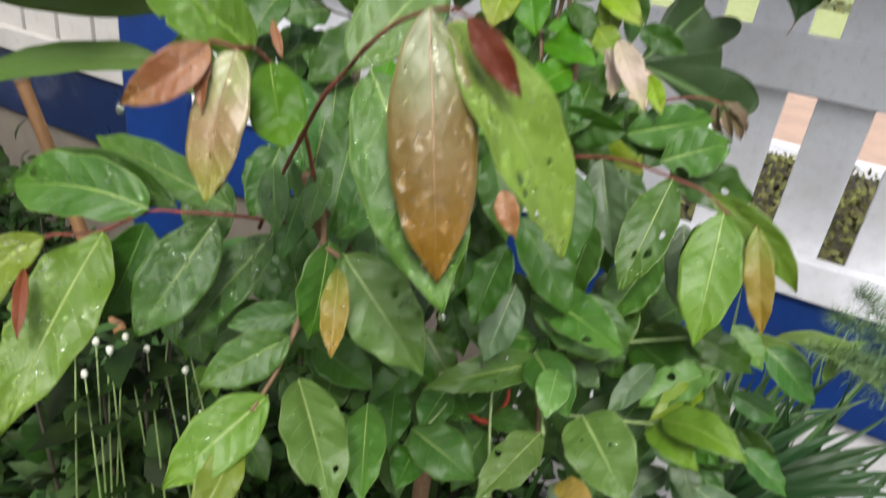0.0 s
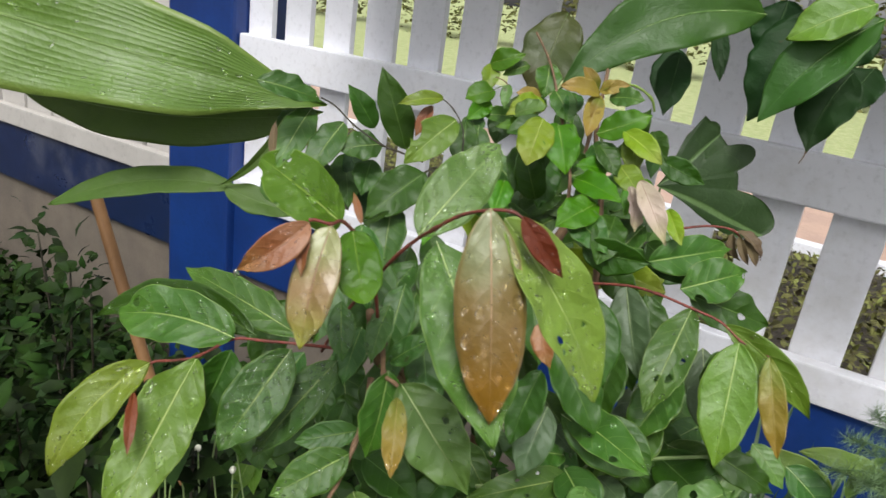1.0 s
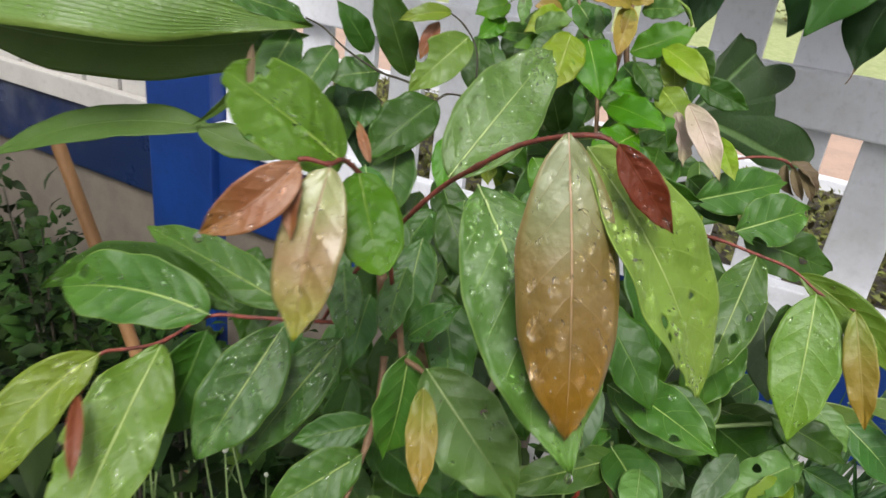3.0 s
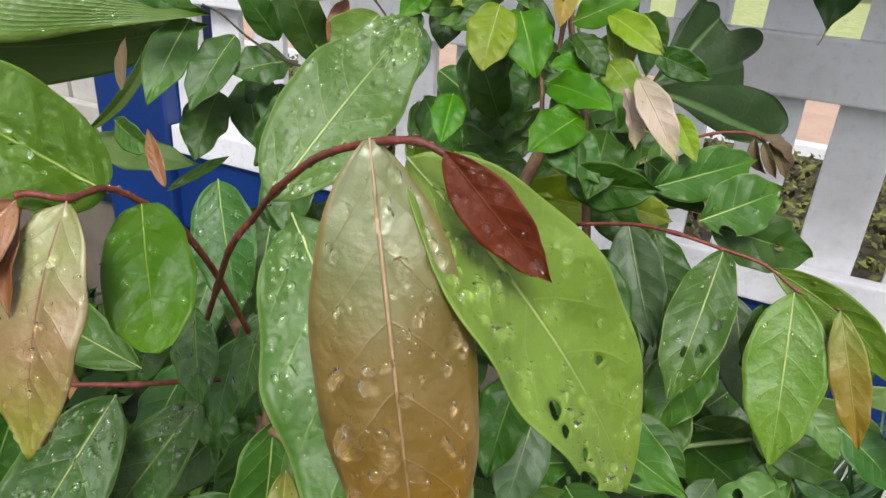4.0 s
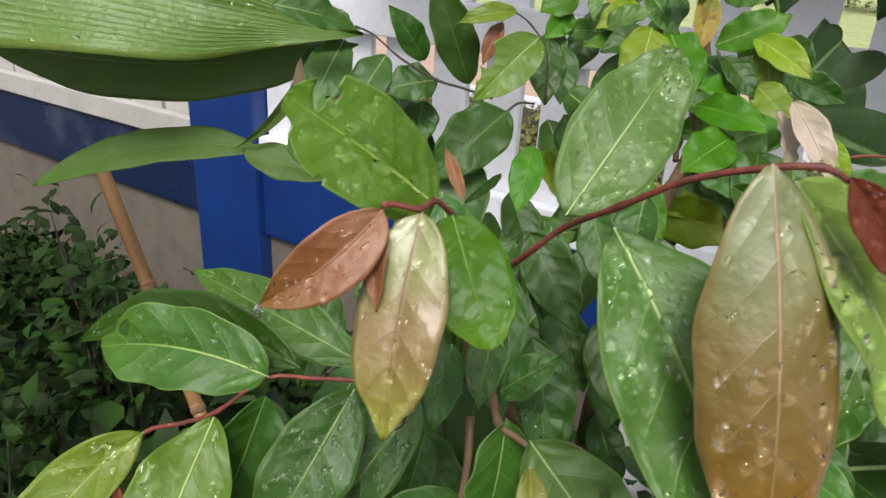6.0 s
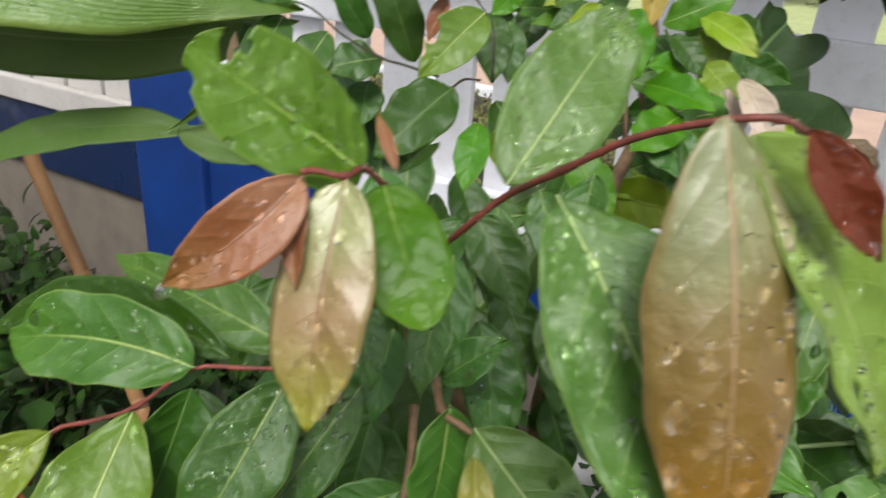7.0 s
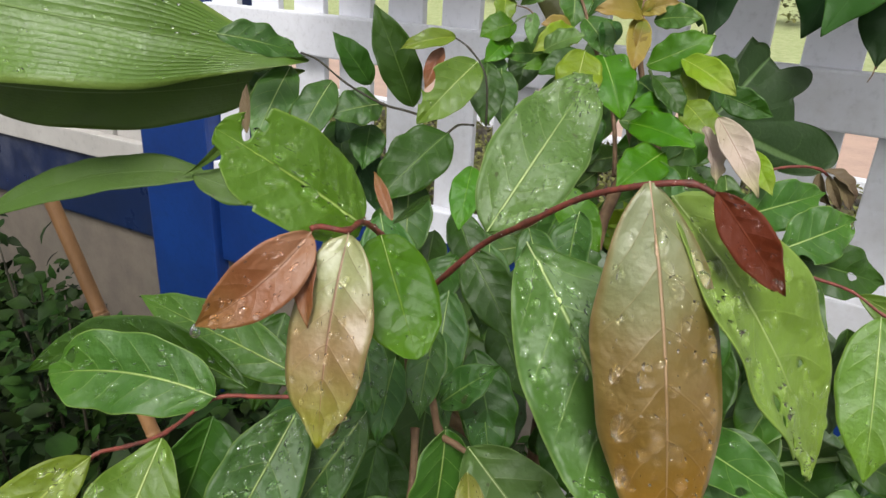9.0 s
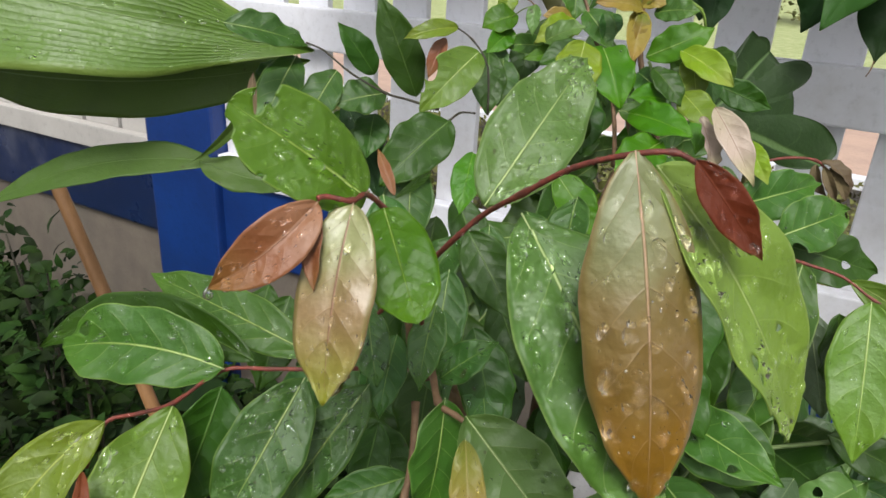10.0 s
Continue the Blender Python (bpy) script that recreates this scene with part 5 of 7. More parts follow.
leaf(sapling, (-0.141, 0.647, 0.780), (-0.170, 0.594, 0.731), (0.321, -0.732, 0.601), 0.033, LEAF_DEEP, bow=0.050)
leaf(sapling, (-0.107, 0.438, 0.790), (-0.050, 0.444, 0.752), (0.400, -0.777, 0.487), 0.038, LEAF_GREY, bow=0.083)
leaf(sapling, (-0.148, 0.624, 0.775), (-0.149, 0.584, 0.716), (0.169, -0.817, 0.551), 0.037, LEAF_MID, bow=0.065)
leaf(sapling, (-0.047, 0.711, 0.773), (-0.071, 0.671, 0.745), (0.284, -0.652, 0.703), 0.023, LEAF_DARK, bow=0.058)
leaf(sapling, (-0.275, 0.526, 0.766), (-0.235, 0.517, 0.717), (0.673, -0.383, 0.633), 0.038, LEAF_DARK, bow=0.067)
leaf(sapling, (-0.161, 0.583, 0.724), (-0.112, 0.580, 0.682), (0.602, -0.342, 0.722), 0.032, LEAF_DARK, bow=0.066)
leaf(sapling, (-0.193, 0.561, 0.738), (-0.138, 0.569, 0.707), (0.495, -0.404, 0.769), 0.036, LEAF_DARK, bow=0.047)
leaf(sapling, (-0.055, 0.545, 0.808), (-0.083, 0.498, 0.770), (0.008, -0.629, 0.777), 0.029, LEAF_DARK, bow=0.091)
leaf(sapling, (-0.065, 0.505, 0.866), (-0.084, 0.460, 0.822), (0.264, -0.733, 0.626), 0.032, LEAF_DARK, bow=0.076)
leaf(sapling, (-0.113, 0.666, 0.797), (-0.145, 0.625, 0.778), (0.493, -0.650, 0.579), 0.022, LEAF_MID, bow=0.083)
leaf(sapling, (-0.297, 0.529, 0.762), (-0.304, 0.489, 0.712), (0.498, -0.712, 0.495), 0.031, LEAF_DEEP, bow=0.087)
leaf(sapling, (-0.068, 0.670, 0.773), (-0.006, 0.686, 0.752), (0.390, -0.364, 0.846), 0.040, LEAF_MID, bow=0.072)
leaf(sapling, (-0.237, 0.515, 0.740), (-0.225, 0.482, 0.679), (0.459, -0.741, 0.489), 0.033, LEAF_DARK, bow=0.079)
leaf(sapling, (-0.105, 0.612, 0.757), (-0.120, 0.571, 0.715), (-0.406, -0.574, 0.711), 0.032, LEAF_DARK, bow=0.056)
leaf(sapling, (-0.269, 0.549, 0.721), (-0.221, 0.564, 0.717), (0.263, -0.602, 0.754), 0.023, LEAF_MID, bow=0.079)
leaf(sapling, (-0.093, 0.614, 0.841), (-0.118, 0.565, 0.794), (-0.130, -0.646, 0.752), 0.034, LEAF_DEEP, bow=0.086)
leaf(sapling, (-0.142, 0.620, 0.652), (-0.076, 0.641, 0.635), (0.367, -0.554, 0.747), 0.037, LEAF_MID, bow=0.085)
leaf(sapling, (-0.087, 0.524, 0.743), (-0.107, 0.485, 0.711), (0.104, -0.658, 0.746), 0.023, LEAF_DEEP, bow=0.098)
leaf(sapling, (-0.102, 0.575, 0.805), (-0.047, 0.586, 0.783), (0.395, -0.653, 0.646), 0.032, LEAF_DARK, bow=0.084)
leaf(sapling, (-0.033, 0.609, 0.711), (0.018, 0.622, 0.696), (0.330, -0.246, 0.911), 0.032, LEAF_DEEP, bow=0.087)
leaf(sapling, (-0.044, 0.505, 0.845), (-0.002, 0.508, 0.823), (0.232, -0.924, 0.304), 0.026, LEAF_DARK, bow=0.069)
leaf(sapling, (-0.263, 0.590, 0.716), (-0.288, 0.545, 0.679), (0.346, -0.703, 0.622), 0.032, LEAF_DARK, bow=0.097)
leaf(sapling, (-0.121, 0.635, 0.671), (-0.064, 0.648, 0.650), (0.398, -0.462, 0.792), 0.030, LEAF_DARK, bow=0.054)
leaf(sapling, (-0.185, 0.508, 0.646), (-0.140, 0.509, 0.614), (0.444, -0.657, 0.609), 0.028, LEAF_MID, bow=0.056)
leaf(sapling, (-0.194, 0.400, 0.727), (-0.210, 0.361, 0.693), (-0.196, -0.613, 0.765), 0.030, LEAF_DEEP, bow=0.070)
leaf(sapling, (-0.075, 0.691, 0.756), (-0.031, 0.694, 0.728), (0.464, -0.535, 0.705), 0.031, LEAF_DARK, bow=0.083)
leaf(sapling, (-0.255, 0.568, 0.689), (-0.208, 0.565, 0.646), (0.517, -0.609, 0.601), 0.032, LEAF_DEEP, bow=0.065)
leaf(sapling, (-0.004, 0.641, 0.650), (0.038, 0.631, 0.597), (0.617, -0.515, 0.595), 0.039, LEAF_DARK, bow=0.043)
leaf(sapling, (-0.225, 0.521, 0.623), (-0.162, 0.535, 0.596), (0.441, -0.459, 0.771), 0.037, LEAF_DARK, bow=0.059)
leaf(sapling, (-0.070, 0.531, 0.895), (-0.040, 0.514, 0.846), (0.174, -0.895, 0.410), 0.031, LEAF_DARK, bow=0.064)
leaf(sapling, (-0.194, 0.528, 0.862), (-0.136, 0.532, 0.821), (0.567, -0.344, 0.748), 0.037, LEAF_DARK, bow=0.062)
leaf(sapling, (-0.034, 0.644, 0.757), (0.014, 0.644, 0.717), (0.284, -0.888, 0.360), 0.029, LEAF_DARK, bow=0.057)
leaf(sapling, (-0.149, 0.569, 0.860), (-0.119, 0.552, 0.811), (0.440, -0.736, 0.514), 0.031, LEAF_DEEP, bow=0.088)
leaf(sapling, (-0.147, 0.385, 0.758), (-0.161, 0.346, 0.719), (0.125, -0.720, 0.683), 0.025, LEAF_GREY, bow=0.047)
leaf(sapling, (-0.006, 0.486, 0.814), (0.048, 0.493, 0.783), (0.423, -0.698, 0.578), 0.029, LEAF_GREY, bow=0.082)
leaf(sapling, (-0.040, 0.649, 0.745), (0.003, 0.645, 0.706), (0.254, -0.897, 0.362), 0.028, LEAF_DEEP, bow=0.074)
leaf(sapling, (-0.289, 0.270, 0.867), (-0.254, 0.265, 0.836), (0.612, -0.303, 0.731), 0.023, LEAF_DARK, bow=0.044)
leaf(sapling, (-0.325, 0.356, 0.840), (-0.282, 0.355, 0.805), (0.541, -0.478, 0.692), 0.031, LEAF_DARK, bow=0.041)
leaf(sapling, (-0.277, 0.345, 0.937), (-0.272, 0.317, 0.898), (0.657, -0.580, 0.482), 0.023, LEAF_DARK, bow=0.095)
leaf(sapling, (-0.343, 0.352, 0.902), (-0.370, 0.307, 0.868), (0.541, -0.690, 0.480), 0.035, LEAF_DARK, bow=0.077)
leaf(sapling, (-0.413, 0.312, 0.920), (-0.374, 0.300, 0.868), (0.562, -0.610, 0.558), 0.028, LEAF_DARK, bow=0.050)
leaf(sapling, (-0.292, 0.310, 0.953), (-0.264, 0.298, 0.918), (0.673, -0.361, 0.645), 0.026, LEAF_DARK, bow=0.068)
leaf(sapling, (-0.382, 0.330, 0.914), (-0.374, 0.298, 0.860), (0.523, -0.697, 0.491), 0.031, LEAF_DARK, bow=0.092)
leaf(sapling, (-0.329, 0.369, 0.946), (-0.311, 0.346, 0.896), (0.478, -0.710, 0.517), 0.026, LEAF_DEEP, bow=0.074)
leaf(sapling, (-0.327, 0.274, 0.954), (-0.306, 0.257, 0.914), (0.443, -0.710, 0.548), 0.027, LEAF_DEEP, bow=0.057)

# lowest leaves of the sapling
leaf(sapling, (-0.152, 0.389, 0.854), (-0.153, 0.347, 0.825), (0.274, -0.549, 0.790), 0.028, LEAF_DARK, bow=0.08, drops=8)
leaf(sapling, (-0.224, 0.362, 0.827), (-0.189, 0.336, 0.800), (0.391, -0.363, 0.846), 0.026, LEAF_DARK, bow=0.08, drops=8)
leaf(sapling, (-0.178, 0.449, 0.888), (-0.202, 0.417, 0.918), (0.856, -0.289, 0.429), 0.025, LEAF_GREY, bow=0.08, drops=8)
leaf(sapling, (-0.132, 0.477, 0.898), (-0.083, 0.479, 0.907), (-0.105, -0.657, 0.746), 0.025, LEAF_GREY, bow=0.08, drops=8)
leaf(sapling, (-0.199, 0.382, 0.883), (-0.156, 0.368, 0.874), (-0.151, -0.831, 0.535), 0.023, LEAF_DARK, bow=0.08, drops=8)
leaf(sapling, (-0.238, 0.458, 0.876), (-0.219, 0.466, 0.924), (0.465, -0.885, -0.032), 0.026, LEAF_DARK, bow=0.08, drops=8)
stem(sapling, [(-0.084, 0.484, 0.844), (-0.064, 0.502, 0.834), (-0.038, 0.507, 0.842)], 0.0012, 0.001, BARK_GREEN, "branch")
stem(sapling, [(-0.111, 0.386, 0.876), (-0.129, 0.418, 0.884), (-0.157, 0.444, 0.888)], 0.0014, 0.001, BARK_BROWN, "branch")
stem(sapling, [(-0.100, 0.527, 0.892), (-0.075, 0.542, 0.894), (-0.051, 0.558, 0.898)], 0.0018, 0.0014, BARK_GREEN, "branch")
stem(sapling, [(-0.184, 0.363, 0.906), (-0.159, 0.390, 0.907), (-0.131, 0.400, 0.920)], 0.0012, 0.001, BARK_GREEN, "branch")

# young shoot at the top, leaf by leaf
leaf(sapling, (-0.270, 0.550, 1.160), (-0.266, 0.523, 1.120), (0.343, -0.773, 0.533), 0.0332, LEAF_LIME, bow=0.08, fold=0.3, full=.66, drops=3)
leaf(sapling, (-0.259, 0.560, 1.156), (-0.232, 0.536, 1.118), (0.326, -0.779, 0.536), 0.0334, LEAF_FRESH, bow=0.1, fold=0.35, full=.6, wavy=2.2, drops=4)
leaf(sapling, (-0.315, 0.578, 1.153), (-0.283, 0.584, 1.167), (0.261, -0.598, 0.758), 0.0224, LEAF_PALE, bow=0.09, fold=0.3)
leaf(sapling, (-0.299, 0.610, 1.166), (-0.322, 0.574, 1.152), (0.210, -0.814, 0.542), 0.0251, LEAF_LIME, bow=0.09, fold=0.3)
leaf(sapling, (-0.325, 0.576, 1.181), (-0.320, 0.565, 1.158), (0.219, -0.814, 0.539), 0.0117, LEAF_PALE, bow=0.06, fold=0.35)
leaf(sapling, (-0.345, 0.587, 1.171), (-0.365, 0.564, 1.160), (0.369, -0.768, 0.524), 0.0242, LEAF_FRESH, bow=0.09, fold=0.3)
leaf(sapling, (-0.347, 0.585, 1.159), (-0.354, 0.555, 1.142), (0.538, -0.689, 0.485), 0.0194, LEAF_FRESH, bow=0.09, fold=0.3)
leaf(sapling, (-0.323, 0.607, 1.146), (-0.350, 0.570, 1.147), (0.472, -0.720, 0.509), 0.0174, LEAF_MID, bow=0.09, fold=0.3)
leaf(sapling, (-0.297, 0.618, 1.144), (-0.328, 0.569, 1.139), (0.433, -0.739, 0.516), 0.0173, LEAF_FRESH, bow=0.09, fold=0.3)
leaf(sapling, (-0.362, 0.574, 1.144), (-0.340, 0.560, 1.124), (0.315, -0.763, 0.564), 0.0229, LEAF_DEEP, bow=0.09, fold=0.3)
leaf(sapling, (-0.246, 0.628, 1.145), (-0.200, 0.646, 1.171), (0.297, -0.790, 0.536), 0.0290, LEAF_FRESH, bow=0.08, fold=0.3, bend=0.04)
leaf(sapling, (-0.218, 0.628, 1.153), (-0.172, 0.617, 1.132), (0.163, -0.823, 0.544), 0.0237, LEAF_LIME, bow=0.09, fold=0.3)
leaf(sapling, (-0.212, 0.640, 1.150), (-0.196, 0.618, 1.113), (0.107, -0.829, 0.548), 0.0229, LEAF_YELLOW, bow=0.09, fold=0.3)
leaf(sapling, (-0.201, 0.664, 1.154), (-0.177, 0.646, 1.129), (0.058, -0.838, 0.542), 0.0200, LEAF_DARK, bow=0.09, fold=0.3)
leaf(sapling, (-0.266, 0.668, 1.179), (-0.297, 0.634, 1.183), (0.177, -0.836, 0.520), 0.0205, YOUNG, bow=0.12, fold=0.4)
leaf(sapling, (-0.271, 0.677, 1.181), (-0.242, 0.687, 1.192), (0.452, -0.759, 0.469), 0.0149, YOUNG, bow=0.1, fold=0.4)
leaf(sapling, (-0.268, 0.667, 1.178), (-0.258, 0.634, 1.139), (0.419, -0.770, 0.480), 0.0204, YOUNG, bow=0.05, fold=0.5, full=.6)
leaf(sapling, (-0.263, 0.663, 1.176), (-0.261, 0.645, 1.154), (0.408, -0.774, 0.485), 0.0132, AMBER, bow=0.05, fold=0.5)
leaf(sapling, (-0.273, 0.676, 1.180), (-0.291, 0.670, 1.204), (0.412, -0.774, 0.481), 0.0149, AMBER, bow=0.12, fold=0.5)
leaf(sapling, (-0.268, 0.678, 1.183), (-0.259, 0.682, 1.195), (0.167, -0.840, 0.517), 0.0087, AMBER, bow=0.1, fold=0.5)
leaf(sapling, (-0.259, 0.680, 1.176), (-0.219, 0.673, 1.181), (0.206, -0.831, 0.517), 0.0220, LEAF_MID, bow=0.09, fold=0.3)
leaf(sapling, (-0.317, 0.668, 1.174), (-0.285, 0.656, 1.145), (0.391, -0.774, 0.498), 0.0273, LEAF_MID, bow=0.09, fold=0.3)
leaf(sapling, (-0.295, 0.677, 1.174), (-0.292, 0.654, 1.147), (0.405, -0.772, 0.490), 0.0211, LEAF_DEEP, bow=0.09, fold=0.3)
leaf(sapling, (-0.384, 0.637, 1.192), (-0.347, 0.646, 1.208), (0.537, -0.709, 0.458), 0.0249, LEAF_FRESH, bow=0.1, fold=0.3, bend=0.05)
leaf(sapling, (-0.382, 0.638, 1.191), (-0.372, 0.618, 1.164), (0.542, -0.706, 0.456), 0.0198, LEAF_YELLOW, bow=0.09, fold=0.3)
leaf(sapling, (-0.346, 0.657, 1.196), (-0.365, 0.635, 1.182), (0.211, -0.830, 0.516), 0.0162, LEAF_MID, bow=0.09, fold=0.3)
leaf(sapling, (-0.312, 0.626, 1.168), (-0.331, 0.606, 1.171), (0.394, -0.766, 0.508), 0.0154, YOUNG, bow=0.09, fold=0.3)
leaf(sapling, (-0.234, 0.562, 1.111), (-0.180, 0.546, 1.105), (0.182, -0.783, 0.595), 0.0260, LEAF_FRESH, bow=0.09, fold=0.3)
leaf(sapling, (-0.202, 0.548, 1.097), (-0.219, 0.504, 1.078), (0.254, -0.761, 0.597), 0.0312, LEAF_FRESH, bow=0.08, fold=0.3)
leaf(sapling, (-0.214, 0.592, 1.119), (-0.236, 0.563, 1.122), (0.124, -0.802, 0.584), 0.0216, LEAF_FRESH, bow=0.09, fold=0.3)
leaf(sapling, (-0.205, 0.596, 1.126), (-0.173, 0.579, 1.104), (0.235, -0.791, 0.564), 0.0248, LEAF_YELLOW, bow=0.09, fold=0.3)
leaf(sapling, (-0.179, 0.602, 1.119), (-0.180, 0.563, 1.089), (0.042, -0.812, 0.581), 0.0246, LEAF_FRESH, bow=0.09, fold=0.3)
leaf(sapling, (-0.306, 0.600, 1.122), (-0.292, 0.563, 1.082), (0.494, -0.697, 0.520), 0.0340, LEAF_DARK, bow=0.09, fold=0.3)
leaf(sapling, (-0.293, 0.625, 1.109), (-0.276, 0.588, 1.065), (0.450, -0.714, 0.537), 0.0338, LEAF_DARK, bow=0.09, fold=0.3)
leaf(sapling, (-0.257, 0.654, 1.128), (-0.222, 0.640, 1.106), (0.300, -0.781, 0.547), 0.0322, LEAF_DEEP, bow=0.09, fold=0.3)
leaf(sapling, (-0.217, 0.539, 1.083), (-0.173, 0.516, 1.065), (0.191, -0.759, 0.622), 0.0322, LEAF_DEEP, bow=0.09, fold=0.3)
leaf(sapling, (-0.184, 0.552, 1.090), (-0.178, 0.510, 1.054), (0.376, -0.727, 0.575), 0.0302, LEAF_DARK, bow=0.09, fold=0.3)
leaf(sapling, (-0.351, 0.627, 1.149), (-0.344, 0.602, 1.115), (0.413, -0.745, 0.524), 0.0278, LEAF_DARK, bow=0.09, fold=0.3)
leaf(sapling, (-0.336, 0.684, 1.198), (-0.326, 0.663, 1.164), (0.492, -0.743, 0.453), 0.0292, LEAF_MID, bow=0.09, fold=0.3)
leaf(sapling, (-0.264, 0.482, 1.112), (-0.256, 0.456, 1.088), (0.470, -0.684, 0.559), 0.0209, LEAF_FRESH, bow=0.09, fold=0.3)
stem(sapling, [(-0.236, 0.615, 1.065), (-0.257, 0.637, 1.098), (-0.266, 0.663, 1.140), (-0.270, 0.671, 1.178)], 0.0026, 0.0014, BARK_BROWN, "branch")
stem(sapling, [(-0.252, 0.607, 1.056), (-0.272, 0.643, 1.099), (-0.302, 0.661, 1.151), (-0.330, 0.675, 1.198), (-0.355, 0.676, 1.230)], 0.0020, 0.0010, BARK_BROWN, "branch")
stem(sapling, [(-0.290, 0.574, 1.075), (-0.298, 0.603, 1.121), (-0.288, 0.591, 1.153)], 0.0016, 0.0008, BARK_GREEN, "branch")
stem(sapling, [(-0.325, 0.576, 1.180), (-0.330, 0.574, 1.184), (-0.342, 0.579, 1.185)], 0.0006, 0.0004, BARK_BROWN, "branch")
stem(sapling, [(-0.325, 0.576, 1.180), (-0.333, 0.572, 1.177), (-0.344, 0.577, 1.170)], 0.0006, 0.0004, BARK_GREEN, "branch")
stem(sapling, [(-0.248, 0.648, 1.139), (-0.227, 0.630, 1.117), (-0.196, 0.617, 1.113)], 0.0012, 0.0008, BARK_GREEN, "branch")

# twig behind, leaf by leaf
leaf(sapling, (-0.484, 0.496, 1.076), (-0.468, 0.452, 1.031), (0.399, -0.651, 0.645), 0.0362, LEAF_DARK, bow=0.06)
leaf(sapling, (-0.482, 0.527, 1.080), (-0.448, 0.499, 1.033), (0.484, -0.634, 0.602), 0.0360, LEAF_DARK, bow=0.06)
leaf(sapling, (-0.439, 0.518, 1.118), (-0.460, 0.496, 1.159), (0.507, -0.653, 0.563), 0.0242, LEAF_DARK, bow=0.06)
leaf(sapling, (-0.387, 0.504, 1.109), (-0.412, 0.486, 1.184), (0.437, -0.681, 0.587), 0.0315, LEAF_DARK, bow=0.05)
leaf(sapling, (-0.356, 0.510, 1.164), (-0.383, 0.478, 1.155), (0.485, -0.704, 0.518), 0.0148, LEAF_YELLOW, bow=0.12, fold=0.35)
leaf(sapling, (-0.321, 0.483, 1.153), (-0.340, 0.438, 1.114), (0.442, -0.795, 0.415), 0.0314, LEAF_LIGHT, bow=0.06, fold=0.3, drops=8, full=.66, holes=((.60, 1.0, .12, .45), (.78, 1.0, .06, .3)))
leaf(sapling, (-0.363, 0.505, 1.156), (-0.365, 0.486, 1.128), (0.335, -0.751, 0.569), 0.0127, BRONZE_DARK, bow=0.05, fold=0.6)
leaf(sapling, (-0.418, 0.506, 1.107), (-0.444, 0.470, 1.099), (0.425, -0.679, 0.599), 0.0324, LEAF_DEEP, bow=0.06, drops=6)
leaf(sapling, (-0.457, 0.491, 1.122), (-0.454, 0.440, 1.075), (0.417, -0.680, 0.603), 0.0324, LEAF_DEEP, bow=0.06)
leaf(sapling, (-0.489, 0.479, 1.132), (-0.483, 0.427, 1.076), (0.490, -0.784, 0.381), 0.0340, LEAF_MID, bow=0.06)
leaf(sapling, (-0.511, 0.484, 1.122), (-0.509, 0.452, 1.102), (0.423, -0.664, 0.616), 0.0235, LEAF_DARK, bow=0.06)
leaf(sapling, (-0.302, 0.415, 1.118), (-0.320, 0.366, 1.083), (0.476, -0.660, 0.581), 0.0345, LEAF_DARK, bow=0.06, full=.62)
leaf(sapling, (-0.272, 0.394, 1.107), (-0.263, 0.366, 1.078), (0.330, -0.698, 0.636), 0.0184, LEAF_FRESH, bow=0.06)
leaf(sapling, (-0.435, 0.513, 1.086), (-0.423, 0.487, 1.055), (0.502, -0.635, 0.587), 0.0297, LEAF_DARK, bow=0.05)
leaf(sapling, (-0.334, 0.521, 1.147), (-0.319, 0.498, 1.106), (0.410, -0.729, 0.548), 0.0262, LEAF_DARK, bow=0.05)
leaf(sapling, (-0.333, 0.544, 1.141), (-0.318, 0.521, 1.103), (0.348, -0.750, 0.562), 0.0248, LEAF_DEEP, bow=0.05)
stem(sapling, [(-0.319, 0.498, 1.106), (-0.324, 0.502, 1.140), (-0.341, 0.507, 1.157), (-0.357, 0.510, 1.164)], 0.0008, 0.0005, BARK_DARK, "branch")
stem(sapling, [(-0.302, 0.415, 1.118), (-0.302, 0.428, 1.121), (-0.299, 0.442, 1.119)], 0.0008, 0.0006, BARK_DARK, "branch")

# low leaves of the sapling, leaf by leaf
leaf(sapling, (-0.206, 0.238, 0.963), (-0.144, 0.194, 0.942), (0.521, -0.404, 0.752), 0.0324, LEAF_SAGE, bow=0.05, drops=8, wavy=2, holes=((.86, .8, .05, .3), (.75, -.5, .02, .1)))
leaf(sapling, (-0.184, 0.275, 0.935), (-0.150, 0.227, 0.916), (0.210, -0.482, 0.851), 0.0240, LEAF_MID, bow=0.06, drops=6)
leaf(sapling, (-0.099, 0.349, 0.910), (-0.110, 0.286, 0.893), (0.124, -0.545, 0.829), 0.0271, LEAF_SAGE, bow=0.05, drops=8, wavy=2, holes=((.5, .7, .03, .16), (.8, -.8, .05, .3)))
leaf(sapling, (-0.080, 0.365, 0.925), (-0.032, 0.323, 0.912), (0.019, -0.578, 0.816), 0.0410, LEAF_SAGE, bow=0.06, drops=6, full=.6, holes=((.3, .4, .015, .05), (.45, -.3, .02, .06)))
leaf(sapling, (-0.062, 0.472, 0.914), (-0.077, 0.425, 0.886), (0.135, -0.631, 0.764), 0.0204, LEAF_GREY, bow=0.08)
leaf(sapling, (-0.023, 0.497, 0.912), (-0.061, 0.453, 0.886), (-0.052, -0.647, 0.760), 0.0284, LEAF_PALE, bow=0.1, fold=0.4, wavy=2.5, holes=((.5, .5, .05, .2), (.62, -.5, .05, .25)))
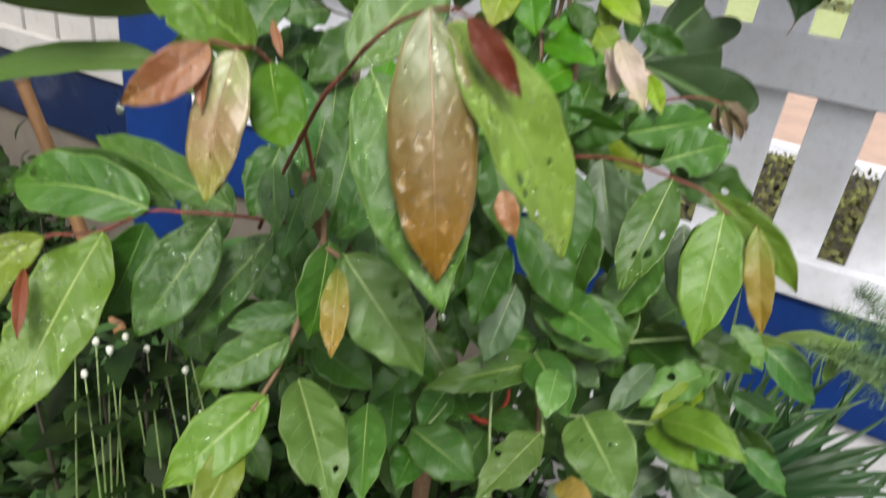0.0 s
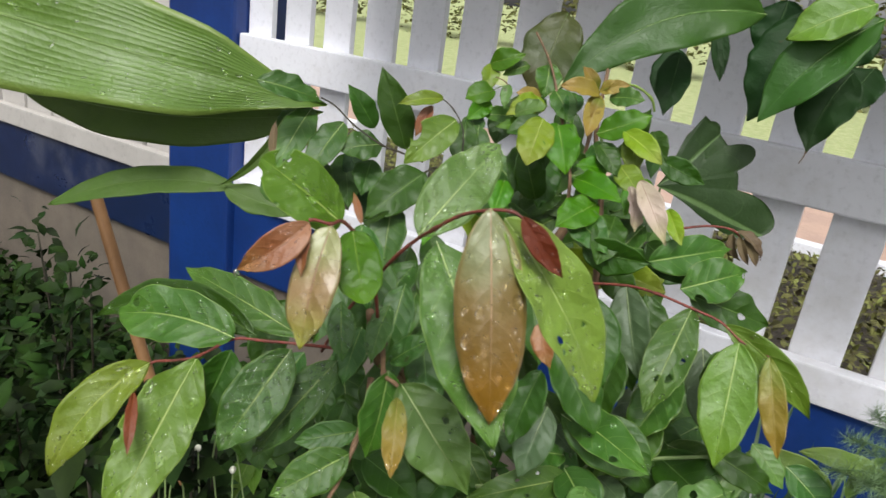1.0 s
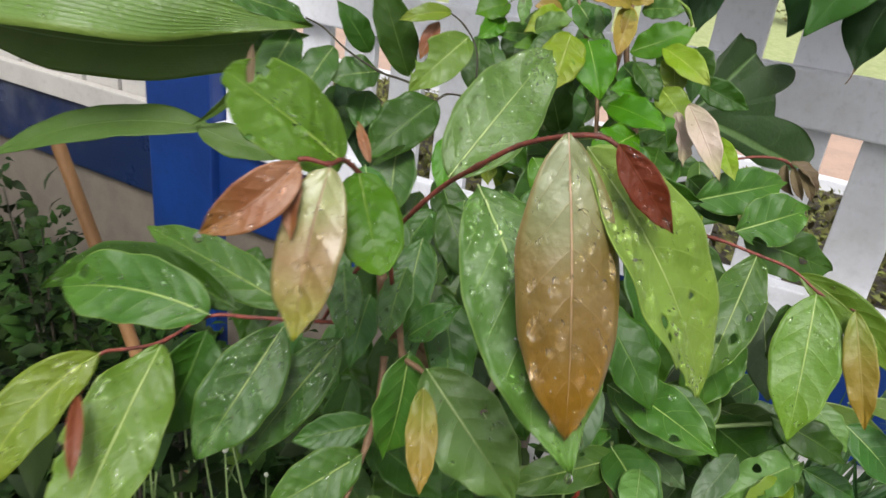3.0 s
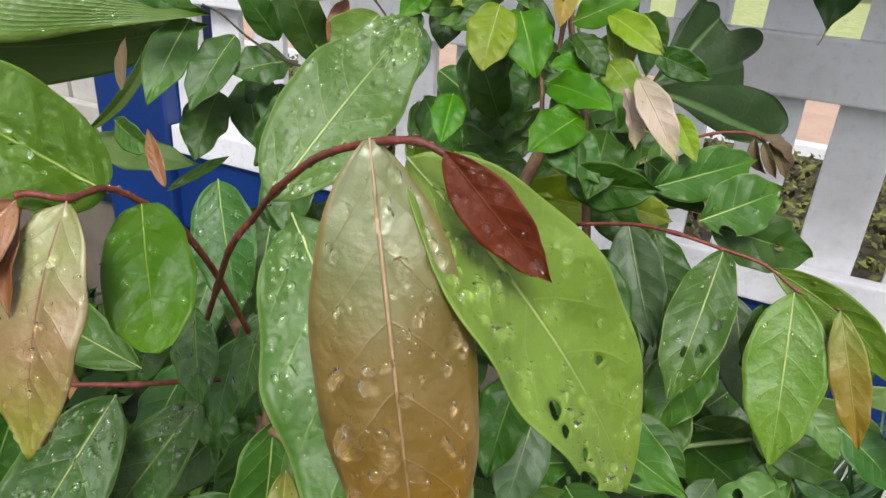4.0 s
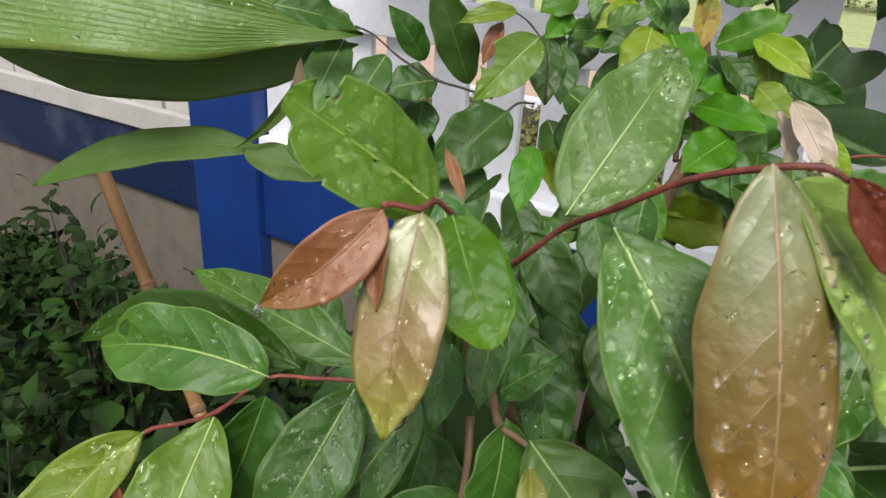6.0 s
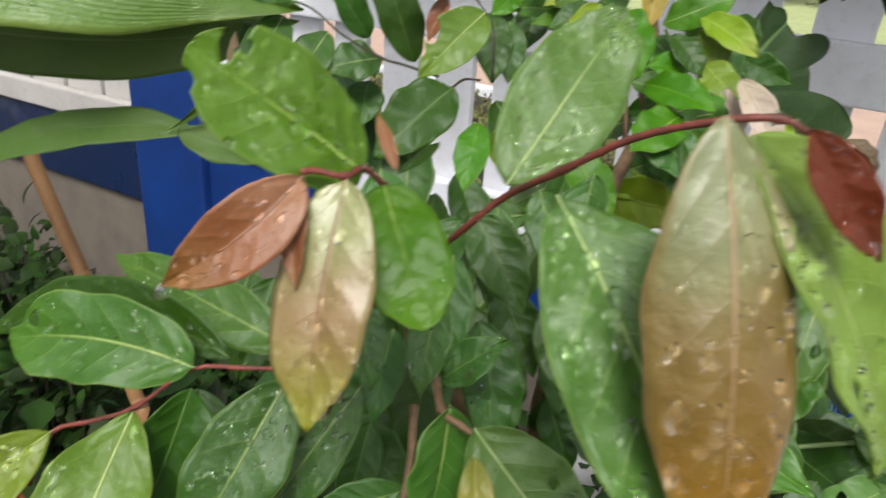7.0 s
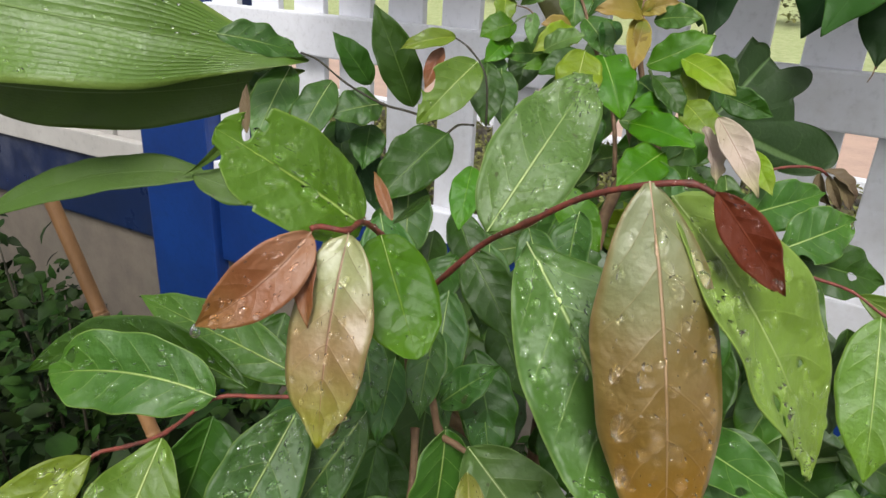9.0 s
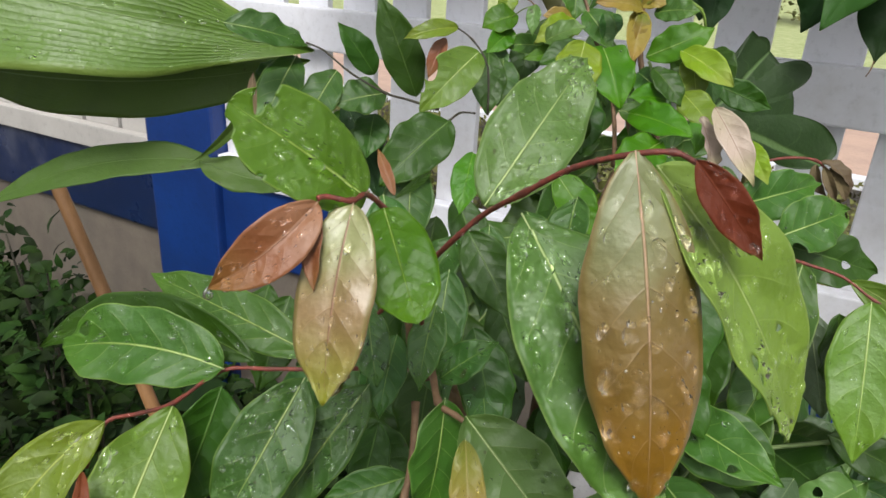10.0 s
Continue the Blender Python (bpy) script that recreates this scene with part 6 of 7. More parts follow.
leaf(sapling, (-0.025, 0.481, 0.904), (-0.049, 0.443, 0.886), (-0.018, -0.634, 0.773), 0.0198, LEAF_YELLOW, bow=0.1, fold=0.4, wavy=2.5, holes=((.4, -.5, .05, .25),))
leaf(sapling, (-0.041, 0.445, 0.889), (0.020, 0.420, 0.903), (0.147, -0.595, 0.790), 0.0284, LEAF_LIGHT, bow=0.12, fold=0.3, bend=-0.05)
leaf(sapling, (-0.048, 0.449, 0.878), (-0.005, 0.417, 0.882), (0.000, -0.595, 0.804), 0.0246, LEAF_LIGHT, bow=0.1, fold=0.35, wavy=2)
leaf(sapling, (-0.073, 0.315, 0.910), (-0.046, 0.301, 0.919), (0.143, -0.516, 0.844), 0.0159, YOUNG, bow=0.1)
leaf(sapling, (-0.123, 0.395, 0.929), (-0.177, 0.325, 0.919), (0.323, -0.568, 0.757), 0.0258, LEAF_MID, bow=0.05, holes=((.3, .6, .02, .1), (.5, .4, .02, .08), (.45, -.5, .02, .1)))
leaf(sapling, (-0.139, 0.416, 0.930), (-0.173, 0.379, 0.933), (0.055, -0.613, 0.789), 0.0296, LEAF_MID, bow=0.08, wavy=2.2)
leaf(sapling, (-0.159, 0.436, 0.934), (-0.132, 0.419, 0.932), (0.061, -0.626, 0.777), 0.0256, LEAF_GREY, bow=0.08)
leaf(sapling, (-0.142, 0.414, 0.969), (-0.068, 0.385, 0.967), (0.117, -0.643, 0.757), 0.0324, LEAF_MID, bow=0.06, drops=6, holes=((.7, .7, .03, .2),))
leaf(sapling, (-0.130, 0.396, 0.933), (-0.087, 0.361, 0.921), (0.289, -0.578, 0.763), 0.0336, LEAF_DEEP, bow=0.06)
leaf(sapling, (-0.107, 0.381, 0.938), (-0.098, 0.347, 0.924), (0.210, -0.587, 0.782), 0.0227, LEAF_PALE, bow=0.08)
leaf(sapling, (-0.110, 0.419, 0.923), (-0.081, 0.401, 0.923), (0.063, -0.610, 0.790), 0.0181, LEAF_GREY, bow=0.08)
leaf(sapling, (-0.088, 0.510, 0.906), (-0.016, 0.476, 0.896), (0.050, -0.647, 0.761), 0.0452, LEAF_DARK, bow=0.06)
leaf(sapling, (-0.163, 0.400, 0.886), (-0.173, 0.360, 0.877), (0.109, -0.559, 0.822), 0.0299, LEAF_DARK, bow=0.06)
leaf(sapling, (-0.180, 0.369, 0.891), (-0.177, 0.332, 0.880), (0.242, -0.524, 0.816), 0.0254, LEAF_DEEP, bow=0.06)
leaf(sapling, (-0.182, 0.329, 0.880), (-0.126, 0.320, 0.875), (0.103, -0.494, 0.863), 0.0355, LEAF_DEEP, bow=0.06, drops=4)
leaf(sapling, (-0.175, 0.325, 0.872), (-0.166, 0.289, 0.864), (0.320, -0.461, 0.828), 0.0237, LEAF_DARK, bow=0.06)
leaf(sapling, (-0.150, 0.390, 0.868), (-0.113, 0.386, 0.880), (0.336, -0.509, 0.793), 0.0196, LEAF_DEEP, bow=0.08)
leaf(sapling, (-0.238, 0.290, 0.944), (-0.189, 0.287, 0.935), (0.515, -0.436, 0.738), 0.0297, LEAF_DARK, bow=0.06)
leaf(sapling, (-0.233, 0.304, 0.921), (-0.215, 0.273, 0.908), (0.432, -0.452, 0.780), 0.0265, LEAF_DARK, bow=0.06)
leaf(sapling, (-0.202, 0.266, 0.924), (-0.170, 0.243, 0.912), (0.472, -0.414, 0.778), 0.0228, LEAF_MID, bow=0.06, drops=6)
leaf(sapling, (-0.211, 0.349, 0.887), (-0.188, 0.313, 0.868), (0.128, -0.512, 0.849), 0.0271, LEAF_DARK, bow=0.06)
stem(sapling, [(-0.036, 0.509, 0.933), (-0.073, 0.496, 0.919), (-0.099, 0.478, 0.916), (-0.135, 0.465, 0.929)], 0.0016, 0.0012, STALK, "branch")
stem(sapling, [(-0.158, 0.361, 0.902), (-0.147, 0.378, 0.917), (-0.125, 0.393, 0.927), (-0.116, 0.426, 0.936)], 0.0009, 0.0008, BARK_GREEN, "branch")
stem(sapling, [(-0.123, 0.346, 0.841), (-0.142, 0.371, 0.874), (-0.155, 0.391, 0.904)], 0.0012, 0.0010, BARK_GREEN, "branch")
stem(sapling, [(-0.045, 0.451, 0.880), (-0.073, 0.425, 0.885), (-0.099, 0.400, 0.892)], 0.0012, 0.0010, BARK_GREEN, "branch")
stem(sapling, [(-0.097, 0.349, 0.910), (-0.116, 0.384, 0.911), (-0.134, 0.413, 0.924)], 0.0012, 0.0010, BARK_GREEN, "branch")
stem(sapling, [(-0.184, 0.315, 0.868), (-0.172, 0.341, 0.887), (-0.175, 0.369, 0.888)], 0.0010, 0.0008, BARK_GREEN, "branch")

# broad-leaved ginger beside the sapling
leaf(ginger, (-0.903, 0.152, 1.231), (-0.478, 0.486, 1.135), (0.630, -0.705, 0.326), 0.124, GINGER, bend=0.02, fold=0.12, drops=230, tip=1.0, label="broad glossy ribbed ginger leaf")
stem(ginger, [(-0.903, 0.152, 1.231), (-0.921, 0.106, 0.988), (-1.036, 0.069, 0.538), (-1.154, -0.004, -0.157)], 0.006, 0.01, BARK_GREEN, "stalk")
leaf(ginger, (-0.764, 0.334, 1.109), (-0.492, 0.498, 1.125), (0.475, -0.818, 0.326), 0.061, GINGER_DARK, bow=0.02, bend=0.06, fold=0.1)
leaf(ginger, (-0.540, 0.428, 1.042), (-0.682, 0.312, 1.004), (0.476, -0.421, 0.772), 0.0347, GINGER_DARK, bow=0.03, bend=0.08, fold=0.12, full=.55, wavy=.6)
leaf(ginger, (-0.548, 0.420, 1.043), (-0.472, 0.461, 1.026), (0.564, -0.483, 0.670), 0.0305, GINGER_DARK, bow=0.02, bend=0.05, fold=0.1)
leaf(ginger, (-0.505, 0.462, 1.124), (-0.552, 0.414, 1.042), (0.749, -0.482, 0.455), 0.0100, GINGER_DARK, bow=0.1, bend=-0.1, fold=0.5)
leaf(ginger, (-0.486, 0.402, 1.161), (-0.455, 0.458, 1.144), (0.564, -0.525, 0.638), 0.0270, LEAF_DEEP, bow=0.05, drops=20)

# strappy clump at the wall
leaf(strap_plant, (-0.021, 0.772, 0.618), (-0.044, 0.806, 0.769), (-0.334, -0.929, 0.159), 0.008, STRAP, bow=0.08, bend=-0.12, strap=True)
leaf(strap_plant, (-0.009, 0.788, 0.614), (-0.035, 0.822, 0.767), (0.154, -0.959, 0.239), 0.009, STRAP, bow=0.11, bend=-0.06, strap=True)
leaf(strap_plant, (-0.005, 0.800, 0.607), (-0.007, 0.845, 0.759), (-0.280, -0.920, 0.274), 0.009, STRAP, bow=0.14, strap=True)
leaf(strap_plant, (0.005, 0.785, 0.618), (0.038, 0.838, 0.746), (-0.263, -0.868, 0.421), 0.012, STRAP, bow=0.08, bend=0.06, strap=True)
leaf(strap_plant, (0.017, 0.832, 0.577), (0.073, 0.920, 0.747), (0.091, -0.896, 0.435), 0.009, STRAP, bow=0.11, bend=0.12, strap=True)
leaf(strap_plant, (0.031, 0.799, 0.617), (0.117, 0.863, 0.717), (-0.321, -0.643, 0.695), 0.011, STRAP, bow=0.14, bend=-0.12, strap=True)
leaf(strap_plant, (0.042, 0.848, 0.580), (0.145, 0.936, 0.707), (-0.024, -0.810, 0.586), 0.010, STRAP, bow=0.08, bend=-0.06, strap=True)
leaf(strap_plant, (0.054, 0.817, 0.605), (0.164, 0.901, 0.715), (0.270, -0.878, 0.396), 0.009, STRAP_DARK, bow=0.11, strap=True)
leaf(strap_plant, (0.057, 0.801, 0.619), (0.180, 0.873, 0.696), (-0.045, -0.694, 0.718), 0.011, STRAP_DARK, bow=0.14, bend=0.06, strap=True)
leaf(strap_plant, (0.063, 0.783, 0.625), (0.183, 0.845, 0.688), (0.187, -0.853, 0.487), 0.010, STRAP_DARK, bow=0.08, bend=0.12, strap=True)
leaf(strap_plant, (0.064, 0.761, 0.630), (0.170, 0.809, 0.681), (-0.113, -0.594, 0.796), 0.009, STRAP_DARK, bow=0.11, bend=-0.12, strap=True)
leaf(strap_plant, (0.071, 0.761, 0.623), (0.199, 0.816, 0.665), (0.142, -0.789, 0.598), 0.011, STRAP_DARK, bow=0.14, bend=-0.06, strap=True)
leaf(strap_plant, (0.053, 0.771, 0.590), (0.129, 0.825, 0.682), (-0.407, -0.596, 0.692), 0.009, STRAP, bow=0.08, strap=True)
leaf(strap_plant, (0.038, 0.714, 0.616), (0.073, 0.732, 0.683), (-0.240, -0.898, 0.369), 0.011, STRAP_DARK, bow=0.11, bend=0.06, strap=True)
leaf(strap_plant, (0.017, 0.734, 0.584), (-0.033, 0.720, 0.673), (0.139, -0.987, -0.080), 0.011, STRAP_DARK, bow=0.14, bend=0.12, strap=True)
leaf(strap_plant, (0.016, 0.712, 0.590), (0.018, 0.724, 0.677), (-0.207, -0.968, 0.143), 0.011, STRAP_DARK, bow=0.08, bend=-0.12, strap=True)
leaf(strap_plant, (-0.034, 0.717, 0.827), (0.058, 0.751, 0.800), (0.423, -0.815, 0.396), 0.028, GINGER, bow=0.12, bend=-0.1)
leaf(strap_plant, (0.014, 0.778, 0.821), (0.135, 0.819, 0.777), (0.443, -0.647, 0.621), 0.027, GINGER, bow=0.12, bend=-0.1)
leaf(strap_plant, (0.075, 0.808, 0.771), (0.104, 0.851, 0.820), (0.014, -0.757, 0.654), 0.017, GINGER, bow=0.12, bend=-0.1)
leaf(strap_plant, (0.109, 0.834, 0.784), (0.159, 0.860, 0.783), (0.304, -0.547, 0.780), 0.023, GINGER, bow=0.12, bend=-0.1)
leaf(strap_plant, (-0.020, 0.777, 0.581), (-0.020, 0.801, 0.715), (-0.006, -0.983, 0.182), 0.007, STRAP, bow=0.106, bend=-0.057, strap=True)
leaf(strap_plant, (0.074, 0.838, 0.599), (0.038, 0.810, 0.675), (0.343, -0.923, -0.175), 0.011, STRAP_DARK, bow=0.129, bend=-0.065, strap=True)
leaf(strap_plant, (-0.003, 0.762, 0.538), (0.018, 0.768, 0.620), (-0.248, -0.958, 0.143), 0.009, STRAP_DARK, bow=0.069, bend=0.035, strap=True)
leaf(strap_plant, (0.031, 0.791, 0.558), (0.004, 0.758, 0.615), (0.434, -0.853, -0.288), 0.008, STRAP, bow=0.116, bend=0.078, strap=True)
leaf(strap_plant, (-0.006, 0.766, 0.549), (0.068, 0.835, 0.692), (-0.271, -0.803, 0.530), 0.008, STRAP_DARK, bow=0.065, bend=0.022, strap=True)
leaf(strap_plant, (-0.001, 0.791, 0.588), (0.004, 0.795, 0.681), (-0.165, -0.985, 0.058), 0.009, STRAP_DARK, bow=0.075, bend=-0.045, strap=True)
leaf(strap_plant, (0.053, 0.822, 0.592), (0.099, 0.890, 0.758), (-0.385, -0.812, 0.438), 0.010, STRAP_DARK, bow=0.073, bend=-0.052, strap=True)
leaf(strap_plant, (-0.005, 0.765, 0.546), (-0.020, 0.800, 0.712), (0.400, -0.889, 0.221), 0.011, STRAP_DARK, bow=0.101, bend=0.078, strap=True)
leaf(strap_plant, (0.005, 0.782, 0.566), (0.076, 0.835, 0.683), (-0.272, -0.801, 0.533), 0.011, STRAP_DARK, bow=0.071, bend=0.059, strap=True)
leaf(strap_plant, (0.058, 0.799, 0.546), (0.047, 0.784, 0.619), (0.077, -0.978, -0.195), 0.012, STRAP, bow=0.089, bend=0.046, strap=True)
leaf(strap_plant, (0.011, 0.788, 0.571), (0.046, 0.831, 0.706), (-0.085, -0.942, 0.326), 0.007, STRAP, bow=0.113, bend=0.017, strap=True)
leaf(strap_plant, (0.042, 0.793, 0.551), (-0.009, 0.774, 0.656), (0.260, -0.965, -0.046), 0.011, STRAP_DARK, bow=0.050, bend=-0.019, strap=True)
leaf(strap_plant, (0.008, 0.792, 0.581), (-0.023, 0.760, 0.646), (0.799, -0.593, 0.098), 0.012, STRAP, bow=0.120, bend=0.046, strap=True)
leaf(strap_plant, (0.087, 0.820, 0.555), (0.133, 0.866, 0.683), (-0.196, -0.898, 0.394), 0.010, STRAP_DARK, bow=0.118, bend=-0.015, strap=True)
leaf(strap_plant, (0.042, 0.797, 0.557), (0.049, 0.829, 0.698), (0.046, -0.975, 0.219), 0.009, STRAP, bow=0.091, bend=-0.024, strap=True)
leaf(strap_plant, (0.001, 0.784, 0.574), (-0.005, 0.811, 0.718), (-0.303, -0.939, 0.161), 0.007, STRAP_DARK, bow=0.083, bend=-0.057, strap=True)
leaf(strap_plant, (0.020, 0.796, 0.576), (0.022, 0.824, 0.714), (-0.384, -0.904, 0.190), 0.010, STRAP, bow=0.071, bend=0.070, strap=True)
leaf(strap_plant, (-0.010, 0.771, 0.563), (0.073, 0.821, 0.662), (-0.313, -0.716, 0.624), 0.010, STRAP_DARK, bow=0.079, bend=-0.015, strap=True)
leaf(strap_plant, (0.065, 0.821, 0.578), (0.051, 0.806, 0.656), (0.477, -0.876, -0.079), 0.009, STRAP_DARK, bow=0.058, bend=-0.045, strap=True)
leaf(strap_plant, (0.090, 0.821, 0.554), (0.122, 0.881, 0.720), (0.046, -0.942, 0.332), 0.009, STRAP_DARK, bow=0.064, bend=-0.074, strap=True)
leaf(strap_plant, (0.030, 0.802, 0.578), (0.068, 0.806, 0.639), (-0.147, -0.976, 0.158), 0.007, STRAP_DARK, bow=0.072, bend=0.062, strap=True)
leaf(strap_plant, (0.007, 0.787, 0.574), (0.071, 0.871, 0.752), (-0.354, -0.791, 0.499), 0.008, STRAP, bow=0.093, bend=-0.028, strap=True)
leaf(strap_plant, (-0.003, 0.773, 0.558), (-0.022, 0.766, 0.654), (0.332, -0.943, -0.003), 0.010, STRAP_DARK, bow=0.091, bend=0.057, strap=True)
leaf(strap_plant, (0.015, 0.790, 0.571), (0.062, 0.836, 0.698), (0.251, -0.936, 0.247), 0.009, STRAP_DARK, bow=0.095, bend=0.073, strap=True)
leaf(strap_plant, (0.017, 0.777, 0.546), (0.009, 0.813, 0.708), (0.265, -0.939, 0.221), 0.009, STRAP, bow=0.054, bend=-0.040, strap=True)
leaf(strap_plant, (0.045, 0.789, 0.542), (0.030, 0.764, 0.601), (0.647, -0.747, -0.156), 0.009, STRAP, bow=0.068, bend=0.057, strap=True)
leaf(strap_plant, (0.032, 0.810, 0.590), (0.054, 0.835, 0.703), (-0.257, -0.933, 0.252), 0.008, STRAP_DARK, bow=0.050, bend=0.028, strap=True)
leaf(strap_plant, (0.086, 0.826, 0.567), (0.044, 0.846, 0.733), (-0.318, -0.948, 0.035), 0.010, STRAP_DARK, bow=0.095, bend=0.065, strap=True)
leaf(strap_plant, (0.016, 0.790, 0.571), (0.008, 0.828, 0.735), (-0.383, -0.905, 0.185), 0.012, STRAP_DARK, bow=0.108, bend=-0.007, strap=True)
leaf(strap_plant, (0.032, 0.787, 0.550), (0.073, 0.854, 0.719), (-0.039, -0.927, 0.373), 0.011, STRAP_DARK, bow=0.094, bend=0.045, strap=True)
leaf(sapling, (-0.038, 0.646, 0.750), (0.020, 0.651, 0.725), (0.318, -0.730, 0.605), 0.028, LEAF_DEEP, bow=0.056)
leaf(sapling, (-0.032, 0.641, 0.683), (0.021, 0.642, 0.657), (0.294, -0.774, 0.561), 0.031, LEAF_DEEP, bow=0.051)
leaf(sapling, (-0.060, 0.663, 0.714), (-0.084, 0.614, 0.673), (0.171, -0.683, 0.710), 0.028, LEAF_DEEP, bow=0.086)
leaf(sapling, (-0.038, 0.594, 0.790), (0.006, 0.591, 0.764), (0.157, -0.909, 0.386), 0.025, LEAF_DEEP, bow=0.066)
leaf(sapling, (-0.062, 0.598, 0.758), (-0.017, 0.599, 0.739), (0.190, -0.889, 0.416), 0.021, LEAF_DEEP, bow=0.082)
leaf(sapling, (-0.006, 0.671, 0.683), (0.021, 0.647, 0.635), (-0.043, -0.896, 0.441), 0.032, LEAF_DEEP, bow=0.058)
leaf(sapling, (-0.035, 0.608, 0.751), (-0.003, 0.588, 0.708), (0.350, -0.726, 0.592), 0.030, LEAF_GREY, bow=0.048)
leaf(sapling, (0.021, 0.665, 0.740), (0.075, 0.664, 0.709), (0.438, -0.437, 0.785), 0.033, LEAF_DEEP, bow=0.050)
leaf(sapling, (-0.019, 0.638, 0.716), (0.027, 0.635, 0.689), (0.258, -0.812, 0.524), 0.025, LEAF_DEEP, bow=0.069)
leaf(sapling, (-0.014, 0.610, 0.783), (0.025, 0.609, 0.767), (0.245, -0.753, 0.611), 0.023, LEAF_GREY, bow=0.069)
leaf(sapling, (0.011, 0.713, 0.732), (0.064, 0.707, 0.692), (0.080, -0.961, 0.263), 0.035, LEAF_DARK, bow=0.041)
leaf(sapling, (-0.058, 0.601, 0.693), (-0.069, 0.561, 0.656), (0.303, -0.692, 0.655), 0.025, LEAF_GREY, bow=0.057)
leaf(sapling, (-0.003, 0.651, 0.773), (0.015, 0.627, 0.736), (0.204, -0.774, 0.600), 0.020, LEAF_DARK, bow=0.063)
leaf(sapling, (-0.040, 0.637, 0.696), (-0.067, 0.596, 0.670), (0.053, -0.552, 0.832), 0.027, LEAF_GREY, bow=0.086)
leaf(sapling, (-0.026, 0.687, 0.701), (0.019, 0.670, 0.649), (0.336, -0.764, 0.550), 0.037, LEAF_GREY, bow=0.095)
leaf(sapling, (-0.027, 0.665, 0.743), (0.004, 0.650, 0.710), (0.039, -0.898, 0.438), 0.026, LEAF_GREY, bow=0.053)
leaf(sapling, (-0.075, 0.595, 0.876), (-0.028, 0.605, 0.863), (0.335, -0.423, 0.842), 0.029, LEAF_GREY, bow=0.067, drops=6)
leaf(sapling, (-0.066, 0.580, 0.917), (-0.097, 0.537, 0.893), (0.348, -0.637, 0.688), 0.027, LEAF_MID, bow=0.067, drops=6)
leaf(sapling, (-0.084, 0.521, 0.913), (-0.027, 0.538, 0.903), (0.342, -0.766, 0.544), 0.026, LEAF_MID, bow=0.067)
leaf(sapling, (-0.060, 0.641, 0.843), (-0.043, 0.612, 0.784), (-0.112, -0.903, 0.414), 0.035, LEAF_DEEP, bow=0.062, drops=6)
leaf(sapling, (-0.106, 0.504, 0.908), (-0.124, 0.469, 0.884), (-0.002, -0.566, 0.824), 0.022, LEAF_DARK, bow=0.069)
leaf(sapling, (-0.084, 0.511, 0.901), (-0.043, 0.506, 0.862), (0.113, -0.962, 0.248), 0.028, LEAF_DARK, bow=0.073)
leaf(sapling, (-0.119, 0.548, 0.896), (-0.141, 0.512, 0.873), (-0.027, -0.510, 0.860), 0.021, LEAF_MID, bow=0.099, drops=6)
leaf(sapling, (0.007, 0.636, 0.875), (0.059, 0.638, 0.836), (0.471, -0.652, 0.594), 0.037, LEAF_DEEP, bow=0.088)
leaf(sapling, (-0.029, 0.653, 0.810), (-0.001, 0.639, 0.767), (0.233, -0.862, 0.451), 0.024, LEAF_DARK, bow=0.048, drops=6)
leaf(sapling, (-0.096, 0.606, 0.832), (-0.079, 0.585, 0.791), (0.181, -0.844, 0.505), 0.024, LEAF_DEEP, bow=0.094)
leaf(sapling, (-0.025, 0.599, 0.904), (0.010, 0.594, 0.875), (0.422, -0.673, 0.607), 0.024, LEAF_PALE, bow=0.082, drops=6)
leaf(sapling, (-0.098, 0.575, 0.895), (-0.089, 0.547, 0.850), (0.322, -0.776, 0.543), 0.027, LEAF_GREY, bow=0.096)
leaf(sapling, (-0.035, 0.631, 0.873), (-0.050, 0.584, 0.816), (0.318, -0.764, 0.562), 0.035, LEAF_PALE, bow=0.076)
leaf(sapling, (-0.008, 0.662, 0.800), (0.042, 0.673, 0.784), (0.332, -0.823, 0.461), 0.027, LEAF_DEEP, bow=0.095)
leaf(sapling, (-0.070, 0.576, 0.819), (-0.064, 0.543, 0.764), (0.339, -0.782, 0.523), 0.028, LEAF_DARK, bow=0.084, drops=6)
leaf(sapling, (-0.110, 0.600, 0.841), (-0.099, 0.572, 0.793), (-0.029, -0.868, 0.495), 0.029, LEAF_DEEP, bow=0.089)
leaf(sapling, (-0.032, 0.526, 0.939), (-0.045, 0.494, 0.913), (0.006, -0.624, 0.782), 0.020, LEAF_DEEP, bow=0.056)
leaf(sapling, (-0.095, 0.531, 0.831), (-0.110, 0.486, 0.781), (-0.037, -0.738, 0.674), 0.032, LEAF_DARK, bow=0.055, drops=6)
leaf(sapling, (-0.124, 0.591, 0.883), (-0.126, 0.551, 0.827), (-0.060, -0.814, 0.578), 0.035, LEAF_MID, bow=0.090)
leaf(sapling, (-0.349, 0.396, 1.042), (-0.337, 0.362, 0.995), (0.779, -0.397, 0.485), 0.029, LEAF_DARK, drops=8)
leaf(sapling, (-0.324, 0.394, 1.036), (-0.289, 0.375, 0.990), (0.699, -0.296, 0.651), 0.031, LEAF_DEEP, drops=8)
leaf(sapling, (-0.317, 0.429, 1.046), (-0.305, 0.397, 1.000), (0.219, -0.767, 0.603), 0.028, LEAF_DARK, drops=8)
leaf(sapling, (-0.410, 0.359, 0.992), (-0.398, 0.326, 0.952), (0.462, -0.634, 0.620), 0.026, LEAF_DARK, drops=8)
leaf(sapling, (-0.351, 0.363, 1.031), (-0.338, 0.334, 0.993), (0.436, -0.648, 0.624), 0.025, LEAF_DEEP, drops=8)
